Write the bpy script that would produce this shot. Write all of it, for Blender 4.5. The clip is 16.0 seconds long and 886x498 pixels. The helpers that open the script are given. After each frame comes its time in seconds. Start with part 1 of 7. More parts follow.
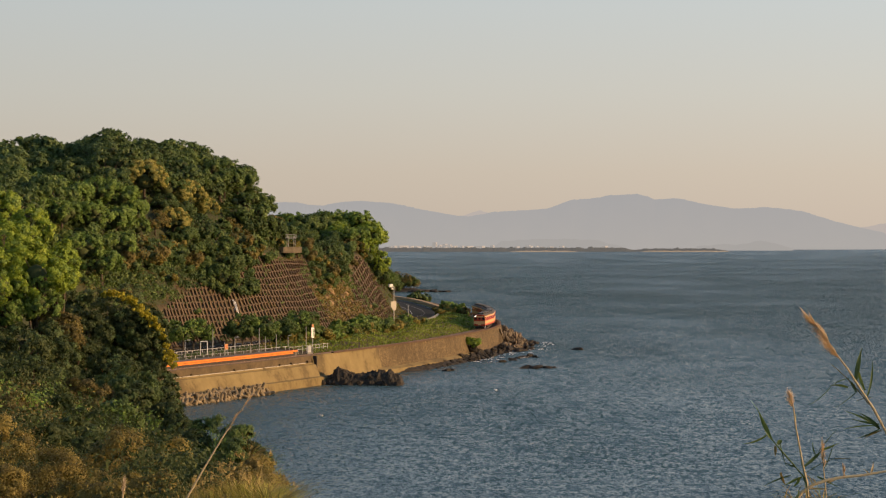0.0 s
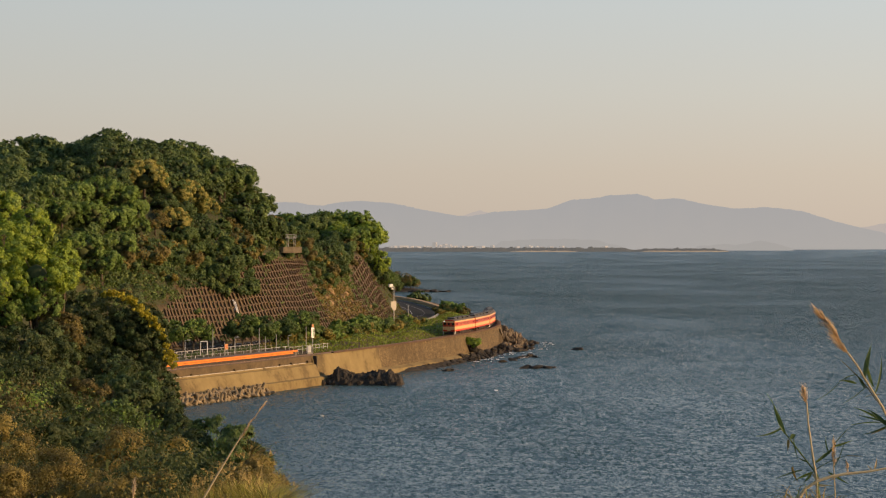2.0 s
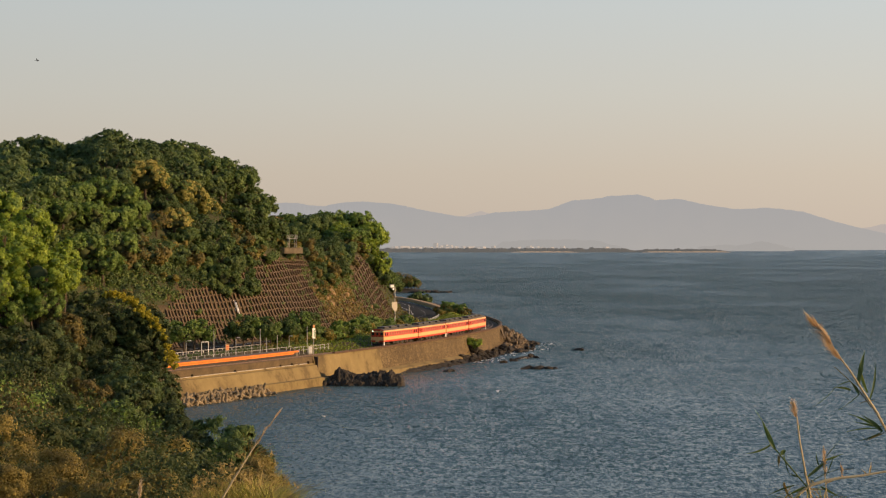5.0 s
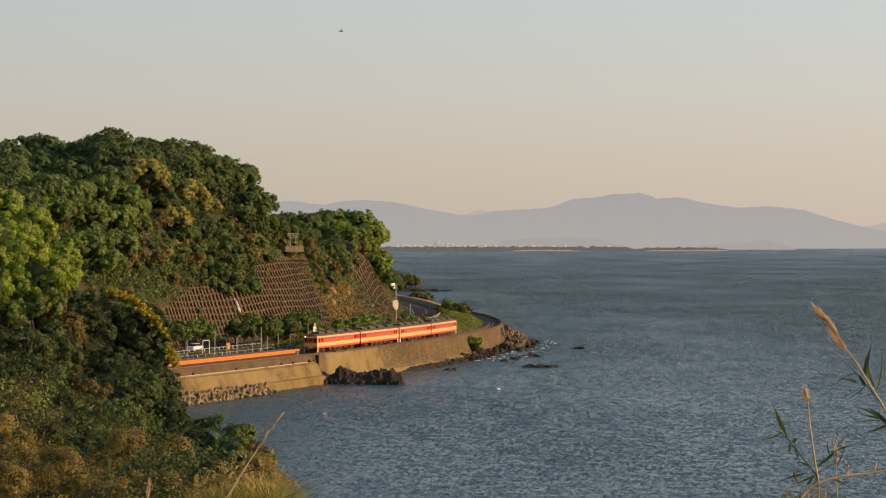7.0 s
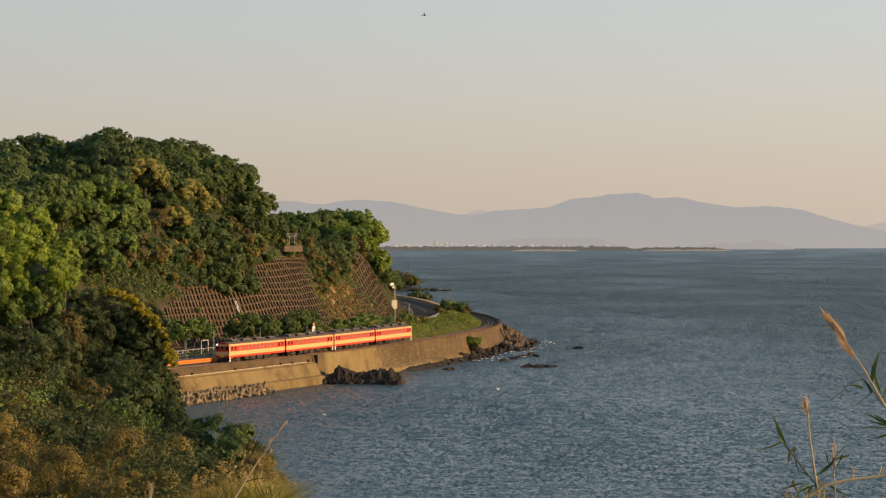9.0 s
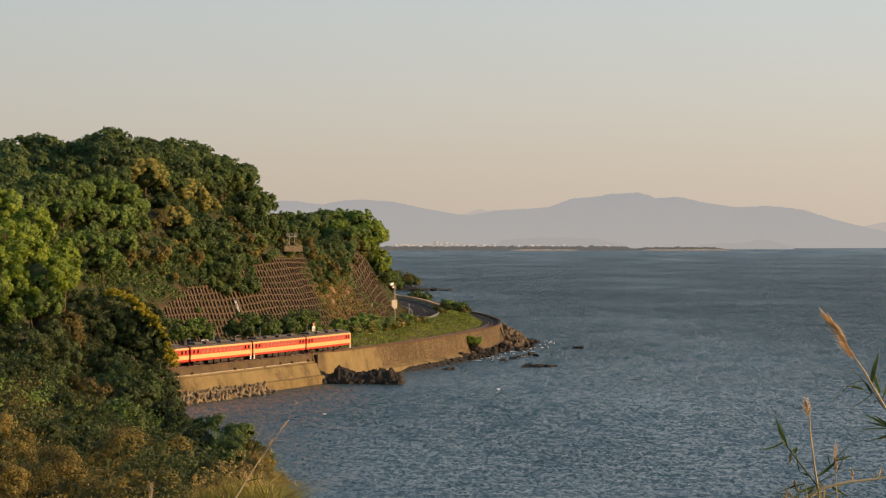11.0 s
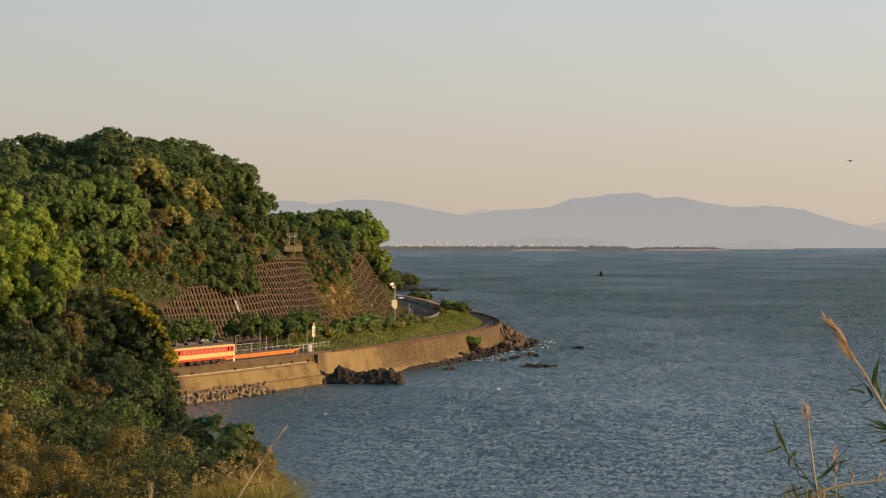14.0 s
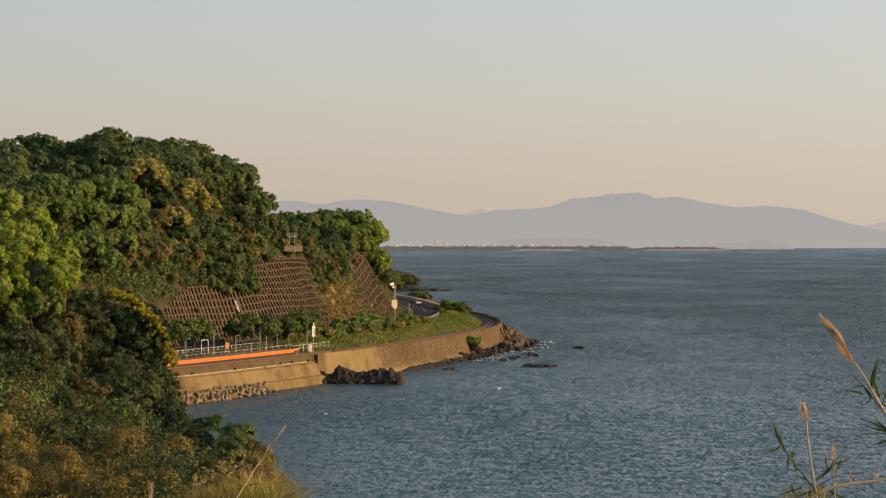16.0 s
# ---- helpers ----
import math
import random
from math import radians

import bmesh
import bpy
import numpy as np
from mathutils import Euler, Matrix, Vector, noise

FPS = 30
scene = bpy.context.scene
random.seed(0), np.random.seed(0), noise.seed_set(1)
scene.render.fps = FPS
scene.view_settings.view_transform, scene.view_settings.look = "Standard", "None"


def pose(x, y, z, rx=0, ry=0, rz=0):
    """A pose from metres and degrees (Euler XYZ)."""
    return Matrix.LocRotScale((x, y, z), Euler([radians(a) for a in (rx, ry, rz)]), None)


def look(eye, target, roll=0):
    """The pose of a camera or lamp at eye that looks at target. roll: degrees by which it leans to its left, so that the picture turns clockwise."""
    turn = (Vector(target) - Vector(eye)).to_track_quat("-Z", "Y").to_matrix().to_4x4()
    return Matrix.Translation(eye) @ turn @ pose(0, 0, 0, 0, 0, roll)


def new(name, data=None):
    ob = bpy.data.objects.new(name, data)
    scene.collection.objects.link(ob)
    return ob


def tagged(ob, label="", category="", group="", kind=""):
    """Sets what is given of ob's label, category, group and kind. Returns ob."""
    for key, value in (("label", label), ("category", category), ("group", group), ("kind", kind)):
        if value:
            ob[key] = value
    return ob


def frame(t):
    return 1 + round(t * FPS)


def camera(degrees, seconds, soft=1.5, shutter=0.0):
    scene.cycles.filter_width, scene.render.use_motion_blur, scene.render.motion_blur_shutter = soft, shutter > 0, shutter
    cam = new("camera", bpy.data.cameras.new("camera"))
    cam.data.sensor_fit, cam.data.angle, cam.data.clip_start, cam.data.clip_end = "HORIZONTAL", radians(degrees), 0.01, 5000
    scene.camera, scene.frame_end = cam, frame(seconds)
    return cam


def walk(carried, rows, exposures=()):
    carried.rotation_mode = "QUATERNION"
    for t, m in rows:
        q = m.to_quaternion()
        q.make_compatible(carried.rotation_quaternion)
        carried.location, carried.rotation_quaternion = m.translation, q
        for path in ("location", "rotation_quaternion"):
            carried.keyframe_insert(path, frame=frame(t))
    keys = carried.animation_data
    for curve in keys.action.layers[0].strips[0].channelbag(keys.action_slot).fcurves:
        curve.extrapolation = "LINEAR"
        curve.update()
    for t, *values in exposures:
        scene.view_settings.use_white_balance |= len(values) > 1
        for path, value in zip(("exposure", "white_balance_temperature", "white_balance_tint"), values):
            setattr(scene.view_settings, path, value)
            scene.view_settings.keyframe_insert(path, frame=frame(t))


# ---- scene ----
# camera: on a hillside above the bay, all but still on its stand
cam = camera(25.2, 16.0, soft=1.25)
EYE = Vector((0, 0, 27.5))


def aim(px, py):
    """Camera pose turned by small angles (in 1/3500 rad) from its resting view."""
    return look(EYE, EYE + Vector((px, 3500, -13.5 + py)))


walk(cam, [(0.0, aim(0.5, 2)), (2.0, aim(0.5, 2)), (2.5, aim(1.4, 3)), (3.0, aim(1.4, 3.4)), (3.5, aim(1.0, 3)), (4.0, aim(0.5, 3.4)),
           (6.3, aim(-3, 1.4)), (7.0, aim(-3, 0.4)), (8.0, aim(-2.6, 0.4)), (8.5, aim(-1.4, 0.2)), (9.0, aim(-1, 0)), (11.3, aim(-1, -0.4)), (16.0, aim(-1, -0.4))],
     exposures=[(0, 0.18), (16, 0.18)])

# ---- light: low evening sun over the water, hazy sky ----
SUN_EL, SUN_AZ = radians(15), radians(97)     # azimuth clockwise from the view axis
world = bpy.data.worlds.new("evening_sky")
scene.world = world
world.use_nodes = True
wn, wl = world.node_tree.nodes, world.node_tree.links
sky = wn.new("ShaderNodeTexSky")
sky.sky_type, sky.sun_disc = "NISHITA", False
sky.sun_elevation, sky.sun_rotation = SUN_EL, SUN_AZ
sky.air_density, sky.dust_density, sky.ozone_density = 1.0, 2.0, 1.5
# evening haze: the sky pales and warms towards the horizon
wtc, wsep, wramp, wmix = (wn.new("ShaderNode" + n) for n in ("TexCoord", "SeparateXYZ", "ValToRGB", "Mix"))
wl.new(wtc.outputs["Generated"], wsep.inputs[0])
wl.new(wsep.outputs["Z"], wramp.inputs[0])
ramp = wramp.color_ramp
ramp.elements[0].position, ramp.elements[0].color = 0.0, (5.9, 4.85, 3.95, 1)
ramp.elements[1].position, ramp.elements[1].color = 0.45, (1.7, 2.5, 3.6, 1)
for pos, col in ((0.035, (6.0, 5.1, 4.2, 1)), (0.075, (5.9, 5.55, 4.95, 1)), (0.12, (5.6, 5.75, 5.6, 1)), (0.22, (3.3, 4.0, 4.8, 1))):
    e = ramp.elements.new(pos)
    e.color = col
wmix.data_type = "RGBA"
wmix.inputs[0].default_value = 0.8
wl.new(sky.outputs[0], wmix.inputs[6])
wmad, wscale = wn.new("ShaderNodeMath"), wn.new("ShaderNodeVectorMath")      # brighter towards the sun's side
wmad.operation, wscale.operation = "MULTIPLY_ADD", "SCALE"
wmad.inputs[1].default_value, wmad.inputs[2].default_value = 0.35, 1.0
wl.new(wsep.outputs["X"], wmad.inputs[0])
wl.new(wramp.outputs[0], wscale.inputs[0])
wl.new(wmad.outputs[0], wscale.inputs["Scale"])
wl.new(wscale.outputs[0], wmix.inputs[7])
wl.new(wmix.outputs[2], wn["Background"].inputs[0])
wn["Background"].inputs[1].default_value = 0.1
sun = new("sun", bpy.data.lights.new("sun", "SUN"))
sun.data.energy, sun.data.angle, sun.data.color = 5.0, radians(0.6), (1.0, 0.62, 0.30)
sun.matrix_world = look((0, 0, 0), (-math.sin(SUN_AZ) * math.cos(SUN_EL), -math.cos(SUN_AZ) * math.cos(SUN_EL), -math.sin(SUN_EL)))


# ---- materials ----
def nodes_of(name):
    m = bpy.data.materials.new(name)
    m.use_nodes = True
    nt = m.node_tree
    return m, nt.nodes, nt.links, nt.nodes["Principled BSDF"]


def ramp3(n, stops):
    r = n.new("ShaderNodeValToRGB")
    r.color_ramp.elements[0].position, r.color_ramp.elements[0].color = stops[0][0], (*stops[0][1], 1)
    r.color_ramp.elements[1].position, r.color_ramp.elements[1].color = stops[-1][0], (*stops[-1][1], 1)
    for p, c in stops[1:-1]:
        r.color_ramp.elements.new(p).color = (*c, 1)
    return r


def noise_node(n, l, scale, detail=4.0, rough=0.6, stretch=None):
    tc = n.new("ShaderNodeTexCoord")
    t = n.new("ShaderNodeTexNoise")
    t.inputs["Scale"].default_value, t.inputs["Detail"].default_value, t.inputs["Roughness"].default_value = scale, detail, rough
    if stretch:
        mp = n.new("ShaderNodeMapping")
        mp.inputs["Scale"].default_value = stretch
        l.new(tc.outputs["Object"], mp.inputs[0])
        l.new(mp.outputs[0], t.inputs["Vector"])
    else:
        l.new(tc.outputs["Object"], t.inputs["Vector"])
    return t


def surface(name, stops, scale=1.0, rough=0.8, bump=0.0, fine=8.0, metal=0.0, stretch=None, stain=0.35):
    """A solid surface: colour stops over coarse noise, broken by finer stains, with bump."""
    m, n, l, b = nodes_of(name)
    big, small = noise_node(n, l, scale, stretch=stretch), noise_node(n, l, scale * fine, 5.0)
    mixv = n.new("ShaderNodeMix")
    mixv.inputs[0].default_value = stain
    l.new(big.outputs["Fac"], mixv.inputs[2])
    l.new(small.outputs["Fac"], mixv.inputs[3])
    r = ramp3(n, stops)
    l.new(mixv.outputs[0], r.inputs[0])
    l.new(r.outputs[0], b.inputs["Base Color"])
    b.inputs["Roughness"].default_value, b.inputs["Metallic"].default_value = rough, metal
    if bump:
        bp = n.new("ShaderNodeBump")
        bp.inputs["Strength"].default_value, bp.inputs["Distance"].default_value = 0.8, bump
        l.new(small.outputs["Fac"], bp.inputs["Height"])
        l.new(bp.outputs[0], b.inputs["Normal"])
    return m


def leaves(name, dark, mid, light, through_light=0.35, patch=0.25):
    """Foliage: each leaf has its own tone, larger patches shift it, and some light passes through."""
    m, n, l, b = nodes_of(name)
    geo, info = n.new("ShaderNodeNewGeometry"), n.new("ShaderNodeObjectInfo")
    big = noise_node(n, l, patch, 3.0)
    add = n.new("ShaderNodeMath")
    add.operation = "MULTIPLY_ADD"
    add.inputs[1].default_value = 0.46
    l.new(geo.outputs["Random Per Island"], add.inputs[0])
    add2 = n.new("ShaderNodeMath")
    add2.operation = "MULTIPLY_ADD"
    add2.inputs[1].default_value = 0.25
    l.new(info.outputs["Random"], add2.inputs[0])
    add3 = n.new("ShaderNodeMath")
    add3.operation = "MULTIPLY_ADD"
    add3.inputs[1].default_value, add3.inputs[2].default_value = 0.9, -0.3
    l.new(big.outputs["Fac"], add3.inputs[0])
    l.new(add3.outputs[0], add2.inputs[2])
    l.new(add2.outputs[0], add.inputs[2])
    r = ramp3(n, [(0.05, dark), (0.5, mid), (0.95, light)])
    l.new(add.outputs[0], r.inputs[0])
    l.new(r.outputs[0], b.inputs["Base Color"])
    b.inputs["Roughness"].default_value = 0.6
    b.inputs["Specular IOR Level"].default_value = 0.25
    tr, mx = n.new("ShaderNodeBsdfTranslucent"), n.new("ShaderNodeMixShader")
    l.new(r.outputs[0], tr.inputs[0])
    mx.inputs[0].default_value = through_light
    l.new(b.outputs[0], mx.inputs[1])
    l.new(tr.outputs[0], mx.inputs[2])
    l.new(mx.outputs[0], n["Material Output"].inputs[0])
    return m


def paint(name, col, rough=0.45, metal=0.0, dirt=0.25, scale=1.5):
    dk = tuple(c * (1 - dirt) for c in col)
    return surface(name, [(0.3, dk), (0.6, col)], scale, rough, 0.0, 6.0, metal)


def glow(name, col, strength):
    m, n, l, b = nodes_of(name)
    b.inputs["Base Color"].default_value = (*col, 1)
    b.inputs["Emission Color"].default_value = (*col, 1)
    b.inputs["Emission Strength"].default_value = strength
    return m


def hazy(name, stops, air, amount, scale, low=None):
    """Distance: land colours under haze painted as emission, warmer and paler near the water."""
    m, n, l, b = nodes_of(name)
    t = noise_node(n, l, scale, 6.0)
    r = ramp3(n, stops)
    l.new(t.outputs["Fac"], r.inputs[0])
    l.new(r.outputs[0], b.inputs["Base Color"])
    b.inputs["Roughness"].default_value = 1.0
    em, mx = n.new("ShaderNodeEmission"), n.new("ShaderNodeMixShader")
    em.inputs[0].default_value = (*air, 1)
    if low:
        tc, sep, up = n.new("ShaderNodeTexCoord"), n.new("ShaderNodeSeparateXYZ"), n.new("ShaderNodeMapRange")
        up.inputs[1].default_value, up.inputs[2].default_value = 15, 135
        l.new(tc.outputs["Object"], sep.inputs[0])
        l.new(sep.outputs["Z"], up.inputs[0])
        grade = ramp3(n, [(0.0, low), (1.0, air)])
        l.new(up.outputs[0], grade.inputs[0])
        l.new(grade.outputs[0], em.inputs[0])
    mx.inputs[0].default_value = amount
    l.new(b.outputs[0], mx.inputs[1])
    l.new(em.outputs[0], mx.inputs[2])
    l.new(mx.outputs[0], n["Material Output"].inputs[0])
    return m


def sea_material():
    """Wind-ruffled water: ripples tilt the surface at three sizes, stronger where the gusts fall."""
    m, n, l, b = nodes_of("sea_water")
    b.inputs["Base Color"].default_value = (0.036, 0.069, 0.074, 1)
    b.inputs["Roughness"].default_value = 0.2
    b.inputs["IOR"].default_value = 1.33
    gust = noise_node(n, l, 0.011, 4.0, 0.6, (1, 0.5, 1))
    gr = n.new("ShaderNodeMapRange")
    gr.inputs[1].default_value, gr.inputs[2].default_value, gr.inputs[3].default_value, gr.inputs[4].default_value = 0.36, 0.64, 0.55, 1.5
    l.new(gust.outputs["Fac"], gr.inputs[0])
    # the bay lies in the lee of the headland; the chop grows with the fetch offshore
    tc, sep, fetch, power = (n.new("ShaderNode" + k) for k in ("TexCoord", "SeparateXYZ", "MapRange", "Math"))
    l.new(tc.outputs["Object"], sep.inputs[0])
    l.new(sep.outputs["Y"], fetch.inputs[0])
    fetch.inputs[1].default_value, fetch.inputs[2].default_value, fetch.inputs[3].default_value, fetch.inputs[4].default_value = 220, 800, 0.41, 1.95
    power.operation = "MULTIPLY"
    l.new(gr.outputs[0], power.inputs[0])
    lee, calm = n.new("ShaderNodeMapRange"), n.new("ShaderNodeMath")     # smoother again under the far shore
    lee.inputs[1].default_value, lee.inputs[2].default_value, lee.inputs[3].default_value, lee.inputs[4].default_value = 1300, 4200, 1.0, 0.3
    l.new(sep.outputs["Y"], lee.inputs[0])
    calm.operation = "MULTIPLY"
    l.new(fetch.outputs[0], calm.inputs[0])
    l.new(lee.outputs[0], calm.inputs[1])
    l.new(calm.outputs[0], power.inputs[1])
    total = None
    for scale, slope, st, lean in ((0.12, 0.28, (1.5, 0.45, 1), 0.0), (0.55, 0.55, (1.2, 0.42, 1), 0.0), (2.1, 2.6, (1.0, 0.42, 1), 0.02), (4.6, 1.8, (1.1, 0.45, 1), 0.04), (11.0, 0.6, (0.7, 0.8, 1), 0.0)):
        t = noise_node(n, l, scale, 2.0, 0.6, st)
        c, k, low = n.new("ShaderNodeVectorMath"), n.new("ShaderNodeVectorMath"), n.new("ShaderNodeVectorMath")
        c.operation = "SUBTRACT"
        c.inputs[1].default_value = (0.5, 0.5, 0.5)
        l.new(t.outputs["Color"], c.inputs[0])
        k.operation = "MULTIPLY_ADD"
        k.inputs[1].default_value, k.inputs[2].default_value = (slope, -slope, 0), (0, -lean, 0)
        l.new(c.outputs[0], k.inputs[0])
        low.operation = "MINIMUM"                           # steep faces lean to the shore they run at
        low.inputs[1].default_value = (9, 0, 9)
        l.new(k.outputs[0], low.inputs[0])
        if total:
            ad = n.new("ShaderNodeVectorMath")
            l.new(total.outputs[0], ad.inputs[0])
            l.new(low.outputs[0], ad.inputs[1])
            total = ad
        else:
            total = low
    sc = n.new("ShaderNodeVectorMath")
    sc.operation = "SCALE"
    l.new(total.outputs[0], sc.inputs[0])
    l.new(power.outputs[0], sc.inputs["Scale"])
    geo, ad, nm = n.new("ShaderNodeNewGeometry"), n.new("ShaderNodeVectorMath"), n.new("ShaderNodeVectorMath")
    l.new(geo.outputs["Normal"], ad.inputs[0])
    l.new(sc.outputs[0], ad.inputs[1])
    nm.operation = "NORMALIZE"
    l.new(ad.outputs[0], nm.inputs[0])
    l.new(nm.outputs[0], b.inputs["Normal"])
    return m


SEA = sea_material()
CONCRETE = surface("weathered_concrete", [(0.3, (0.066, 0.045, 0.017)), (0.44, (0.123, 0.086, 0.031)), (0.5, (0.189, 0.138, 0.053)), (0.6, (0.224, 0.167, 0.066)), (0.72, (0.282, 0.220, 0.101))], 0.14, 0.85, 0.012, 11, stretch=(1, 1, 0.7), stain=0.22)
def masonry_material():
    """Coursed rubble: each stone its own tone, dark joints, rust and salt stains over it."""
    m, n, l, b = nodes_of("stone_masonry")
    tc, course = n.new("ShaderNodeTexCoord"), n.new("ShaderNodeMapping")
    course.inputs["Scale"].default_value = (1, 1, 1.5)
    l.new(tc.outputs["Object"], course.inputs[0])
    cells, edge = n.new("ShaderNodeTexVoronoi"), n.new("ShaderNodeTexVoronoi")
    edge.feature = "DISTANCE_TO_EDGE"
    for v in (cells, edge):
        v.inputs["Scale"].default_value = 1.75
        l.new(course.outputs[0], v.inputs["Vector"])
    st = noise_node(n, l, 0.25, 5.0, 0.65, (1, 1, 0.5))
    sep = n.new("ShaderNodeSeparateColor")
    l.new(cells.outputs["Color"], sep.inputs[0])
    mixv = n.new("ShaderNodeMix")
    mixv.inputs[0].default_value = 0.74
    l.new(sep.outputs[0], mixv.inputs[2])
    l.new(st.outputs["Fac"], mixv.inputs[3])
    r = ramp3(n, [(0.2, (0.055, 0.036, 0.015)), (0.5, (0.125, 0.086, 0.038)), (0.8, (0.25, 0.18, 0.085))])
    l.new(mixv.outputs[0], r.inputs[0])
    jr = n.new("ShaderNodeMapRange")
    jr.inputs[2].default_value, jr.inputs[3].default_value = 0.1, 0.35
    l.new(edge.outputs["Distance"], jr.inputs[0])
    mul = n.new("ShaderNodeMix")
    mul.data_type, mul.blend_type = "RGBA", "MULTIPLY"
    mul.inputs[0].default_value = 1.0
    l.new(r.outputs[0], mul.inputs[6])
    l.new(jr.outputs[0], mul.inputs[7])
    l.new(mul.outputs[2], b.inputs["Base Color"])
    b.inputs["Roughness"].default_value = 0.9
    bp = n.new("ShaderNodeBump")
    bp.inputs["Distance"].default_value = 0.08
    l.new(jr.outputs[0], bp.inputs["Height"])
    l.new(bp.outputs[0], b.inputs["Normal"])
    return m


MASONRY = masonry_material()
COPING = surface("rusty_coping", [(0.3, (0.05, 0.028, 0.016)), (0.7, (0.13, 0.075, 0.042))], 0.5, 0.9, 0.02)
PALE_CONCRETE = surface("pale_concrete", [(0.3, (0.42, 0.38, 0.31)), (0.7, (0.6, 0.55, 0.46))], 0.6, 0.85, 0.01)
PARAPET = surface("tan_concrete", [(0.3, (0.34, 0.21, 0.10)), (0.7, (0.54, 0.36, 0.19))], 0.4, 0.85, 0.01)
BALLAST = surface("ballast", [(0.3, (0.016, 0.012, 0.009)), (0.7, (0.06, 0.045, 0.033))], 1.2, 0.95, 0.06, 7, stain=0.7)
ASPHALT = surface("asphalt", [(0.3, (0.02, 0.02, 0.021)), (0.7, (0.04, 0.039, 0.037))], 0.15, 0.95, 0.01, 20)
ASPHALT.node_tree.nodes["Principled BSDF"].inputs["Specular IOR Level"].default_value = 0.15
WHITE_LINE = paint("road_paint", (0.7, 0.68, 0.64), 0.7)
PLATFORM_TOP = surface("platform_top", [(0.3, (0.09, 0.08, 0.07)), (0.7, (0.2, 0.18, 0.155))], 0.4, 0.9)
STEEL = surface("rusty_steel", [(0.3, (0.09, 0.05, 0.03)), (0.7, (0.2, 0.13, 0.09))], 2.0, 0.5, 0.0, metal=0.6)
RAILHEAD = surface("rail_steel", [(0.3, (0.14, 0.12, 0.1)), (0.7, (0.26, 0.23, 0.2))], 2.0, 0.45, metal=0.8)
FENCE_GREY = surface("fence_grey", [(0.3, (0.16, 0.15, 0.14)), (0.7, (0.3, 0.28, 0.26))], 2.0, 0.6)
GALV = surface("galvanised_steel", [(0.3, (0.38, 0.37, 0.35)), (0.7, (0.55, 0.53, 0.5))], 3.0, 0.5, metal=0.3)
EARTH = surface("wooded_earth", [(0.25, (0.016, 0.022, 0.008)), (0.5, (0.036, 0.042, 0.014)), (0.78, (0.075, 0.062, 0.025))], 0.16, 0.95, 0.25, 6, stain=0.5)
CUTTING = surface("cut_slope", [(0.25, (0.016, 0.017, 0.006)), (0.42, (0.04, 0.028, 0.014)), (0.58, (0.11, 0.08, 0.037)), (0.75, (0.05, 0.058, 0.016))], 0.14, 0.95, 0.2, 7, stain=0.5)
CRIB = surface("crib_concrete", [(0.3, (0.058, 0.038, 0.021)), (0.7, (0.15, 0.099, 0.055))], 0.4, 0.9, 0.02)
ROCK = surface("dark_rock", [(0.3, (0.008, 0.007, 0.005)), (0.55, (0.034, 0.027, 0.019)), (0.8, (0.10, 0.075, 0.05))], 0.9, 0.85, 0.15, 6)
TAN_ROCK = surface("tan_rock", [(0.3, (0.065, 0.05, 0.033)), (0.7, (0.23, 0.175, 0.115))], 0.8, 0.9, 0.06)
GULLY_ROCK = surface("gully_rock", [(0.3, (0.13, 0.085, 0.04)), (0.7, (0.36, 0.24, 0.12))], 0.8, 0.9, 0.08)
STAINED = surface("stained_strip", [(0.3, (0.045, 0.031, 0.015)), (0.7, (0.145, 0.1, 0.048))], 0.4, 0.9, 0.03)
TETRA = surface("armour_concrete", [(0.3, (0.1, 0.078, 0.046)), (0.7, (0.32, 0.25, 0.155))], 0.8, 0.9, 0.03)
BARK = surface("bark", [(0.3, (0.04, 0.03, 0.02)), (0.7, (0.13, 0.1, 0.07))], 3.0, 0.95, 0.03)
LEAF_DARK = leaves("evergreen_leaves", (0.047, 0.080, 0.030), (0.094, 0.145, 0.052), (0.169, 0.225, 0.081))
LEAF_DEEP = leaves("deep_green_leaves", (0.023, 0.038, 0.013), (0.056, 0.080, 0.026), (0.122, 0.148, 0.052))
LEAF_OLIVE = leaves("olive_dry_leaves", (0.135, 0.112, 0.03), (0.275, 0.222, 0.06), (0.44, 0.35, 0.1))
LEAF_MID = leaves("broad_leaves", (0.064, 0.105, 0.032), (0.127, 0.190, 0.053), (0.216, 0.280, 0.086))
LEAF_CAMPHOR = leaves("camphor_leaves", (0.081, 0.138, 0.032), (0.173, 0.265, 0.057), (0.305, 0.413, 0.098))
LEAF_BRIGHT = leaves("fresh_leaves", (0.092, 0.156, 0.021), (0.257, 0.354, 0.041), (0.431, 0.499, 0.080))
LEAF_GOLD = leaves("golden_leaves", (0.11, 0.095, 0.022), (0.26, 0.215, 0.05), (0.45, 0.36, 0.09))
LEAF_BLOOM = leaves("pale_gold_blossom", (0.130, 0.137, 0.034), (0.344, 0.319, 0.079), (0.530, 0.461, 0.137))
LEAF_BROWN = leaves("dry_leaves", (0.07, 0.06, 0.02), (0.165, 0.138, 0.047), (0.28, 0.23, 0.08))
LEAF_YELLOW = leaves("yellow_blossom", (0.17, 0.15, 0.012), (0.38, 0.34, 0.03), (0.52, 0.46, 0.06), 0.3)
GRASS = leaves("bank_grass", (0.09, 0.145, 0.02), (0.23, 0.31, 0.042), (0.4, 0.43, 0.08), 0.35, 0.12)
RANK_GRASS = leaves("rank_grass", (0.17, 0.175, 0.036), (0.38, 0.36, 0.08), (0.58, 0.5, 0.15), 0.35, 0.3)
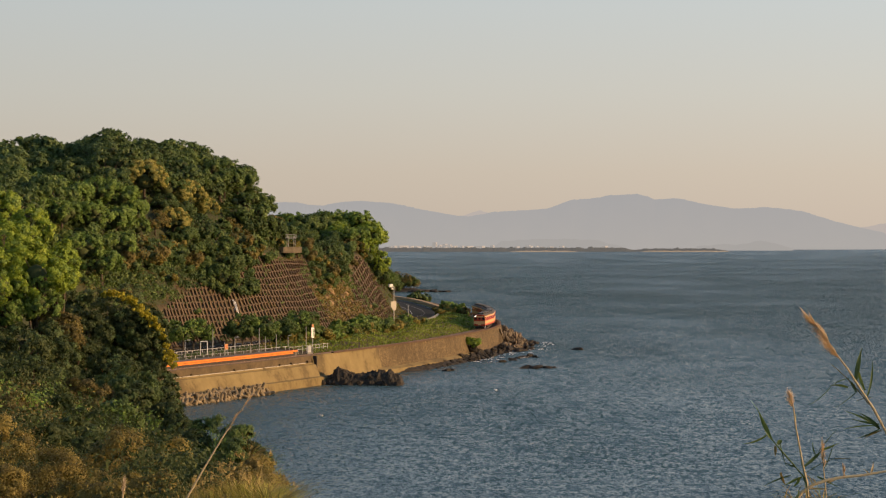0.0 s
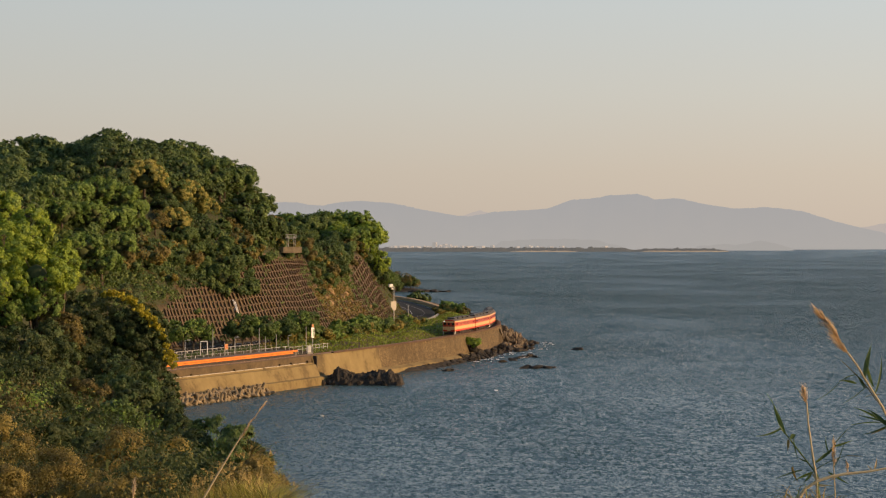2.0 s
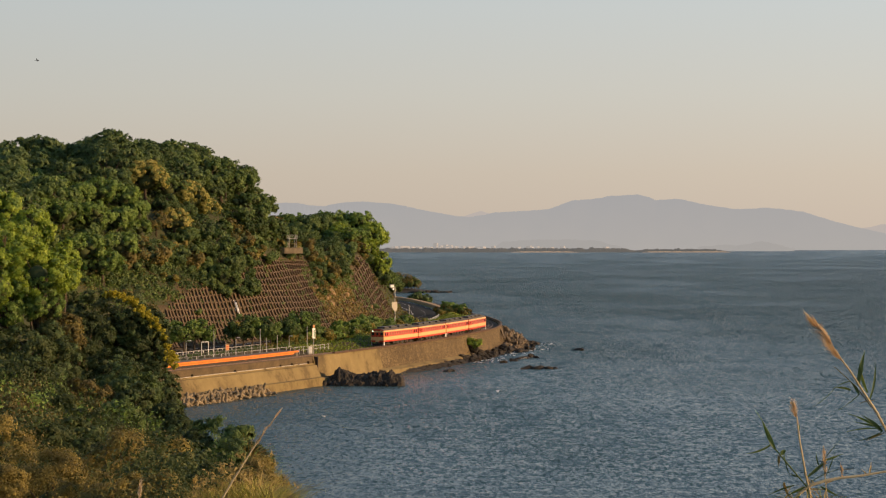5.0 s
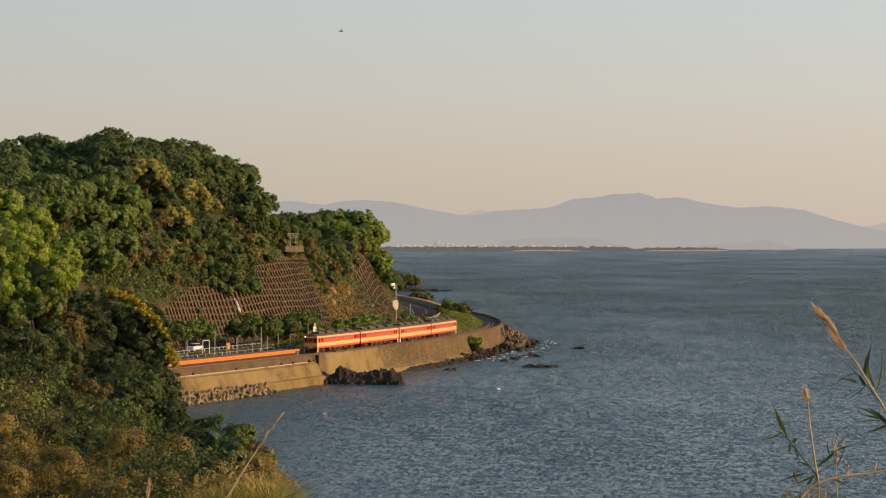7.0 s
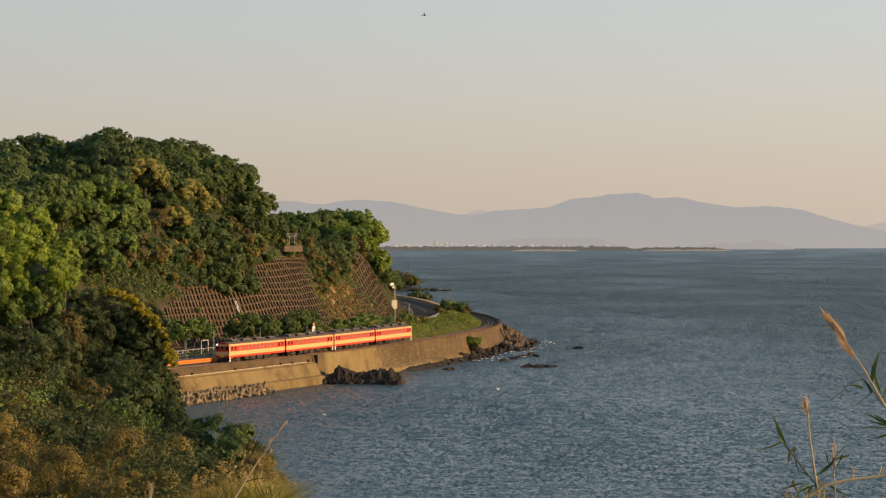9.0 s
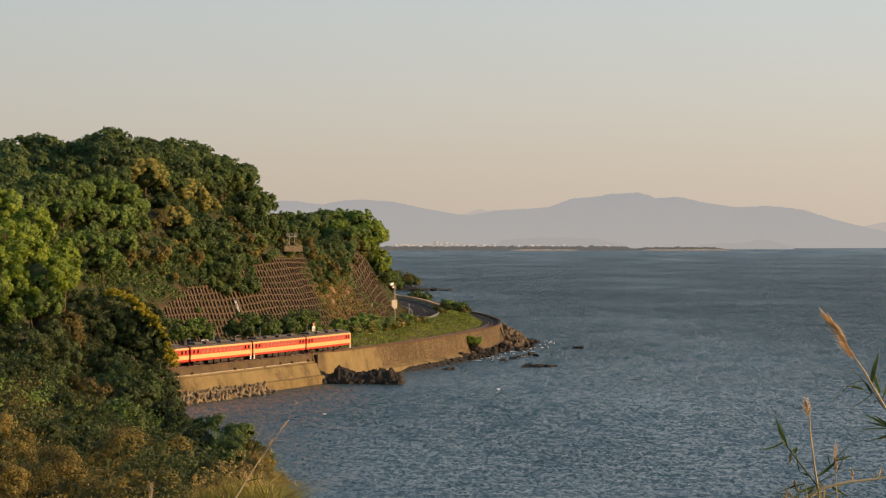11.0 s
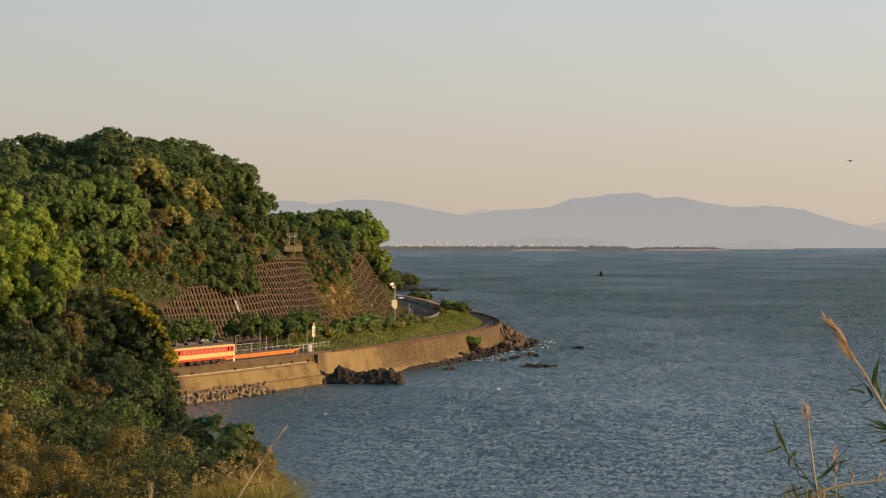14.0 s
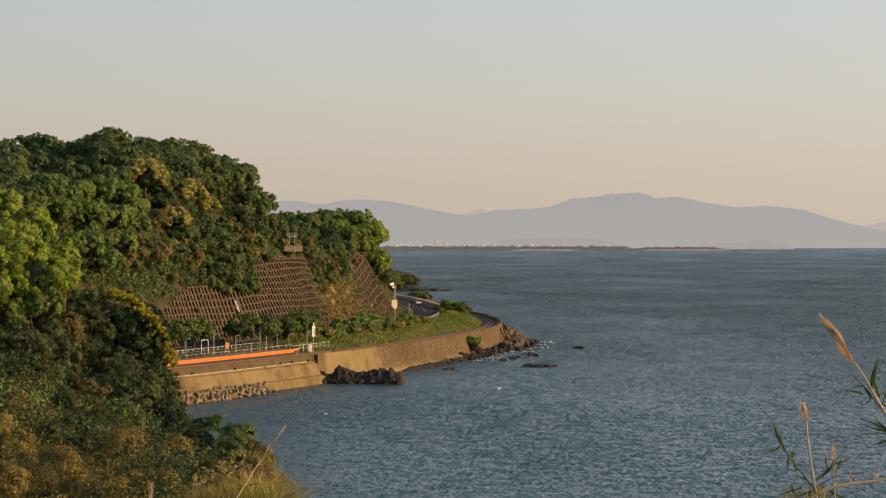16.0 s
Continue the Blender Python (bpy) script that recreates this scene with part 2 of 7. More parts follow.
STRAW = leaves("dry_grass", (0.13, 0.10, 0.03), (0.28, 0.21, 0.07), (0.44, 0.34, 0.13), 0.3)
PLUME = leaves("seed_plume", (0.5, 0.36, 0.19), (0.76, 0.6, 0.39), (0.95, 0.84, 0.64), 0.45)
REED_GREEN = leaves("reed_leaf", (0.09, 0.125, 0.03), (0.18, 0.235, 0.055), (0.3, 0.34, 0.1), 0.3)
CANE = leaves("reed_cane", (0.36, 0.28, 0.15), (0.58, 0.47, 0.28), (0.76, 0.64, 0.43), 0.1)
# dark green for the crown cores: the shade between leaves put into colour
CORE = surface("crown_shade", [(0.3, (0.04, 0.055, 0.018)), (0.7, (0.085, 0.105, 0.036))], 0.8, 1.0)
TRAIN_RED = paint("train_red", (0.58, 0.045, 0.01), 0.4, dirt=0.2)
TRAIN_CREAM = paint("train_cream", (0.82, 0.49, 0.2), 0.4, dirt=0.12)
ROOF_GREY = surface("roof_grey", [(0.3, (0.06, 0.05, 0.042)), (0.7, (0.13, 0.11, 0.09))], 0.8, 0.75)
ROOF_PALE = surface("roof_vent_grey", [(0.3, (0.16, 0.15, 0.14)), (0.7, (0.3, 0.28, 0.26))], 1.0, 0.6)
ROOF_DARK = surface("roof_unit_grey", [(0.3, (0.04, 0.036, 0.034)), (0.7, (0.1, 0.09, 0.08))], 0.8, 0.75)
UNDER = surface("underframe_and_shade", [(0.3, (0.012, 0.01, 0.01)), (0.7, (0.06, 0.045, 0.035))], 1.5, 0.8)
GLASS = paint("dark_glass", (0.02, 0.022, 0.025), 0.08, dirt=0.3)
RED_PANE = surface("warm_red_window", [(0.35, (0.28, 0.07, 0.045)), (0.65, (0.52, 0.25, 0.18))], 1.2, 0.12, 0.0, 4.0)
ORANGE = paint("orange_paint", (0.8, 0.21, 0.012), 0.6, dirt=0.2, scale=0.5)
ORANGE_PALE = paint("pale_orange_paint", (0.6, 0.3, 0.12), 0.7, dirt=0.3, scale=0.5)
WHITE = paint("white_paint", (0.78, 0.76, 0.72), 0.5, dirt=0.12)
GREEN_SIGN = paint("green_paint", (0.06, 0.2, 0.1), 0.5)
RUBBER = paint("rubber", (0.02, 0.02, 0.02), 0.8)
LAMP_GLOW = glow("headlight", (1.0, 0.93, 0.82), 5)
# aerial haze painted into these far materials as emission; it also lifts the town
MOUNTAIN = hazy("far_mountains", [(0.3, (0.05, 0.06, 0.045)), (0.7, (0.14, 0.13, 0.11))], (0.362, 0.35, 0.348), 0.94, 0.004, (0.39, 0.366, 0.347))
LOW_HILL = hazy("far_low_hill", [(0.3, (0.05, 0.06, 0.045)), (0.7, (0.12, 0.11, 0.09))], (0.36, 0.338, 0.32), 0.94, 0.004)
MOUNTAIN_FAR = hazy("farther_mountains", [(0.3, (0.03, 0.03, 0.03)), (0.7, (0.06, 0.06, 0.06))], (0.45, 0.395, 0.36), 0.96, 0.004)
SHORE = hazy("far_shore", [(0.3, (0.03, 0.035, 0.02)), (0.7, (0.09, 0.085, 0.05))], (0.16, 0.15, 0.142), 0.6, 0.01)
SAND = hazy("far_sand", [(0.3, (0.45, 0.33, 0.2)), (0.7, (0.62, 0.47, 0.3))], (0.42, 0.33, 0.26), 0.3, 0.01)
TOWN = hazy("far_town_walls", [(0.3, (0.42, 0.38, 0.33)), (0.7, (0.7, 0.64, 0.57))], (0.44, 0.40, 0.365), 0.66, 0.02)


# ---- mesh helpers ----
def mesh_from(name, verts, faces, mats, index=None, smooth=False):
    me = bpy.data.meshes.new(name)
    verts = np.asarray(verts, dtype=np.float32).reshape(-1, 3)
    if isinstance(faces, np.ndarray):
        k = faces.shape[1]
        me.vertices.add(len(verts))
        me.vertices.foreach_set("co", verts.ravel())
        me.loops.add(faces.size)
        me.loops.foreach_set("vertex_index", faces.ravel().astype(np.int32))
        me.polygons.add(len(faces))
        me.polygons.foreach_set("loop_start", np.arange(0, faces.size, k, dtype=np.int32))
        me.update(calc_edges=True)
    else:
        me.from_pydata(verts.tolist(), [], faces)
    for m in (mats if isinstance(mats, (list, tuple)) else [mats]):
        me.materials.append(m)
    if index is not None:
        me.polygons.foreach_set("material_index", np.asarray(index, dtype=np.int32))
    if smooth:
        me.polygons.foreach_set("use_smooth", np.ones(len(me.polygons), dtype=bool))
    me.validate()
    me.update()
    return me


def part(name, bm, material, parent, label="", smooth=False):
    """One mesh object under a thing or a part, from a bmesh or a ready mesh."""
    if isinstance(bm, bmesh.types.BMesh):
        me = bpy.data.meshes.new(name)
        bm.to_mesh(me)
        bm.free()
        for m in (material if isinstance(material, (list, tuple)) else [material]):
            me.materials.append(m)
        if smooth:
            me.polygons.foreach_set("use_smooth", np.ones(len(me.polygons), dtype=bool))
    else:
        me = bm
    ob = new(name, me)
    ob.parent = parent
    if label:
        ob["label"] = label
    return ob


def thing(name, m, label, category, group="", kind=""):
    ob = new(name)
    ob.empty_display_size = 0.3
    ob.matrix_world = m
    return tagged(ob, label, category, group, kind)


def add_box(bm, c, size, bevel=0.0, rot=None, index=0):
    m = Matrix.Translation(c) @ (rot.to_4x4() if rot else Matrix()) @ Matrix.Diagonal((*size, 1))
    r = bmesh.ops.create_cube(bm, size=1.0, matrix=m)
    fs = {f for v in r["verts"] for f in v.link_faces}
    for f in fs:
        f.material_index = index
    if bevel:
        es = list({e for v in r["verts"] for e in v.link_edges})
        bmesh.ops.bevel(bm, geom=es, offset=bevel, segments=2, affect="EDGES", profile=0.6)
    return bm


def boxes(*specs, bevel=0.0):
    bm = bmesh.new()
    for c, size in specs:
        add_box(bm, c, size, bevel)
    return bm


def add_tube(bm, pts, radii, seg=8, caps=True):
    """A round bar through the points, with a radius for each."""
    pts = [Vector(p) for p in pts]
    if not isinstance(radii, (list, tuple)):
        radii = [radii] * len(pts)
    rings = []
    for i, p in enumerate(pts):
        d = (pts[min(i + 1, len(pts) - 1)] - pts[max(i - 1, 0)]).normalized()
        a = d.orthogonal().normalized() if abs(d.z) < 0.9 else Vector((1, 0, 0)) - d * d.x
        a.normalize()
        b = d.cross(a)
        rings.append([bm.verts.new(p + (a * math.cos(k * math.tau / seg) + b * math.sin(k * math.tau / seg)) * radii[i]) for k in range(seg)])
    for r0, r1 in zip(rings, rings[1:]):
        for k in range(seg):
            bm.faces.new((r0[k], r0[(k + 1) % seg], r1[(k + 1) % seg], r1[k]))
    if caps:
        bm.faces.new(rings[0][::-1])
        bm.faces.new(rings[-1])
    return bm


def tube(pts, radii, seg=8):
    return add_tube(bmesh.new(), pts, radii, seg)


# ---- the line of the coast: sea wall top edge, in plan ----
SHORE_LINE = [(-122, 190), (-96, 240), (-70, 290), (-45.5, 340), (-27.5, 379), (-12.9, 416), (-2.4, 445.5), (8.3, 484), (13.8, 512), (15.7, 537),
              (15.2, 560), (12.5, 590), (9, 611), (6, 632), (3, 660), (-1.5, 700), (-8, 740), (-20, 785), (-50, 840), (-110, 905), (-190, 965), (-280, 1010)]


def dense_line(pts, step=1.0):
    p = np.array(pts, float)
    out = []
    q = np.vstack([2 * p[0] - p[1], p, 2 * p[-1] - p[-2]])
    for i in range(1, len(q) - 2):
        for u in np.linspace(0, 1, 40, endpoint=False):
            a, b, c, d = q[i - 1], q[i], q[i + 1], q[i + 2]
            out.append(0.5 * (2 * b + (c - a) * u + (2 * a - 5 * b + 4 * c - d) * u * u + (3 * b - a - 3 * c + d) * u ** 3))
    out = np.array(out + [p[-1]])
    s = np.concatenate([[0], np.cumsum(np.hypot(*np.diff(out, axis=0).T))])
    g = np.arange(0, s[-1], step)
    line = np.stack([np.interp(g, s, out[:, 0]), np.interp(g, s, out[:, 1])], 1)
    k = np.ones(15) / 15
    pad = np.pad(line, ((7, 7), (0, 0)), mode="reflect", reflect_type="odd")
    return np.stack([np.convolve(pad[:, 0], k, "valid"), np.convolve(pad[:, 1], k, "valid")], 1)


LINE = dense_line(SHORE_LINE)
TAN = np.gradient(LINE, axis=0)
TAN /= np.linalg.norm(TAN, axis=1)[:, None]
LENGTH = len(LINE) - 1.0


def along(s, d):
    """Plan point at s metres along the shore line and d metres inland of it, and the heading there."""
    g = np.arange(len(LINE))
    x, y = np.interp(s, g, LINE[:, 0]), np.interp(s, g, LINE[:, 1])
    tx, ty = np.interp(s, g, TAN[:, 0]), np.interp(s, g, TAN[:, 1])
    return x - ty * d, y + tx * d, np.arctan2(ty, tx)


def station(y):
    """s at which the shore line passes the distance y."""
    return float(np.interp(y, LINE[:, 1], np.arange(len(LINE))))


def sweep(name, profile, s0, s1, step=2.0, z_of=None, mats=None, index=None, closed=False, smooth=False):
    """A strip that follows the shore: profile points (d inland, z) drawn along s."""
    ss = np.linspace(s0, s1, max(2, int(abs(s1 - s0) / step) + 1))
    n = len(profile)
    verts = []
    for s in ss:
        for d, z in profile:
            x, y, _ = along(s, d)
            verts.append((x, y, z + (z_of(s) if z_of else 0)))
    faces, idx = [], []
    m = n if closed else n - 1
    for i in range(len(ss) - 1):
        for j in range(m):
            k = (j + 1) % n
            faces.append((i * n + j, (i + 1) * n + j, (i + 1) * n + k, i * n + k))
            idx.append(index[j] if index else 0)
    if closed:
        faces += [tuple(range(n)), tuple(range((len(ss) - 1) * n, len(ss) * n))[::-1]]
        idx += [0, 0]
    return mesh_from(name, verts, faces, mats, idx, smooth)


# ---- land forms ----
def lerp(x, xs, ys):
    return np.interp(x, xs, ys)


def road_edge(y):
    """Inland distance of the road's seaward edge where the shore passes the distance y."""
    return lerp(y, [300, 340, 385, 430, 503, 545, 581, 604, 630, 1000], [19, 20, 20.5, 21, 25, 20, 15.5, 10.5, 7.5, 7])


ROAD_WIDTH = 10.5
RAIL_Z, BED_Z, ROAD_Z, WALL_Z = 5.5, 5.05, 6.0, 5.6


def shore_y(s):
    return np.interp(s, np.arange(len(LINE)), LINE[:, 1])


def foot(s):
    return road_edge(shore_y(s)) + ROAD_WIDTH + 1.5


def land(s, d):
    """Ground height of the headland."""
    y = shore_y(s)
    r = road_edge(y)
    e = d - foot(s)
    bank = lerp(y, [388, 405, 600, 625], [0, 1, 1, 0])
    flat = BED_Z + lerp(d, [0, 5.2, 7.5, 1000], [0, 0, 0.3, 0.3]) + bank * lerp(d, [0, 5.4, 9.5, 12, 1000], [0, 0, 1.0, 1.2, 1.2])
    k = np.clip((d - (r - 4)) / 3.0, 0, 1)
    flat = flat + bank * np.clip((d - 6) / 2, 0, 1) * 0.28 * (np.sin(s * 0.37 + d * 0.3) + np.sin(s * 0.17 - d * 0.55))
    z = flat * (1 - k) + (ROAD_Z - 0.05) * k
    z = np.where(d > r - 1, ROAD_Z - 0.05, z)
    steep = lerp(y, [545, 568, 606, 625], [1, 1.4, 1.4, 1])
    rise = lerp(e * steep, [0, 1, 13, 20, 30, 42, 52, 62, 76, 140], [0, 0.7, 18, 27, 35.5, 39.5, 38.5, 36.5, 38, 34])
    cap = lerp(y, [300, 380, 402, 420, 436, 458, 480, 490, 503, 514, 545, 560, 600, 640, 700], [24.5, 25, 31, 34.5, 40.5, 42.0, 38, 32.5, 27.5, 15.5, 15.5, 18.5, 21, 9, 3])
    rise = np.where(rise > cap * 0.75, cap * 0.75 + (cap * 0.25) * np.tanh((rise - cap * 0.75) / (cap * 0.25)), rise)
    return z + np.where(e > 0, rise, 0)


def framed(y, e):
    """Whether the crib frame covers the cutting at shore distance y, e metres up its plan."""
    if y < 372 or y > 578 or e > lerp(y, [372, 385, 402, 452, 560, 578], [2.5, 4, 8, 13.2, 11.5, 6.5]):
        return False
    return not (e > 5.2 and 480 + (e - 4) * 3.5 < y < 515 + (e - 5) * 8)


def build_headland():
    ss = np.arange(0, LENGTH, 2.5)
    ds = np.concatenate([np.arange(0.8, 12, 1.2), np.arange(12, 60, 1.6), np.arange(60, 150, 6.0)])
    verts, idx = [], []
    for s in ss:
        for d in ds:
            x, y, _ = along(s, d)
            z = float(land(s, d))
            e = d - float(foot(s))
            if e > 0.5:
                z += 0.9 * noise.noise((x * 0.12, y * 0.12, 0)) * min(1, max(0, e - 13) / 3)
            verts.append((x, y, z))
    n = len(ds)
    faces = []
    for i in range(len(ss) - 1):
        for j in range(n - 1):
            faces.append((i * n + j, (i + 1) * n + j, (i + 1) * n + j + 1, i * n + j + 1))
            e = ds[j] - float(foot(ss[i]))
            y = shore_y(ss[i])
            idx.append(2 if (y < 606 and framed(y, max(e, 0.1))) or (-0.5 < e < 10 and 470 < y < 580) else (1 if 4 < ds[j] < road_edge(y) - 0.5 and y > 392 else 0))
    ob = new("ground", mesh_from("headland", verts, faces, [EARTH, GRASS, CUTTING], idx, True))
    tagged(ob, "wooded headland with grassy rail bank and cut slope", "ground", kind="structure")


def near_edge(y):
    return lerp(y, [-60, 0, 30, 45, 60, 75, 100, 130, 170, 210], [6, 4, -2.95, -4.9, -6.8, -9.6, -14.2, -19.5, -27, -48])


def near_land(x, y):
    """Ground height of the hillside below the camera."""
    g = lerp(y, [-60, 0, 8, 20, 30, 45, 60, 100, 130, 170], [27, 25.6, 25.0, 24.4, 23.5, 21.0, 19.0, 16.2, 14.2, 12])
    ex = near_edge(y)
    e = ex - x
    up = np.where(e > 0, 0.42 * np.minimum(e, 26) * lerp(y, [0, 18, 40, 62, 110], [0.2, -0.9, -0.7, 0.35, 1]), 0)
    down = np.where(e < 0, 1.5 * e, 0)
    return np.maximum(g + up + down, -4)


def build_near_slope():
    xs, ys = np.arange(-110, 34, 2.0), np.arange(-60, 216, 2.5)
    verts = [(x, y, float(near_land(x, y)) + 0.35 * noise.noise((x * 0.2, y * 0.2, 3))) for y in ys for x in xs]
    n = len(xs)
    faces = [(j * n + i, j * n + i + 1, (j + 1) * n + i + 1, (j + 1) * n + i) for j in range(len(ys) - 1) for i in range(n - 1)]
    tagged(new("ground", mesh_from("near_slope", verts, faces, EARTH, smooth=True)), "overgrown earth hillside falling to the bay", "ground", kind="structure")


def sea_level(r):
    return 13.4 * np.maximum(0.0, (r - 1500) / 3460) ** 1.5


def build_sea():
    """One sheet that reaches the horizon: an open chop modelled in the bay, coarser rings farther out and around."""
    rng = np.random.default_rng(8)
    ring = np.concatenate([[0.0], np.geomspace(25, 178, 12)[:-1], np.geomspace(178, 1500, 480), np.geomspace(1500, 4960, 90)[1:]])
    fine, wide = np.linspace(-0.262, 0.262, 241), np.linspace(0.262, 2 * math.pi - 0.262, 70)[1:-1]
    ang = np.concatenate([fine, wide])
    R, A = np.meshgrid(ring, ang, indexing="ij")
    X, Y = R * np.sin(A), R * np.cos(A)
    Z = sea_level(R)
    inside = np.clip((R - 180) / 8, 0, 1) * np.clip((1500 - R) / 900, 0, 1) * np.clip((0.255 - np.abs(A)) / 0.01, 0, 1)
    chop = np.zeros_like(X)
    for _ in range(34):
        wave = 1.8 * (6.0 / 1.8) ** rng.random()
        way = radians(-95) + rng.normal() * 0.75
        k = math.tau / wave
        chop += 0.0016 * wave * (0.7 + 0.6 * rng.random()) * np.sin(k * (X * math.cos(way) + Y * math.sin(way)) + rng.random() * 6.28)
    gust = np.clip(0.75 + 0.35 * np.sin(X * 0.021 + Y * 0.009 + 1.0) * np.sin(Y * 0.017 - X * 0.006), 0.35, 1.2)
    Z = Z + chop * inside * gust
    n = len(ang)
    i, j = np.meshgrid(np.arange(len(ring) - 1), np.arange(n), indexing="ij")
    a, b = (i * n + j).ravel(), (i * n + (j + 1) % n).ravel()
    faces = np.stack([a, b, b + n, a + n], 1)[:, ::-1]
    ob = new("water", mesh_from("sea", np.stack([X, Y, Z], -1), faces, SEA, smooth=True))
    return tagged(ob, "choppy blue-grey evening sea", "water", kind="structure")


def build_ridge(name, mat, dist, points, base, seed, rough):
    """A far mountain range: heights (bearing in thousandths, height in metres) run into ridges and spurs."""
    bx = np.array([p[0] for p in points], float)
    hz = np.array([p[1] for p in points], float)
    us = np.linspace(bx[0], bx[-1], 620)
    rows = 10
    verts, faces = [], []
    for j in range(rows + 1):
        f = j / rows
        for u in us:
            h = np.interp(u, bx, hz)
            h += rough * h * (noise.fractal((u * 0.045, seed, 0), 1.0, 2.0, 4) * 0.5) + 1.6 * f * noise.noise((u * 0.22, seed + 3, 0)) + 1.0 * f ** 3 * noise.noise((u * 0.7, seed + 9, 0))
            dd = dist - (1 - f) * 260 + 30 * noise.noise((u * 0.05, f * 3, seed))
            z = base + (h - base) * (f ** 0.8) + (1 - f) * f * 40 * noise.noise((u * 0.08, f * 4, seed + 5))
            verts.append((u / 1000 * dd, dd, z if j else base - 8))
    n = len(us)
    for j in range(rows):
        for i in range(n - 1):
            faces.append((j * n + i, j * n + i + 1, (j + 1) * n + i + 1, (j + 1) * n + i))
    ob = new("backdrop", mesh_from(name, verts, faces, mat, smooth=True))
    return tagged(ob, "hazy blue-grey mountain range across the bay", "mountains", kind="structure")


SEA_OB = build_sea()
build_headland()
build_near_slope()
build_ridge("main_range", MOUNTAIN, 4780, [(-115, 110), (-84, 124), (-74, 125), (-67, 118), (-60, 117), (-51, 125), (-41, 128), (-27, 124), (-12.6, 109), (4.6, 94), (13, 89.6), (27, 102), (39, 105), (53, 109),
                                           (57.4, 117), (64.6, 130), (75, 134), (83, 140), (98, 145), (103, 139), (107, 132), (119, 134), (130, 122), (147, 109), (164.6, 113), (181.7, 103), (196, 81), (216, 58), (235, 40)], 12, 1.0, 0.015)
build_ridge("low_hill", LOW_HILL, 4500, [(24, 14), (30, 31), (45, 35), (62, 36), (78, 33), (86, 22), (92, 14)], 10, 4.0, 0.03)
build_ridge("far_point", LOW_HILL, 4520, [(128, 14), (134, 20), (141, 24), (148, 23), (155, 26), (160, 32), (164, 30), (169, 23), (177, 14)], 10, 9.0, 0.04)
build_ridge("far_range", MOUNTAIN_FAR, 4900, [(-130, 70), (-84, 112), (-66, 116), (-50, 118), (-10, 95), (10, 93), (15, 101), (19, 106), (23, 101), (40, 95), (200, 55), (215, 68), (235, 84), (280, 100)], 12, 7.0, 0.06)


# ---- sea wall, track, road ----
def wall_run(y0, y1, mat, label, profile, index=None):
    tagged(new("wall_sea", sweep("sea_wall", profile, station(y0), station(y1), 2.0, mats=mat, closed=True, index=index)), label, "sea wall", kind="structure")


wall_run(200, 384, [CONCRETE, STAINED], "stained concrete sea wall with a sloping apron", [(0.9, WALL_Z), (0.9, -3), (-2.9, -3), (-2.5, 1.55), (-1.85, 1.7), (-0.9, 3.9), (-0.35, 4.0), (-0.35, 4.25), (0.0, 4.3), (0, WALL_Z)], [0] * 8 + [1, 1])
wall_run(384, 414, CONCRETE, "smooth tan concrete sea wall", [(0.9, WALL_Z), (0.9, -3), (-1.6, -3), (-1.2, 0.6), (-0.05, 5.3), (-0.05, WALL_Z)])
wall_run(414, 470, MASONRY, "stone masonry sea wall with concrete coping", [(0.9, WALL_Z - 0.02), (0.9, -3), (-1.5, -3), (-1.1, 0.6), (0, 5.1), (0, WALL_Z - 0.02)])
wall_run(470, 826, MASONRY, "weathered sea wall round the point", [(0.9, WALL_Z), (0.9, -3), (-1.5, -3), (-1.1, 0.6), (-0.03, 5.2), (-0.03, WALL_Z)])

tagged(new("wall_footing", sweep("footing", [(-0.9, 1.35), (-0.9, -1.5), (-2.6, -1.5), (-2.1, 0.85), (-1.7, 1.05)], station(412), station(474), 2.0, mats=CONCRETE, closed=True)), "low concrete footing along the masonry wall", "footing", kind="structure")
tagged(new("wall_footing", sweep("footing", [(-0.7, 1.5), (-0.7, -2), (-2.9, -2), (-2.45, 1.4), (-1.8, 1.5)], station(384), station(398), 2.0, mats=CONCRETE, closed=True)), "low concrete footing below the smooth wall", "footing", kind="structure")
tagged(new("wall_coping", sweep("coping", [(-0.12, 5.83), (-0.12, 5.5), (0.45, 5.5), (0.45, 5.83)], station(393), station(826), 2.0, mats=COPING, closed=True)), "dark rust-stained coping on the sea wall", "coping", kind="structure")


def broken_ledge():
    """A pale ledge, chipped into lengths, with stubs standing on it."""
    rng = np.random.default_rng(19)
    led = thing("wall_ledge", pose(0, 0, 0), "pale chipped ledge along the sea wall", "ledge", kind="structure")
    q = station(250)
    while q < station(381):
        ln = 2.5 + 5 * rng.random()
        out = 0.34 + 0.12 * rng.random()
        part("ledge_length", sweep("ledge", [(-out, 4.36), (-out, 4.27), (-0.02, 4.27), (-0.02, 4.36)], q, min(q + ln, station(381)), 1.5, mats=PALE_CONCRETE, closed=True), None, led)
        if rng.random() < 0.7:
            x, y, h = along(q + ln * 0.6, -0.2)
            stub = part("stub", boxes(((0, 0, 0.2), (0.5, 0.4, 0.45)), bevel=0.05), STAINED, led)
            stub.location, stub.rotation_euler = (float(x), float(y), 4.3), (0, 0, float(h))
        q += ln + 0.25 + 0.9 * rng.random()
    # an open joint where the smooth wall begins
    x, y, h = along(station(384.6), -0.6)
    joint = part("joint", boxes(((0, 0.25, 4.2), (0.3, 1.0, 2.6)), bevel=0.05), UNDER, led)
    joint.location, joint.rotation_euler = (float(x), float(y), 0), (0, 0, float(h))


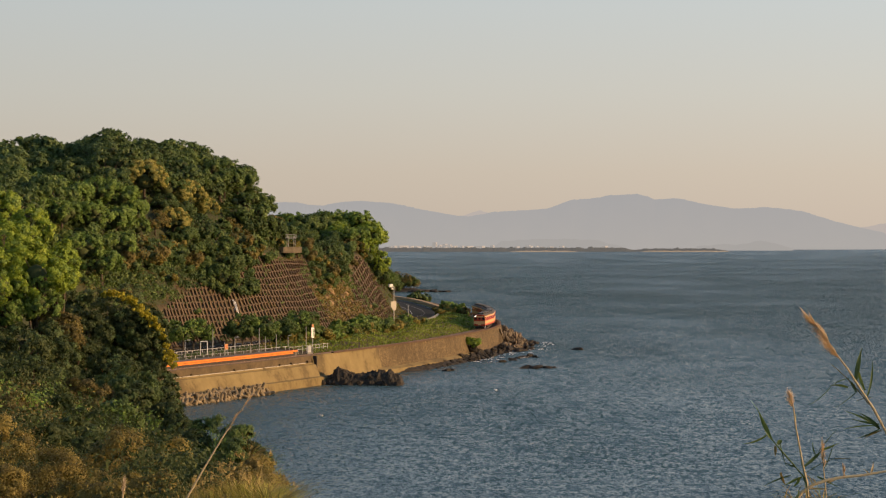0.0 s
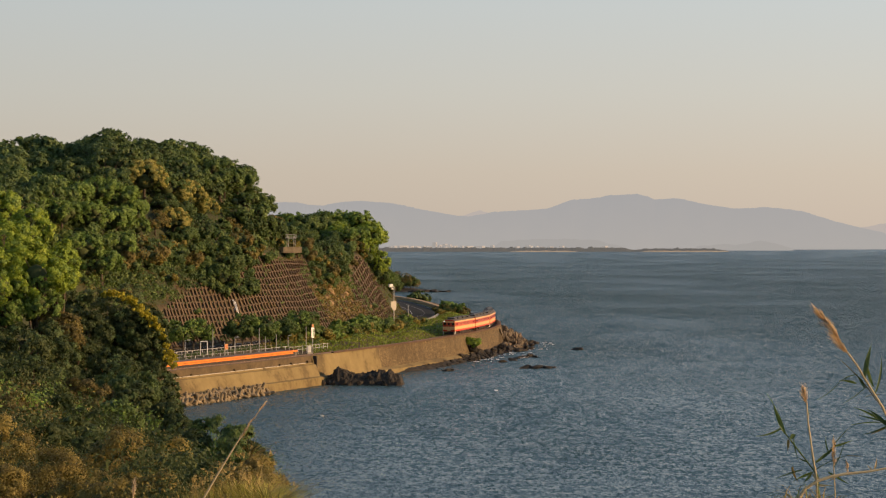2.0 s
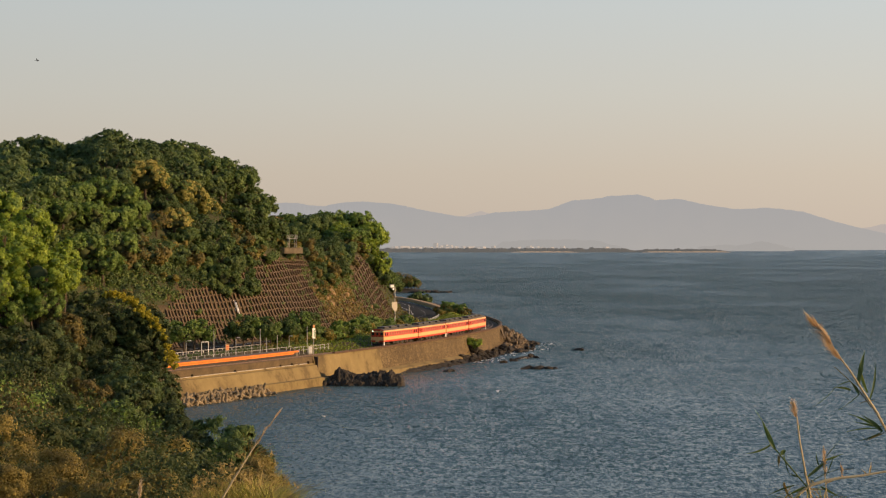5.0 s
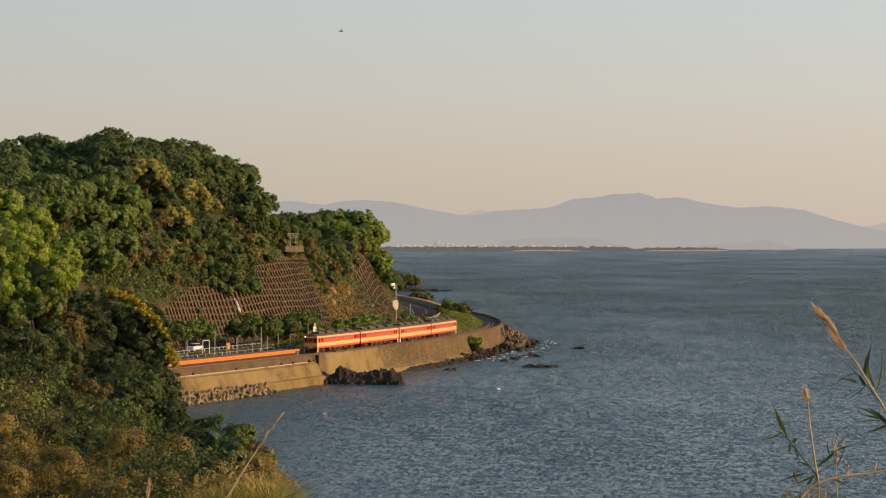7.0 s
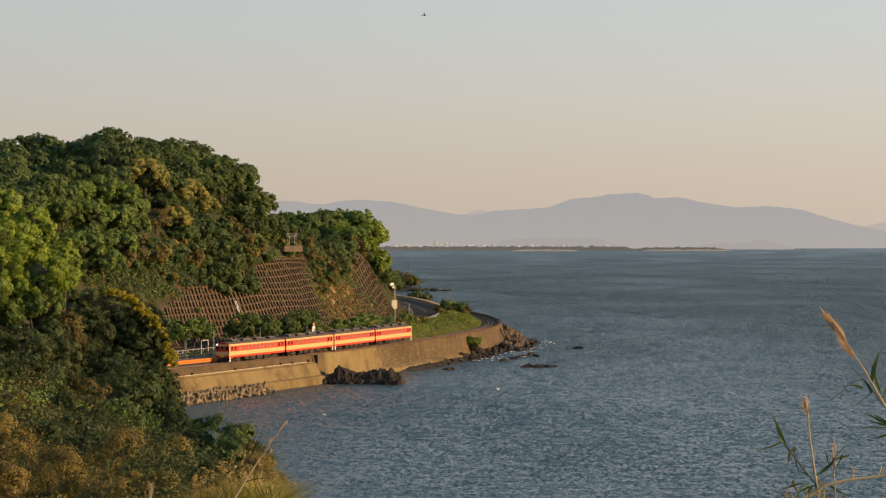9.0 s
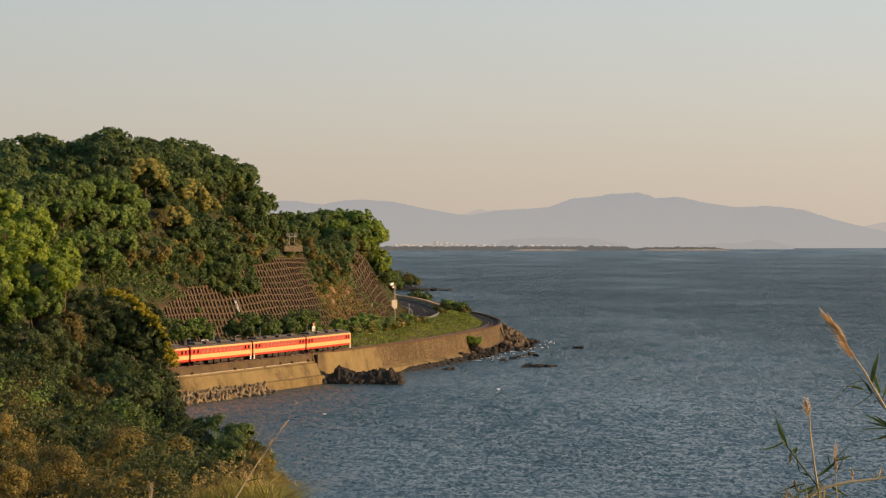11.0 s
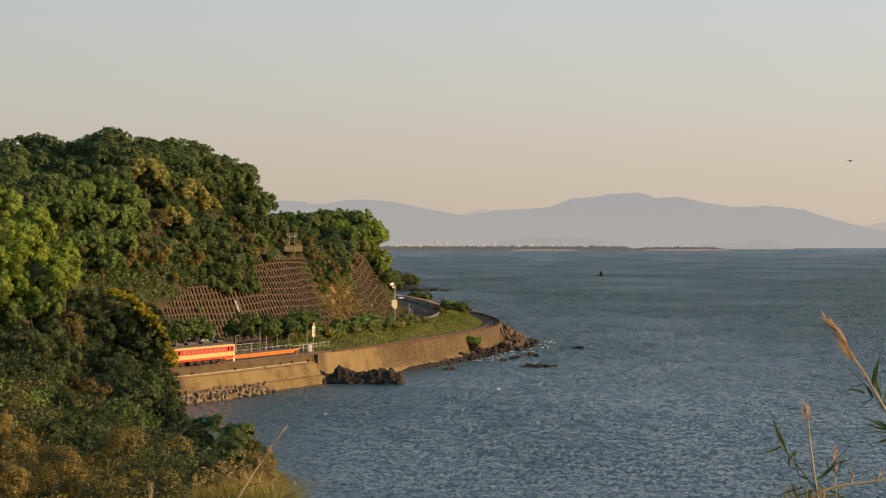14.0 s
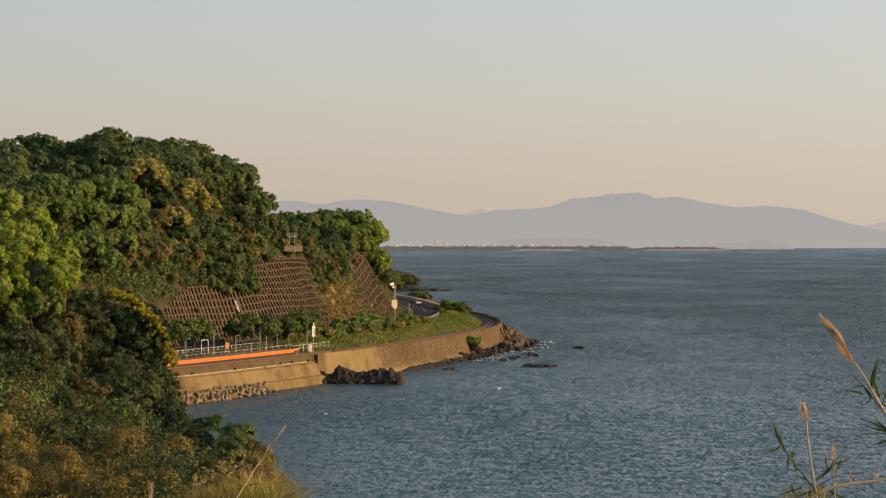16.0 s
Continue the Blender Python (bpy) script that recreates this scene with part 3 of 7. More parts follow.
broken_ledge()
TRACK_D = 2.9
tagged(new("rail_bed", sweep("rail_bed", [(0.95, BED_Z + 0.02), (1.1, BED_Z + 0.28), (4.7, BED_Z + 0.28), (5.4, BED_Z + 0.02)], 0, LENGTH - 1, 2.0, mats=BALLAST)), "dark stone ballast under the track", "track bed", kind="structure")
for side in (-1, 1):
    c = TRACK_D + side * 0.5335
    tagged(new("rail", sweep("rail", [(c - 0.07, RAIL_Z - 0.15), (c - 0.035, RAIL_Z), (c + 0.035, RAIL_Z), (c + 0.07, RAIL_Z - 0.15)], 0, LENGTH - 1, 2.0, mats=[STEEL, RAILHEAD], index=[0, 1, 0])), "worn steel running rail", "rail", "rails of the line")


def road_strip(name, off0, off1, z, mat, s0, s1, label, dash=None):
    verts, faces = [], []
    s = s0
    while s < s1:
        ln = dash[0] if dash else 2.0
        base = len(verts)
        for q in (s, min(s + ln, s1)):
            r = float(road_edge(shore_y(q)))
            for o in (off0, off1):
                x, y, _ = along(q, r + o)
                verts.append((x, y, z))
        faces.append((base, base + 2, base + 3, base + 1))
        s += sum(dash) if dash else 2.0
    tagged(new(name, mesh_from(name, verts, faces, mat)), label, name.replace("_", " "), kind="structure")


road_strip("road", 0, ROAD_WIDTH, ROAD_Z, ASPHALT, station(300), LENGTH - 2, "dark asphalt coast road")
road_strip("road_line", 0.9, 1.05, ROAD_Z + 0.006, WHITE_LINE, station(300), LENGTH - 2, "white edge line")
road_strip("road_line", 9.2, 9.35, ROAD_Z + 0.006, WHITE_LINE, station(300), LENGTH - 2, "white edge line")
road_strip("road_line", 5.1, 5.25, ROAD_Z + 0.006, WHITE_LINE, station(300), LENGTH - 2, "white dashed centre line", (5, 5))


# ---- trees ----
def unit(n, rng):
    v = rng.normal(size=(n, 3))
    return v / np.linalg.norm(v, axis=1)[:, None]


def leaf_cloud(rng, centres, radii, count, size, squash=0.85, up=0.25, aspect=1.5, outward=None, which=False):
    """Leaves on the shells of many clumps: verts and triangles."""
    k = rng.integers(0, len(centres), count)
    d = unit(count, rng)
    if outward is not None:
        d = d + 0.9 * outward[k]
        d /= np.linalg.norm(d, axis=1)[:, None]
    d[:, 2] = d[:, 2] + up
    d /= np.linalg.norm(d, axis=1)[:, None]
    rad = radii[k] * (0.4 + 0.85 * rng.random(count))
    p = centres[k] + d * rad[:, None] * np.array([1, 1, squash])
    nrm = d + 0.8 * unit(count, rng)
    if outward is not None:
        nrm = nrm + 0.8 * outward[k]
    nrm /= np.linalg.norm(nrm, axis=1)[:, None]
    a = np.cross(nrm, unit(count, rng))
    a /= np.linalg.norm(a, axis=1)[:, None]
    b = np.cross(nrm, a)
    sz = size * (0.6 + 0.8 * rng.random(count))[:, None]
    a, b = a * sz * aspect * 0.5, b * sz * 0.5
    v = np.stack([p - a - b * 0.8, p + a * 1.2, p - a * 0.4 + b * 1.3], 1).reshape(-1, 3)
    return (v, np.arange(len(v)).reshape(-1, 3), k) if which else (v, np.arange(len(v)).reshape(-1, 3))


def blob(rng, c, r, squash, sub=1):
    """A lumpy inner mass, coloured dark for the twigs and shade inside a crown."""
    bm = bmesh.new()
    bmesh.ops.create_icosphere(bm, subdivisions=sub, radius=1.0)
    v = np.array([x.co for x in bm.verts])
    f = [tuple(x.index for x in p.verts) for p in bm.faces]
    bm.free()
    v = v * (r * (0.85 + 0.3 * rng.random(len(v))))[:, None] * np.array([1, 1, squash]) + c
    return v, f


SECOND = {LEAF_DARK.name: LEAF_MID, LEAF_DEEP.name: LEAF_DARK, LEAF_OLIVE.name: LEAF_BROWN, LEAF_MID.name: LEAF_DARK, LEAF_CAMPHOR.name: LEAF_MID,
          LEAF_BRIGHT.name: LEAF_CAMPHOR, LEAF_BLOOM.name: LEAF_MID, LEAF_GOLD.name: LEAF_MID, LEAF_BROWN.name: LEAF_GOLD}


def tree_meshes(seed, R, tall, clumps, clump_r, count, size, mat, lean=0.0, squash=0.8, core=0.38, lobes=9, patchy=0.2, skirt=0.25):
    """Trunk-and-limbs mesh and crown mesh of a broadleaved tree with its base at the origin: lobes of foliage, each of many clumps."""
    rng = np.random.default_rng(seed)
    flat = np.array([1, 1, squash])
    ld = unit(lobes, rng)
    ld[:, 2] = np.abs(ld[:, 2]) * (0.85 + skirt) - skirt
    ld /= np.linalg.norm(ld, axis=1)[:, None]
    mid = np.array([lean, 0, tall - R * squash * 0.85])
    lr = R * (0.38 if lobes < 24 else 0.27) * (0.7 + 0.6 * rng.random(lobes))
    lc = mid + ld * ((R - lr) * (0.85 + 0.25 * rng.random(lobes)))[:, None] * flat
    own = rng.integers(0, lobes, clumps)
    d = unit(clumps, rng) + 0.7 * ld[own] + np.array([0, 0, 0.15])
    d /= np.linalg.norm(d, axis=1)[:, None]
    centres = lc[own] + d * (lr[own] * (0.78 + 0.22 * rng.random(clumps)))[:, None] * flat
    radii = clump_r * (0.6 + 0.8 * rng.random(clumps))
    v, f, k = leaf_cloud(rng, centres, radii, count, size, outward=d, which=True)
    second = (rng.random(clumps) < patchy)[k].astype(int) * 2
    verts, faces, idx, n = [v], [f], [second], len(v)
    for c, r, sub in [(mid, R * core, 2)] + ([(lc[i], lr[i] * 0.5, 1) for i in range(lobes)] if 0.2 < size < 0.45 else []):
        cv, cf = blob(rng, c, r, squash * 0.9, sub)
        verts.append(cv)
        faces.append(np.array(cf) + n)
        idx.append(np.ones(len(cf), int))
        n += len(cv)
    bm = bmesh.new()
    add_tube(bm, [(0, 0, -0.8), (lean * 0.3, 0.05, tall * 0.3), (lean * 0.8, 0, tall * 0.62)], [R * 0.075, R * 0.055, R * 0.035], 7)
    for c in lc:
        add_tube(bm, [(lean * 0.4, 0, tall * 0.36), tuple((c + mid) * 0.5 - np.array([0, 0, R * 0.12])), tuple(c)], [R * 0.035, R * 0.022, R * 0.008], 5, False)
    trunk = bpy.data.meshes.new("trunk")
    bm.to_mesh(trunk)
    bm.free()
    trunk.materials.append(BARK)
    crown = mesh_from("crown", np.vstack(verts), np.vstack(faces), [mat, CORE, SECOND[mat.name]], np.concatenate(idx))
    return trunk, crown


def tree(m, meshes, label, group, category="tree", name="tree"):
    t = thing(name, m, label, category, group)
    part("trunk", meshes[0], None, t)
    part("crown", meshes[1], None, t)
    return t


FAR_KINDS = [
    ("dark evergreen oak with dense rounded crown", LEAF_DARK), ("broad-leaved evergreen on the wooded slope", LEAF_MID),
    ("dark evergreen oak with dense rounded crown", LEAF_DARK), ("green camphor tree with billowing crown", LEAF_CAMPHOR),
    ("golden-flowering chinquapin tree in bloom", LEAF_BLOOM), ("fresh light-green camphor tree in new leaf", LEAF_BRIGHT), ("brownish half-bare tree on the slope", LEAF_BROWN)]
# clumps, clump radius, leaves, leaf size and lobes of each kind
FAR_BUILD = [(380, 0.46, 5400, 0.32, 34), (320, 0.5, 5000, 0.34, 26), (400, 0.44, 5400, 0.31, 38), (230, 0.6, 5600, 0.33, 17), (240, 0.58, 6000, 0.33, 16), (200, 0.65, 5200, 0.35, 16), (220, 0.5, 3000, 0.28, 10)]
FAR_MESHES = [tree_meshes(11 + i, 5.2, 8.4, b[0], b[1], b[2], b[3], m, squash=0.92, lobes=b[4]) for i, ((_, m), b) in enumerate(zip(FAR_KINDS, FAR_BUILD))]
COARSE_MESHES = [tree_meshes(31 + i, 5.2, 8.4, 170, 0.6, 2000, 0.5, m, squash=0.92) for i, (_, m) in enumerate(FAR_KINDS[:3])]


BACK_WOOD = []


def far_tree(kind, x, y, z, scale, turn, coarse=False):
    m = pose(x, y, z, 0, 0, turn) @ Matrix.Diagonal((scale, scale, scale, 1))
    if coarse:
        BACK_WOOD.append((kind, m))
    else:
        tree(m, FAR_MESHES[kind], FAR_KINDS[kind][0], "trees on the headland")


def back_wood():
    """The unbroken wood behind the crest: crowns in one mass."""
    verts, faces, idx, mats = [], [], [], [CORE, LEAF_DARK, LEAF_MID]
    n = 0
    for kind, m in BACK_WOOD:
        me = COARSE_MESHES[kind][1]
        v, t, q = np.empty(len(me.vertices) * 3), np.empty(len(me.polygons) * 3, dtype=np.int32), np.empty(len(me.polygons), dtype=np.int32)
        me.vertices.foreach_get("co", v)
        me.loops.foreach_get("vertex_index", t)
        me.polygons.foreach_get("material_index", q)
        a = np.array(m)
        verts.append(v.reshape(-1, 3) @ a[:3, :3].T + a[:3, 3])
        faces.append(t.reshape(-1, 3) + n)
        idx.append(np.array([mats.index(x) for x in me.materials])[q])
        n += len(me.vertices)
    faces, idx = np.vstack(faces), np.concatenate(idx)
    tagged(new("back_wood", mesh_from("back_wood", np.vstack(verts), faces, mats, idx)), "unbroken evergreen wood behind the crest of the headland", "wood", kind="stuff")


def inland(x, y):
    """(s, d) of a plan point."""
    k = int(np.argmin((LINE[:, 0] - x) ** 2 + (LINE[:, 1] - y) ** 2))
    v = np.array([x, y]) - LINE[k]
    return k + float(v @ TAN[k]), float(v @ np.array([-TAN[k][1], TAN[k][0]]))


def ground_z(x, y):
    return float(land(*inland(x, y)))


def polar(b, dist):
    """Plan point at bearing b (thousandths, to the right of the axis) and distance."""
    return b / 1000 * dist, dist


SHRUB_KINDS = [("dense dark green shrub on the cut slope", LEAF_DARK), ("green shrub growing on the slope", LEAF_MID), ("dry brown scrub on the slope", LEAF_BROWN), ("olive bush beside the coast road", LEAF_GOLD), ("yellow-green bush beside the coast road", LEAF_CAMPHOR)]
SHRUB_MESHES = [tree_meshes(41 + i, 2.0, 2.5, 70, 0.36, 850, 0.3, m, squash=0.75, lobes=6, skirt=0.6) for i, (_, m) in enumerate(SHRUB_KINDS)]


def shrub(kind, x, y, z, scale, turn):
    m = pose(x, y, z, 0, 0, turn) @ Matrix.Diagonal((scale, scale, scale, 1))
    tree(m, SHRUB_MESHES[kind], SHRUB_KINDS[kind][0], "shrubs of the headland", "shrub", "shrub")


SPECIALS = [(-150.6, 45.2, 4, 1.05), (-129.7, 41.2, 4, 0.9), (-120, 37.5, 4, 0.65), (-208, 42.4, 3, 0.80), (-197, 41.2, 3, 0.85), (-185, 39.9, 3, 0.85), (-172, 40.9, 3, 0.90), (-162, 39.7, 3, 0.85),
            (-156, 36.2, 3, 0.75), (-192, 36.0, 3, 0.80), (-178, 35.8, 3, 0.85), (-165, 34.8, 3, 0.80), (-154, 32.5, 3, 0.55), (-202, 36.6, 3, 0.75),
            (-184, 40.5, 6, 0.55), (-136, 34.5, 4, 0.75), (-145, 33.5, 6, 0.6), (-124, 33.5, 0, 0.8), (-130, 30.5, 1, 0.7), (-140, 38, 0, 0.6), (-131, 36, 2, 0.6), (-104, 31, 6, 0.75), (-152, 28, 6, 0.8), (-172, 26, 3, 0.9), (-183, 29, 3, 0.9), (-164, 29.5, 3, 0.8), (-116, 30, 1, 0.9), (-110, 26, 0, 0.9), (-112, 22, 1, 0.75), (-53, 24, 0, 0.55), (-51, 21, 1, 0.5), (-56, 22, 6, 0.4)]



def slope_spot(b, height, near=375):
    """Where the ground along bearing b first rises to the given height."""
    dist = near
    while dist < 560 and ground_z(*polar(b, dist)) < height:
        dist += 1.0
    return polar(b, dist)


def special_tree(b, top, kind, size):
    """A tree of a given kind whose head stands top metres high, on the slope along bearing b."""
    x, y = slope_spot(b, top - 8.3 * size)
    far_tree(kind, x, y, ground_z(x, y), size, 37 * b % 360)


def plant_headland():
    rng = np.random.default_rng(4)
    kept = [slope_spot(b, top - 8.3 * size) for b, top, _, size in SPECIALS]
    kept += [(x * (1 - k / y), y - k) for x, y in kept for k in (5, 10)]
    s = station(338)
    while s < station(640):
        yy = float(shore_y(s))
        e = 14.5 + rng.random() * 3
        if yy > 572:
            e = 3.5 + rng.random() * 2
        while e < 66:
            q, d = s + rng.normal() * 1.8, float(foot(s)) + e
            x, y, _ = along(q, d)
            k = rng.choice([0, 1, 2, 3], p=([0.15, 0.65, 0.2, 0.0] if x / y > -0.116 else [0.42, 0.18, 0.4, 0.0]) if yy < 560 else [0.1, 0.4, 0.1, 0.4])
            if all((x - a) ** 2 + (y - b) ** 2 > 20 for a, b in kept):
                far_tree(int(k), float(x), float(y), float(land(q, d)), (0.85 + 0.4 * rng.random()) * float(lerp(x / y * 1000, [-196, -190, -176, -172, -100, -84], [1, 0.75, 0.75, 1, 1, 0.6])), rng.random() * 360, int(k) < 3 and (e > 42 or (yy > 500 and e > 30)))
            e += 7.0 + 2.5 * rng.random()
        s += 7.2
    # scrub along the head of the cutting and scattered down it
    s = station(345)
    while s < station(612):
        for _ in range(2):
            q = s + rng.random() * 3.2
            e = 11.8 + rng.random() * 6.5
            if float(shore_y(q)) < 398:
                e -= 2.5 * rng.random() + 1.0
            if rng.random() < 0.14:
                e = 2 + 10 * rng.random()
            d = float(foot(q)) + e
            x, y, _ = along(q, d)
            shrub(int(rng.choice([0, 1, 2, 3], p=[0.35, 0.35, 0.15, 0.15])), float(x), float(y), float(land(q, d)) - 0.2, (1.0 + 0.75 * rng.random()) * (0.45 if e < 11 else 1), rng.random() * 360)
        s += 4.2
    # overgrown gully between the two crib panels, and the growth at their ends
    grown = 0
    while grown < 118:
        yy = rng.choice([rng.uniform(484, 600), rng.uniform(374, 452)], p=[0.62, 0.38])
        e = 4.5 + 10.5 * rng.random()
        if framed(yy, e) or framed(yy, e - 0.9):
            continue
        grown += 1
        q = station(yy)
        x, y, _ = along(q, float(foot(q)) + e)
        kinds = [0.22, 0.4, 0.14, 0.24] if e > 8.5 or yy < 460 or yy > 560 else [0.1, 0.25, 0.3, 0.35]
        shrub(int(rng.choice([0, 1, 2, 3], p=kinds)), float(x), float(y), float(land(q, float(foot(q)) + e)) - 0.3, 0.55 + 0.8 * rng.random() * (1 if e > 8 else 0.5), rng.random() * 360)
    # a dark lobe of bushes hanging over the frame
    for _ in range(56):
        b = rng.uniform(-123, -96)
        low = float(lerp(b, [-123, -112, -106, -100, -96], [18.5, 15.8, 14.0, 14.4, 17.0]))
        x, y = slope_spot(b, low + (25.0 - low) * rng.random() ** 1.7)
        shrub(int(rng.choice([0, 1])), x, y, ground_z(x, y) - 0.5, 0.8 + 0.5 * rng.random(), rng.random() * 360)
    # roadside bushes between the road and the rail bank
    s = station(402)
    while s < station(500):
        for _ in range(2):
            q = s + rng.random() * 3
            d = float(road_edge(shore_y(q))) - 2.2 - 5 * rng.random() ** 1.5
            x, y, _ = along(q, d)
            shrub(int(rng.choice([4, 3, 4, 3, 1])), float(x), float(y), float(land(q, d)) - 0.25, (0.5 + 0.45 * rng.random()) * float(lerp(shore_y(q), [402, 412, 452, 478], [1.0, 1.75, 1.7, 1.3])), rng.random() * 360)
        s += 4.0
    for b, dist, k, sc in ((-1, 588, 3, 1.2), (2, 590, 4, 1.6), (5, 590, 3, 1.7), (8, 588, 4, 1.5), (11, 586, 2, 1.1), (-12, 742, 0, 1.7), (-9, 745, 1, 1.2), (-15, 744, 0, 1.2)):
        x, y = polar(b, dist)
        shrub(k, x, y, max(ground_z(x, y) - 0.3, 5), sc, rng.random() * 360)


plant_headland()


def ground_cover(name, mat, label, seed, count, leaves_count, y0, y1, e0, e1, r0, r1, size):
    """Low growth that hides the soil: clumps of leaves over a stretch of the slope."""
    rng = np.random.default_rng(seed)
    q = rng.uniform(station(y0), station(y1), count)
    e = rng.uniform(e0, e1, count)
    cen = []
    for a, b in zip(q, e):
        d = float(foot(a)) + b
        x, y, _ = along(a, d)
        cen.append((float(x), float(y), float(land(a, d)) + 0.15))
    v, f = leaf_cloud(rng, np.array(cen), rng.uniform(r0, r1, count), leaves_count, size)
    tagged(new(name, mesh_from(name, v, f, mat)), label, "undergrowth", kind="stuff")


ground_cover("understorey", LEAF_DARK, "dense dark growth under the hillside trees", 91, 2000, 60000, 350, 625, 14, 52, 1.0, 2.6, 0.4)
ground_cover("slope_weeds", LEAF_BROWN, "dry weeds rooted in the crib cells", 92, 1500, 15000, 374, 602, 0.3, 13, 0.15, 0.5, 0.2)
ground_cover("slope_ivy", LEAF_MID, "green weeds creeping over the crib frame", 93, 640, 15000, 374, 606, 0.3, 13.5, 0.2, 0.8, 0.24)
ground_cover("slope_thicket", LEAF_DARK, "dense green thicket beside the crib frame", 88, 190, 10000, 374, 424, 8.6, 15, 0.7, 1.6, 0.36)
ground_cover("hollow_thicket", LEAF_MID, "green thicket in the hollow beside the cutting", 87, 620, 23000, 336, 404, 6.5, 22, 0.7, 1.5, 0.34)
ground_cover("hollow_scrub", LEAF_BROWN, "dry brown scrub in the hollow beside the cutting", 86, 110, 4000, 338, 398, 9, 22, 0.6, 1.4, 0.3)
ground_cover("upper_thicket", LEAF_MID, "green thicket along the head of the crib frame", 89, 130, 7000, 402, 446, 11.5, 15.5, 0.7, 1.5, 0.34)
ground_cover("gully_grass", STRAW, "dry tan grass hanging in the gully", 97, 420, 13000, 486, 528, 0.8, 7.5, 0.3, 0.9, 0.3)
ground_cover("gully_green", LEAF_MID, "green weeds hanging in the gully", 85, 200, 8000, 484, 545, 2.5, 11, 0.3, 0.9, 0.26)
ground_cover("foot_weeds", LEAF_BROWN, "dry weeds along the foot of the cutting", 98, 260, 9000, 480, 618, -0.8, 3.0, 0.25, 0.7, 0.26)
ground_cover("roadside_scrub", LEAF_GOLD, "olive scrub between the road and the rail bank", 94, 260, 13000, 398, 492, -20, -13.2, 0.6, 1.3, 0.26)
ground_cover("roadside_green", LEAF_MID, "green scrub between the road and the rail bank", 95, 200, 10000, 396, 500, -21, -13.2, 0.5, 1.1, 0.26)
ground_cover("halt_hedge", LEAF_DARK, "clipped dark hedge behind the halt", 96, 110, 6000, 338, 412, -14.6, -13.4, 0.45, 0.85, 0.22)
for b, dist, k, sc in ((-37, 588, 5, 1.1), (-43, 592, 3, 1.2), (-50, 596, 5, 1.15), (-57, 590, 3, 1.2), (-63, 585, 1, 1.1), (-33, 586, 5, 0.75), (-31, 582, 5, 0.5), (-34, 578, 5, 0.7), (-39, 574, 5, 0.75), (-46, 572, 3, 0.8),
                       (-42, 604, 3, 1.2), (-52, 575, 5, 0.85), (-70, 580, 1, 1.1), (-77, 590, 3, 1.1), (-36, 596, 5, 0.95)):
    x, y = polar(b, dist)
    far_tree(k, x, y, ground_z(x, y), sc, 53 * b % 360)
for spec in SPECIALS:
    special_tree(*spec)
back_wood()


# ---- the train ----
CAR_LEN, CAR_W = 20.6, 2.9
PITCH = 21.3


def car_body():
    """Hollow-looking shell: side bands and roof drawn along the car's length."""
    w = CAR_W / 2
    prof = [(-w, 0.95), (-w, 1.33), (-w, 2.06), (-w, 3.06), (-w + 0.03, 3.36), (-w + 0.25, 3.58), (-w + 0.75, 3.74), (0, 3.8)]
    prof = prof + [(-a, z) for a, z in prof[-2::-1]]
    cols = [1, 0, 1, 0, 2, 2, 2]          # red skirt line, cream, red window band, cream eaves, grey roof
    cols = cols + cols[::-1]
    h = CAR_LEN / 2
    xs = [-h, -h + 0.12, h - 0.12, h]
    verts, faces, idx = [], [], []
    for x in xs:
        sc = 0.985 if abs(x) == h else 1.0
        verts += [(x, a * sc, z if abs(x) != h else 0.95 + (z - 0.95) * 0.99) for a, z in prof]
    n = len(prof)
    for i in range(3):
        for j in range(n - 1):
            faces.append((i * n + j, i * n + j + 1, (i + 1) * n + j + 1, (i + 1) * n + j))
            idx.append(cols[j])
        faces.append((i * n, (i + 1) * n, (i + 1) * n + n - 1, i * n + n - 1))
        idx.append(3)
    for e in (0, 3):
        for a in range(n // 2):
            q = (e * n + a, e * n + a + 1, e * n + n - 2 - a, e * n + n - 1 - a)
            faces.append(q if e else q[::-1])
            idx.append(min(cols[a], 1) if cols[a] != 2 else 1)
    return mesh_from("car_body", verts, faces, [TRAIN_CREAM, TRAIN_RED, ROOF_GREY, UNDER], idx)


BODY = car_body()


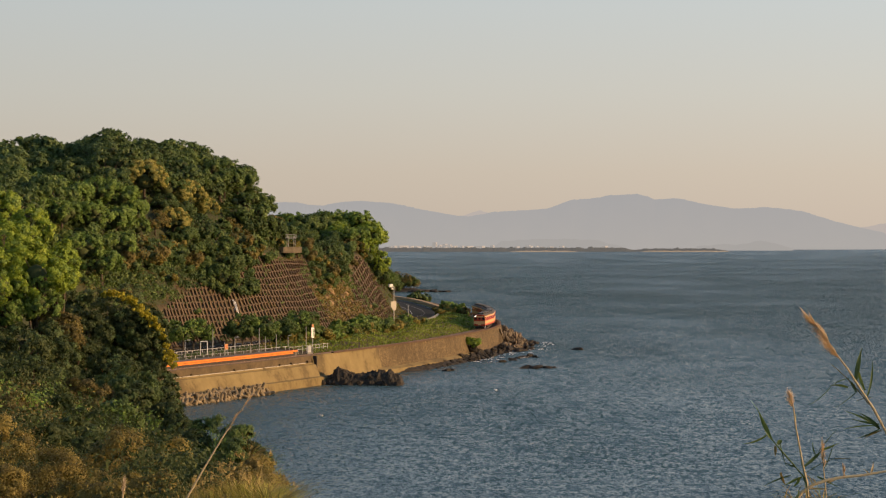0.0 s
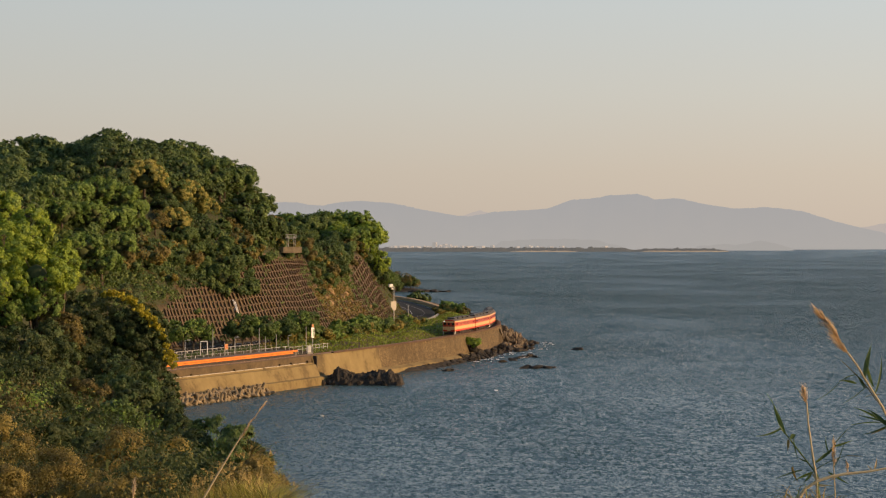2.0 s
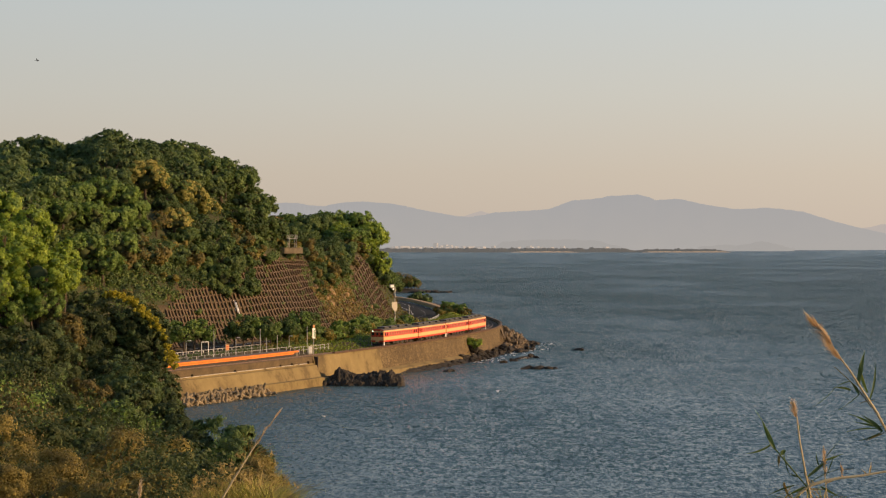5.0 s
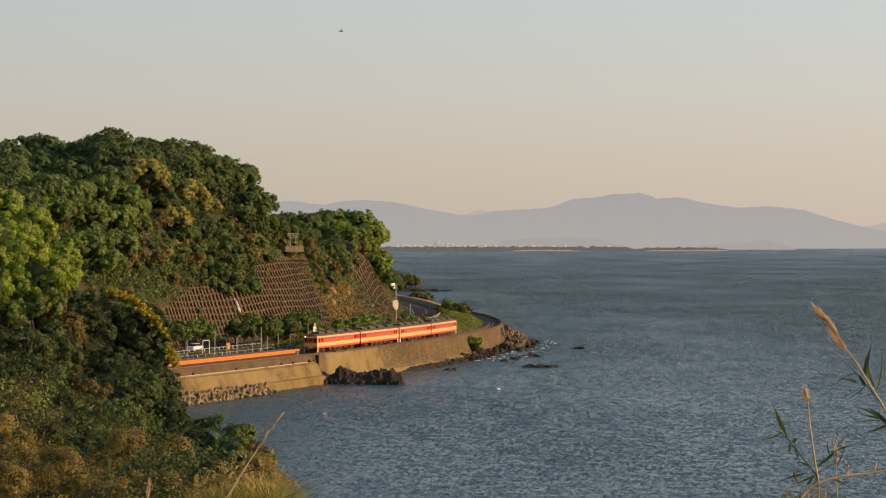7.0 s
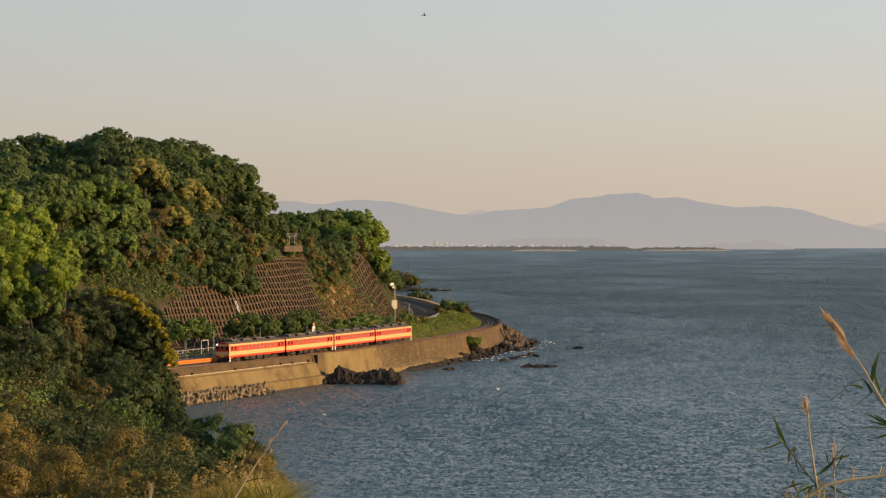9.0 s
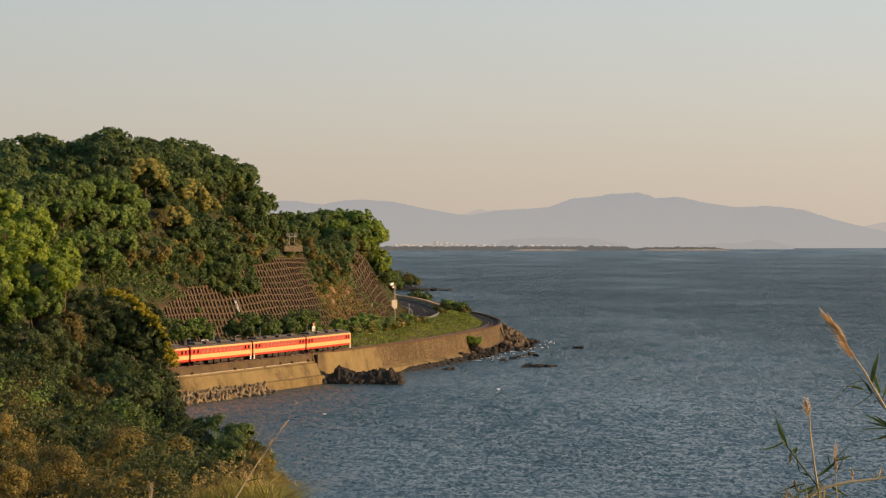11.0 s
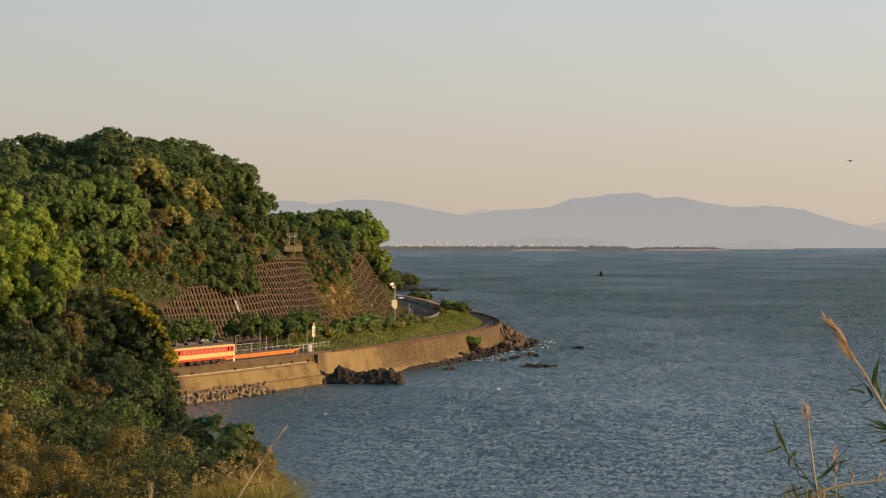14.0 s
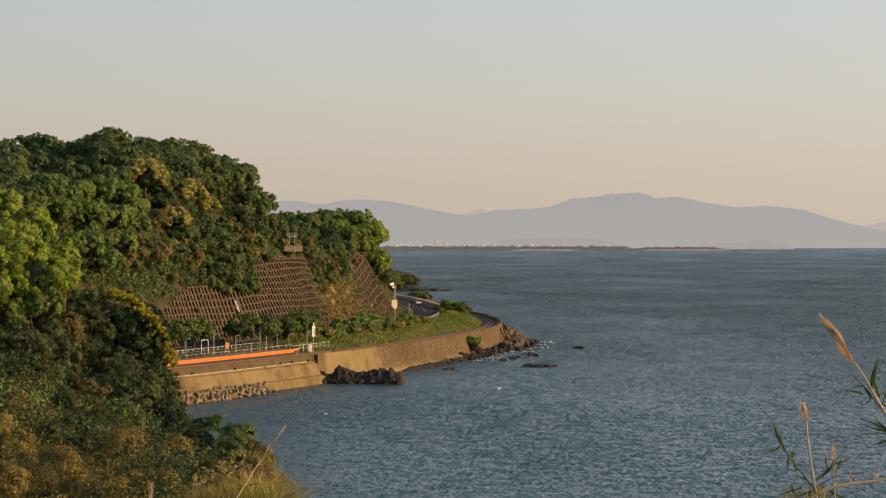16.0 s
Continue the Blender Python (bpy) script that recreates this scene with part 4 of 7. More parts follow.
def rail_car(m, front, cab, label):
    car = thing("railcar", m, label, "railcar", "cars of the train")
    body = part("body", BODY, None, car)
    w = CAR_W / 2
    wide = boxes(((0, 0, 0), (0.86, 0.03, 0.7)), bevel=0.012)
    me = bpy.data.meshes.new("window")
    wide.to_mesh(me)
    wide.free()
    me.materials.append(RED_PANE)
    small = bpy.data.meshes.new("small_window")
    b2 = boxes(((0, 0, 0), (0.5, 0.03, 0.6)), bevel=0.012)
    b2.to_mesh(small)
    b2.free()
    small.materials.append(GLASS)
    for side in (-1, 1):
        for i in range(10):
            o = part("window", me, None, body)
            o.location = (-6.3 + i * 1.4, side * (w + 0.008), 2.62)
        for x in (-9.3, 9.3):
            o = part("window", small, None, body)
            o.location = (x, side * (w + 0.008), 2.62)
        for x in (-8.1, 8.1):
            bm = bmesh.new()
            for z0, z1, k in ((0.98, 1.33, 0), (1.33, 2.06, 1), (2.06, 3.04, 0)):
                add_box(bm, (x, side * (w + 0.006), (z0 + z1) / 2), (0.95, 0.02, z1 - z0), index=k)
            d = part("door", bm, [TRAIN_RED, TRAIN_CREAM], body)
            part("window", boxes(((x, side * (w + 0.03), 2.6), (0.55, 0.02, 0.6))), GLASS, d)
        part("rain_strip", boxes(((0, side * (w + 0.01), 3.24), (CAR_LEN - 0.3, 0.04, 0.05))), TRAIN_CREAM, body)
    for x, ln in ((-6.9, 2.6), (-2.6, 3.4), (2.2, 3.4), (6.6, 2.2)):
        unit_box = part("roof_unit", boxes(((x, 0, 3.93), (ln, 1.7, 0.36)), bevel=0.07), ROOF_DARK, car)
        part("roof_vent", boxes(((x, 0, 4.13), (ln * 0.6, 1.1, 0.05)), bevel=0.02), ROOF_PALE, unit_box)
    for x in (-6.9, 6.9):
        bg = part("bogie", boxes(((x, -1.02, 0.52), (2.7, 0.16, 0.26)), ((x, 1.02, 0.52), (2.7, 0.16, 0.26)), ((x, 0, 0.6), (0.6, 2.1, 0.3)), bevel=0.04), UNDER, car)
        for ax in (-1.05, 1.05):
            for side in (-1, 1):
                part("wheel", tube([(x + ax, side * 0.56, 0.43), (x + ax, side * 0.7, 0.43)], 0.43, 16), STEEL, bg)
    for x, ln, dp in ((-3.6, 1.6, 0.55), (-1.4, 1.9, 0.6), (1.1, 2.2, 0.6), (3.6, 1.8, 0.5)):
        for side in (-0.75, 0.75):
            part("equipment_box", boxes(((x, side, 0.95 - dp / 2), (ln, 1.0, dp)), bevel=0.04), UNDER, car)
    for e in (-1, 1):
        x = e * CAR_LEN / 2
        if not (front and e < 0):
            part("gangway", boxes(((x + e * 0.07, 0, 2.05), (0.16, 0.95, 2.0)), bevel=0.03), UNDER, car)
        part("coupler", boxes(((x + e * 0.16, 0, 0.88), (0.36, 0.3, 0.26)), bevel=0.04), UNDER, car)
        for side in (-1, 1):
            part("end_window", boxes(((x + e * 0.012, side * 0.98, 2.7), (0.03, 0.62, 0.62)), bevel=0.01), GLASS, body)
    if cab:
        x = cab * CAR_LEN / 2
        for side in (-1, 1):
            part("corner_strip", boxes(((x - cab * 0.16, side * (w + 0.012), 2.1), (0.3, 0.02, 2.25))), TRAIN_CREAM, body)
            part("step", boxes(((x - cab * 0.3, side * (w - 0.02), 0.62), (0.42, 0.08, 0.72)), bevel=0.02), WHITE, car, "white cab step")
            part("headlight" if not front else "marker_light", tube([(x + cab * 0.01, side * 0.8, 3.4), (x + cab * 0.1, side * 0.8, 3.4)], 0.1, 12), TRAIN_CREAM, car)
    if front:
        x = -CAR_LEN / 2
        bm = bmesh.new()
        add_box(bm, (x - 0.02, 0, 1.55), (0.05, 0.8, 1.0), index=0)
        add_box(bm, (x - 0.02, 0, 2.55), (0.05, 0.8, 1.0), index=1)
        door = part("end_door", bm, [TRAIN_CREAM, TRAIN_RED], body)
        part("window", boxes(((x - 0.05, 0, 2.7), (0.03, 0.5, 0.5)), bevel=0.01), GLASS, door)
        for side in (-1, 1):
            hl = part("headlight", tube([(x - 0.01, side * 1.05, 3.3), (x - 0.12, side * 1.05, 3.3)], 0.15, 14), TRAIN_CREAM, car, "round sealed-beam headlight, lit" if side < 0 else "round headlight")
            part("lens", tube([(x - 0.12, side * 1.05, 3.3), (x - 0.135, side * 1.05, 3.3)], 0.1, 14), LAMP_GLOW if side > 0 else GLASS, hl)
            part("tail_light", tube([(x - 0.01, side * 1.1, 1.55), (x - 0.06, side * 1.1, 1.55)], 0.08, 10), TRAIN_RED, car)
        part("snow_plough", boxes(((x + 0.05, 0, 0.42), (0.12, 2.3, 0.5)), bevel=0.03), UNDER, car)
    return car


S_FRONT = station(501.5)


def run(t):
    """Metres run since the start: 17 m/s, easing off past the halt."""
    return float(np.interp(t, [0, 11.5, 12, 12.5, 13, 13.5, 14, 14.5, 15, 16], [0, 195.5, 203.9, 212.1, 220.2, 228.0, 235.6, 243.2, 250.7, 265.6]))


def car_pose(s_mid):
    xa, ya, _ = along(s_mid - 6.9, TRACK_D)
    xb, yb, _ = along(s_mid + 6.9, TRACK_D)
    return pose((xa + xb) / 2, (ya + yb) / 2, RAIL_Z, 0, 0, math.degrees(math.atan2(yb - ya, xb - xa)))


CARS = []
for i in range(4):
    CARS.append(rail_car(car_pose(S_FRONT + PITCH * i + CAR_LEN / 2), i == 0, (-1, 1, -1, 1)[i], ("leading red and cream diesel railcar with lit headlight", "red and cream diesel railcar coupled in the train", "red and cream diesel railcar coupled in the train", "rearmost red and cream diesel railcar")[i]))


# ---- crib wall on the cutting ----
def build_crib():
    wall = thing("wall_crib", pose(0, 0, 0), "brown concrete crib frame over a cut slope", "retaining wall", kind="structure")
    s0, s1 = station(372), station(611)

    def at(s, e, out):
        d = float(foot(s)) + e
        x, y, h = along(s, d - out * 0.8)
        return (float(x), float(y), float(land(s, d)) + out * 0.6)

    def bar(points, w, up, proud):
        """Square bar along points, width w across `up`."""
        verts, faces = [], []
        for s, e in points:
            for ds, de, o in ((up[0] * w / 2, up[1] * w / 2, proud), (-up[0] * w / 2, -up[1] * w / 2, proud), (-up[0] * w / 2, -up[1] * w / 2, -0.1), (up[0] * w / 2, up[1] * w / 2, -0.1)):
                verts.append(at(s + ds, e + de, o))
        n = len(points)
        for i in range(n - 1):
            for j in range(4):
                k = (j + 1) % 4
                faces.append((i * 4 + j, i * 4 + k, i * 4 + 4 + k, i * 4 + 4 + j))
        return mesh_from("beam", verts, faces, CRIB)

    rng = np.random.default_rng(3)

    def runs(points):
        """Stretches of the points that the frame covers, with some worn away."""
        run = []
        for q, e in points:
            if framed(float(shore_y(q)), e):
                run.append((q, e))
            else:
                if len(run) > 2:
                    yield run
                run = []
        if len(run) > 2:
            yield run

    for r in range(13):
        e = 0.6 + 1.0 * r
        for run in runs([(q, e + 0.16 * math.sin(q * 0.11 + r * 0.4) + 0.05 * rng.normal()) for q in np.arange(s0, s1, 2.0)]):
            part("beam", bar(run, 0.2, (0, 1), 0.3), None, wall)
    q = s0 - 9
    while q < s1 + 3:
        for run in runs([(q + 0.9 * (e - 3) + 0.12 * math.sin(e * 0.6 + q) + 0.06 * rng.normal(), e) for e in np.linspace(0.3, 12.9, 19)]):
            part("rib", bar(run, 0.62, (1, 0), 0.42), None, wall)
        q += float(lerp(shore_y(q), [372, 400, 436, 520, 545], [1.3, 1.5, 2.3, 2.6, 3.4]))


build_crib()


# ---- lookout on the head of the cutting ----
def build_lookout():
    x, y = polar(-76.5, 452)
    z = 25.0
    t = thing("lookout", pose(x, y, z, 0, 0, 20) @ Matrix.Diagonal((0.8, 0.8, 0.8, 1)), "concrete platform with a rusty steel frame", "platform")
    part("plinth", boxes(((0, 0, 1.0), (5.4, 3.2, 1.7)), bevel=0.06), TETRA, t)
    for dx in (-1.0, 1.0):
        for dy in (-0.8, 0.8):
            part("post", boxes(((dx, dy, 3.5), (0.1, 0.1, 3.1))), GALV, t)
    part("deck", boxes(((0, 0, 4.4), (2.6, 2.2, 0.16))), GALV, t)
    for dy in (-1.05, 1.05):
        part("railing", boxes(((0, dy, 5.4), (2.6, 0.07, 0.07)), ((0, dy, 4.95), (2.6, 0.05, 0.05)), ((-1.25, dy, 4.95), (0.07, 0.07, 1.0)), ((1.25, dy, 4.95), (0.07, 0.07, 1.0))), GALV, t)


build_lookout()
for b, dist, k, sc in ((-80.2, 448, 2, 0.45), (-78.3, 447.5, 3, 0.5), (-76.2, 447, 2, 0.45), (-74.2, 447.5, 1, 0.55), (-72.6, 448, 0, 0.6)):
    x, y = polar(b, dist)
    shrub(k, x, y, ground_z(x, y) - 0.2, sc, 71 * b % 360)


# ---- the halt: platform, fences, poles, trees ----
def build_platform():
    p = thing("station_platform", pose(0, 0, 0), "low platform with sunlit orange edge beside the track", "platform", kind="structure")
    s0, s1 = station(250), station(387)
    part("deck", sweep("deck", [(4.8, 6.36), (4.8, 5.0), (8.6, 5.0), (8.6, 6.36)], s0, s1, 2.0, mats=PLATFORM_TOP, closed=True), None, p)
    part("edge_band", sweep("edge_band", [(4.6, 6.42), (4.6, 6.12), (5.2, 6.12), (5.2, 6.42)], s0, s1, 2.0, mats=ORANGE, closed=True), None, p, "bright orange edge band")
    part("lower_band", sweep("lower_band", [(4.62, 6.05), (4.62, 5.8), (4.9, 5.8), (4.9, 6.05)], s0, s1 - 2, 2.0, mats=ORANGE, closed=True), None, p, "lower orange band")
    # shade under the platform edge, painted as a strip of dark material
    part("shadow_face", sweep("shadow_face", [(4.7, 6.11), (4.7, 5.0), (4.79, 5.0), (4.79, 6.11)], s0, s1 - 1, 2.0, mats=UNDER, closed=True), None, p, "dark face coloured as the shade below the edge")


def pole(b, dist, z, high, r=0.07, label="grey steel pole by the platform", arm=0.0, mat=GALV):
    x, y = polar(b, dist)
    t = thing("lamp_post" if arm else "pole", pose(x, y, z), label, "lamp post" if arm else "pole", "poles of the halt")
    part("shaft", tube([(0, 0, -0.4), (0, 0, high * 0.6), (0, 0, high)], [r, r * 0.9, r * 0.7], 8), mat, t)
    part("base", boxes(((0, 0, 0.06), (0.34, 0.34, 0.2)), bevel=0.02), PALE_CONCRETE, t)
    if arm:
        part("arm", tube([(0, 0, high - 0.1), (arm * 0.5, 0, high + 0.12), (arm, 0, high + 0.1)], 0.035, 6), mat, t)
        part("lamp_head", boxes(((arm * 1.25, 0, high + 0.08), (0.6, 0.22, 0.12)), bevel=0.03), WHITE, t)


def fence(y0, y1, d, z, high, step, label, mat, rails=3, solid=False):
    f = thing("fence", pose(0, 0, 0), label, "fence", "fences along the line")
    s0, s1 = station(y0), station(y1)
    q = s0
    post = bpy.data.meshes.new("post")
    bm = boxes(((0, 0, high / 2 - 0.2), (0.06, 0.06, high + 0.4)), bevel=0.01)
    bm.to_mesh(post)
    bm.free()
    post.materials.append(mat)
    while q <= s1:
        x, y, h = along(q, d)
        o = part("post", post, None, f)
        o.location, o.rotation_euler = (float(x), float(y), z), (0, 0, float(h))
        q += step
    for k in range(rails):
        zz = z + high * (1 - k / max(1, rails)) - 0.03
        hh = 0.3 if solid else 0.04
        part("rail", sweep("fence_rail", [(d - 0.05, zz), (d - 0.05, zz - hh), (d + 0.03, zz - hh), (d + 0.03, zz)], s0, s1, 2.0, mats=mat, closed=True), None, f)


build_platform()
fence(300, 384, 8.4, 6.36, 1.1, 2.0, "grey tube railing along the platform", FENCE_GREY, 2)
fence(350, 396, 11.0, 5.45, 1.2, 3.0, "white pipe railing behind the platform", WHITE, 1)
fence(388, 405, 7.0, 5.6, 1.25, 2.0, "white pipe railing at the platform end", WHITE, 2)
for b, dist, z, high, arm in ((-138.9, 366, 6.2, 4.3, 0), (-130, 370, 6.3, 2.9, 0.5), (-116, 376, 6.3, 4.7, 0), (-104.9, 380, 6.3, 3.0, 0.4), (-92.6, 384, 6.3, 4.6, 0), (-89.5, 392, 5.6, 3.2, 0), (-68.9, 404, 5.6, 4.9, 0),
                              (-110, 378, 6.3, 2.2, 0), (-84, 398, 5.5, 3.6, 0), (-97, 391, 5.6, 2.0, 0), (-78, 402, 5.6, 3.0, 0.3)):
    pole(b, dist, z, high, 0.075, "grey steel pole by the platform" if not arm else "slim platform lamp post", arm)


def gate_frame():
    x, y = polar(-120.5, 374)
    t = thing("gate_frame", pose(x, y, 6.34, 0, 0, 62), "white tube gate frame on the platform", "gate")
    for e in (-1.1, 1.1):
        part("post", tube([(e, 0, 0), (e, 0, 2.5)], 0.07, 8), WHITE, t)
    part("crossbar", tube([(-1.1, 0, 2.5), (1.1, 0, 2.5)], 0.06, 8), WHITE, t)


def board_sign(b, dist, z, w, h, lift, mat, label, post_mat=GALV):
    x, y = polar(b, dist)
    t = thing("sign_board", pose(x, y, z, 0, 0, 42), label, "sign")
    part("panel", boxes(((0, 0, lift + h / 2), (w, 0.07, h)), bevel=0.015), mat, t)
    part("panel_bar", boxes(((0, -0.04, lift + h * 0.62), (w * 0.7, 0.02, h * 0.14)), ((0, -0.04, lift + h * 0.35), (w * 0.5, 0.02, h * 0.1))), TRAIN_RED if mat is ORANGE_PALE else GREEN_SIGN, t)
    for e in (-w * 0.4, w * 0.4):
        part("post", tube([(e, 0.06, -0.3), (e, 0.06, lift + h * 0.9)], 0.045, 6), post_mat, t)


gate_frame()
board_sign(-109.2, 378, 6.34, 0.8, 1.05, 0.75, ORANGE_PALE, "small pale orange notice board on posts")


def tall_sign():
    """White upright sign with a green bar and a warning lamp, beside the line."""
    x, y = polar(-65.6, 398)
    t = thing("upright_sign", pose(x, y, 5.5, 0, 0, 42), "tall white sign with green bars and red-white head", "sign")
    part("post", tube([(0, 0.06, -0.3), (0, 0.06, 5.6)], 0.07, 8), GALV, t)
    part("panel", boxes(((0, 0, 3.9), (0.75, 0.1, 2.1)), bevel=0.02), WHITE, t, "white enamel panel")
    part("panel_bar", boxes(((0.1, -0.055, 3.8), (0.2, 0.02, 1.5))), GREEN_SIGN, t)
    part("head", boxes(((0, 0, 5.3), (0.5, 0.14, 0.55)), bevel=0.03), ORANGE_PALE, t)


tall_sign()
x, y = polar(-67.4, 397)
bx = thing("relay_box", pose(x, y, 5.3, 0, 0, 20), "white trackside cabinet on a plinth", "cabinet")
part("body", boxes(((0, 0, 0.85), (0.7, 0.5, 1.2)), bevel=0.03), WHITE, bx)
part("plinth", boxes(((0, 0, 0.1), (0.85, 0.65, 0.3)), bevel=0.03), PALE_CONCRETE, bx)
part("roof", boxes(((0, 0, 1.48), (0.8, 0.6, 0.06)), bevel=0.01), GALV, bx)

HALT_MESHES = [tree_meshes(71 + i, 2.6, 6.2, 110, 0.5, 2500, 0.23, m, squash=1.0, skirt=0.45, lobes=13, core=0.2) for i, m in enumerate((LEAF_MID, LEAF_CAMPHOR, LEAF_DARK))]
halt_rng = np.random.default_rng(12)
for i, b in enumerate((-137.2, -131.7, -125.7, -121.5, -106.1, -101.5, -96.4, -91.5, -87.0, -82.1, -77.8, -73.0, -68.7)):
    x, y = polar(b + halt_rng.normal() * 0.5, 392 + (b + 138) * 0.33 + halt_rng.normal() * 1.5)
    sc = (1.12 if b < -115 else 1.0) * (0.8 + 0.3 * halt_rng.random())
    tree(pose(x, y, ground_z(x, y) - 0.4, 0, 0, 51 * i) @ Matrix.Diagonal((sc * 1.1, sc, sc * (0.9 + 0.2 * halt_rng.random()), 1)), HALT_MESHES[(0, 1, 0, 1, 2)[i % 5]], "evergreen tree behind the platform", "trees of the halt")


# ---- bare rock in the gully of the cutting ----
def rock_outcrop(yy, e, size, seed):
    rng = np.random.default_rng(seed)
    q = station(yy)
    d = float(foot(q)) + e
    x, y, _ = along(q, d)
    v, f = blob(rng, np.zeros(3), size, 0.8, 2)
    v = v * np.array([1.2, 0.7, 1.0])
    t = new("rock", mesh_from("rock", v, f, GULLY_ROCK))
    t.matrix_world = pose(float(x), float(y), float(land(q, d)) - 0.2, 0, 25, float(rng.random() * 360))
    tagged(t, "bare orange-tan rock showing in the gully", "rock", "rocks of the gully")


for i, (yy, e, size) in enumerate(((492, 7.4, 1.0), (508, 6.6, 1.3), (526, 6.8, 1.1), (540, 3.4, 0.9), (499, 2.8, 1.0), (497, 5.6, 1.1), (500, 4.6, 1.4), (503, 5.9, 0.9), (505, 3.6, 0.8), (516, 5.4, 1.0), (520, 5.9, 1.2), (523, 5.0, 0.9), (512, 3.2, 0.7), (529, 3.0, 0.8), (494, 6.6, 0.8), (534, 4.6, 0.7))):
    rock_outcrop(yy, e, size, 500 + i)


# ---- the road's edge ----
def guard_rail(y0, y1, off, label):
    g = thing("guard_rail", pose(0, 0, 0), label, "guard rail", "guard rails of the road")
    s0, s1 = station(y0), station(y1)
    post = bpy.data.meshes.new("post")
    bm = boxes(((0, 0, 0.3), (0.12, 0.12, 0.9)), bevel=0.01)
    bm.to_mesh(post)
    bm.free()
    post.materials.append(WHITE)
    q, verts, faces = s0, [], []
    prof = [(-0.06, 0.75), (-0.09, 0.72), (-0.05, 0.69), (-0.09, 0.66), (-0.06, 0.62), (-0.03, 0.62), (-0.03, 0.75)]
    while q <= s1:
        r = float(road_edge(shore_y(q))) + off
        x, y, h = along(q, r)
        o = part("post", post, None, g)
        o.location, o.rotation_euler = (float(x), float(y), ROAD_Z), (0, 0, float(h))
        for dd, z in prof:
            xx, yy, _ = along(q, r + dd)
            verts.append((float(xx), float(yy), ROAD_Z + z))
        q += 2.0
    n = len(prof)
    for i in range(len(verts) // n - 1):
        for j in range(n):
            k = (j + 1) % n
            faces.append((i * n + j, i * n + n + j, i * n + n + k, i * n + k))
    part("beam", mesh_from("beam", verts, faces, GALV), None, g)


guard_rail(330, 470, -0.4, "white steel guard rail behind the halt")
guard_rail(470, 584, -0.4, "white steel guard rail round the bend")
tagged(new("wall_parapet", sweep("parapet", [(5.0, 6.95), (5.0, 4.6), (6.8, 4.6), (6.8, 7.0)], station(612), station(900), 2.0, mats=PARAPET, closed=True)), "sunlit concrete parapet of the coast road", "parapet", kind="structure")


def road_sign():
    x, y = polar(-24.6, 487)
    t = thing("road_sign", pose(x, y, 6.2, 0, 0, 38), "cream shield-shaped road sign on a tall mast", "road sign")
    part("mast", tube([(0, 0, -0.5), (0, 0, 10.6)], [0.13, 0.09], 10), GALV, t)
    bm = bmesh.new()
    outline = [(-0.85, 1.15), (0.75, 1.15), (0.8, -0.4), (0.5, -1.1), (-0.1, -1.1), (-0.85, -0.2)]
    vs = [[bm.verts.new((a - 0.2, dy, 5.7 + c)) for a, c in outline] for dy in (-0.16, -0.1)]
    bm.faces.new(vs[0])
    bm.faces.new(vs[1][::-1])
    for i in range(6):
        j = (i + 1) % 6
        bm.faces.new((vs[0][i], vs[0][j], vs[1][j], vs[1][i]))
    bmesh.ops.recalc_face_normals(bm, faces=bm.faces)
    part("panel", bm, PALE_CONCRETE, t, "cream weathered panel")
    part("arm", tube([(0, 0, 10.3), (-0.9, 0, 10.6)], 0.05, 6), GALV, t)
    part("lamp_head", boxes(((-1.0, 0, 10.75), (1.1, 0.5, 0.7)), ((-0.6, 0, 10.0), (0.5, 0.4, 0.5)), bevel=0.05), WHITE, t)


road_sign()
pole(-17.4, 497, 6.3, 5.6, 0.11, "grey roadside pole at the bend")


# ---- cars on the road ----
def road_car(m, paint_mat, label):
    t = thing("car", m, label, "car", "cars on the road")
    bm = bmesh.new()
    prof = [(-1.95, 0.35), (-1.98, 0.75), (-1.85, 0.95), (-1.35, 1.05), (-0.75, 1.5), (0.9, 1.55), (1.55, 1.08), (1.95, 0.95), (2.0, 0.4)]
    lower = [(x, min(z, 1.05)) for x, z in prof]
    a = [bm.verts.new((x, -0.82, z)) for x, z in lower]
    b = [bm.verts.new((x, 0.82, z)) for x, z in lower]
    bm.faces.new(a)
    bm.faces.new(b[::-1])
    for i in range(len(a)):
        j = (i + 1) % len(a)
        bm.faces.new((a[j], a[i], b[i], b[j]))
    bmesh.ops.remove_doubles(bm, verts=bm.verts, dist=0.001)
    bmesh.ops.recalc_face_normals(bm, faces=bm.faces)
    body = part("body", bm, paint_mat, t)
    bm = bmesh.new()
    low, top = [(-1.4, -0.78), (1.55, -0.78), (1.55, 0.78), (-1.4, 0.78)], [(-0.75, -0.62), (0.9, -0.62), (0.9, 0.62), (-0.75, 0.62)]
    va, vb = [bm.verts.new((x, y, 1.03)) for x, y in low], [bm.verts.new((x, y, 1.5)) for x, y in top]
    for i in range(4):
        j = (i + 1) % 4
        bm.faces.new((va[i], va[j], vb[j], vb[i]))
    bm.faces.new(vb)
    part("windows", bm, GLASS, t)
    part("roof", boxes(((0.08, 0, 1.52), (1.62, 1.24, 0.06)), bevel=0.02), paint_mat, t)
    for x in (-1.25, 1.25):
        for y in (-0.75, 0.75):
            w = part("wheel", tube([(x, y - 0.1, 0.31), (x, y + 0.1, 0.31)], 0.31, 14), RUBBER, t)
            part("rim", tube([(x, y - 0.11, 0.31), (x, y + 0.11, 0.31)], 0.18, 10), GALV, w)
    for y in (-0.6, 0.6):
        part("headlight", boxes(((-1.97, y, 0.72), (0.06, 0.32, 0.14)), bevel=0.02), WHITE, t)
    return t


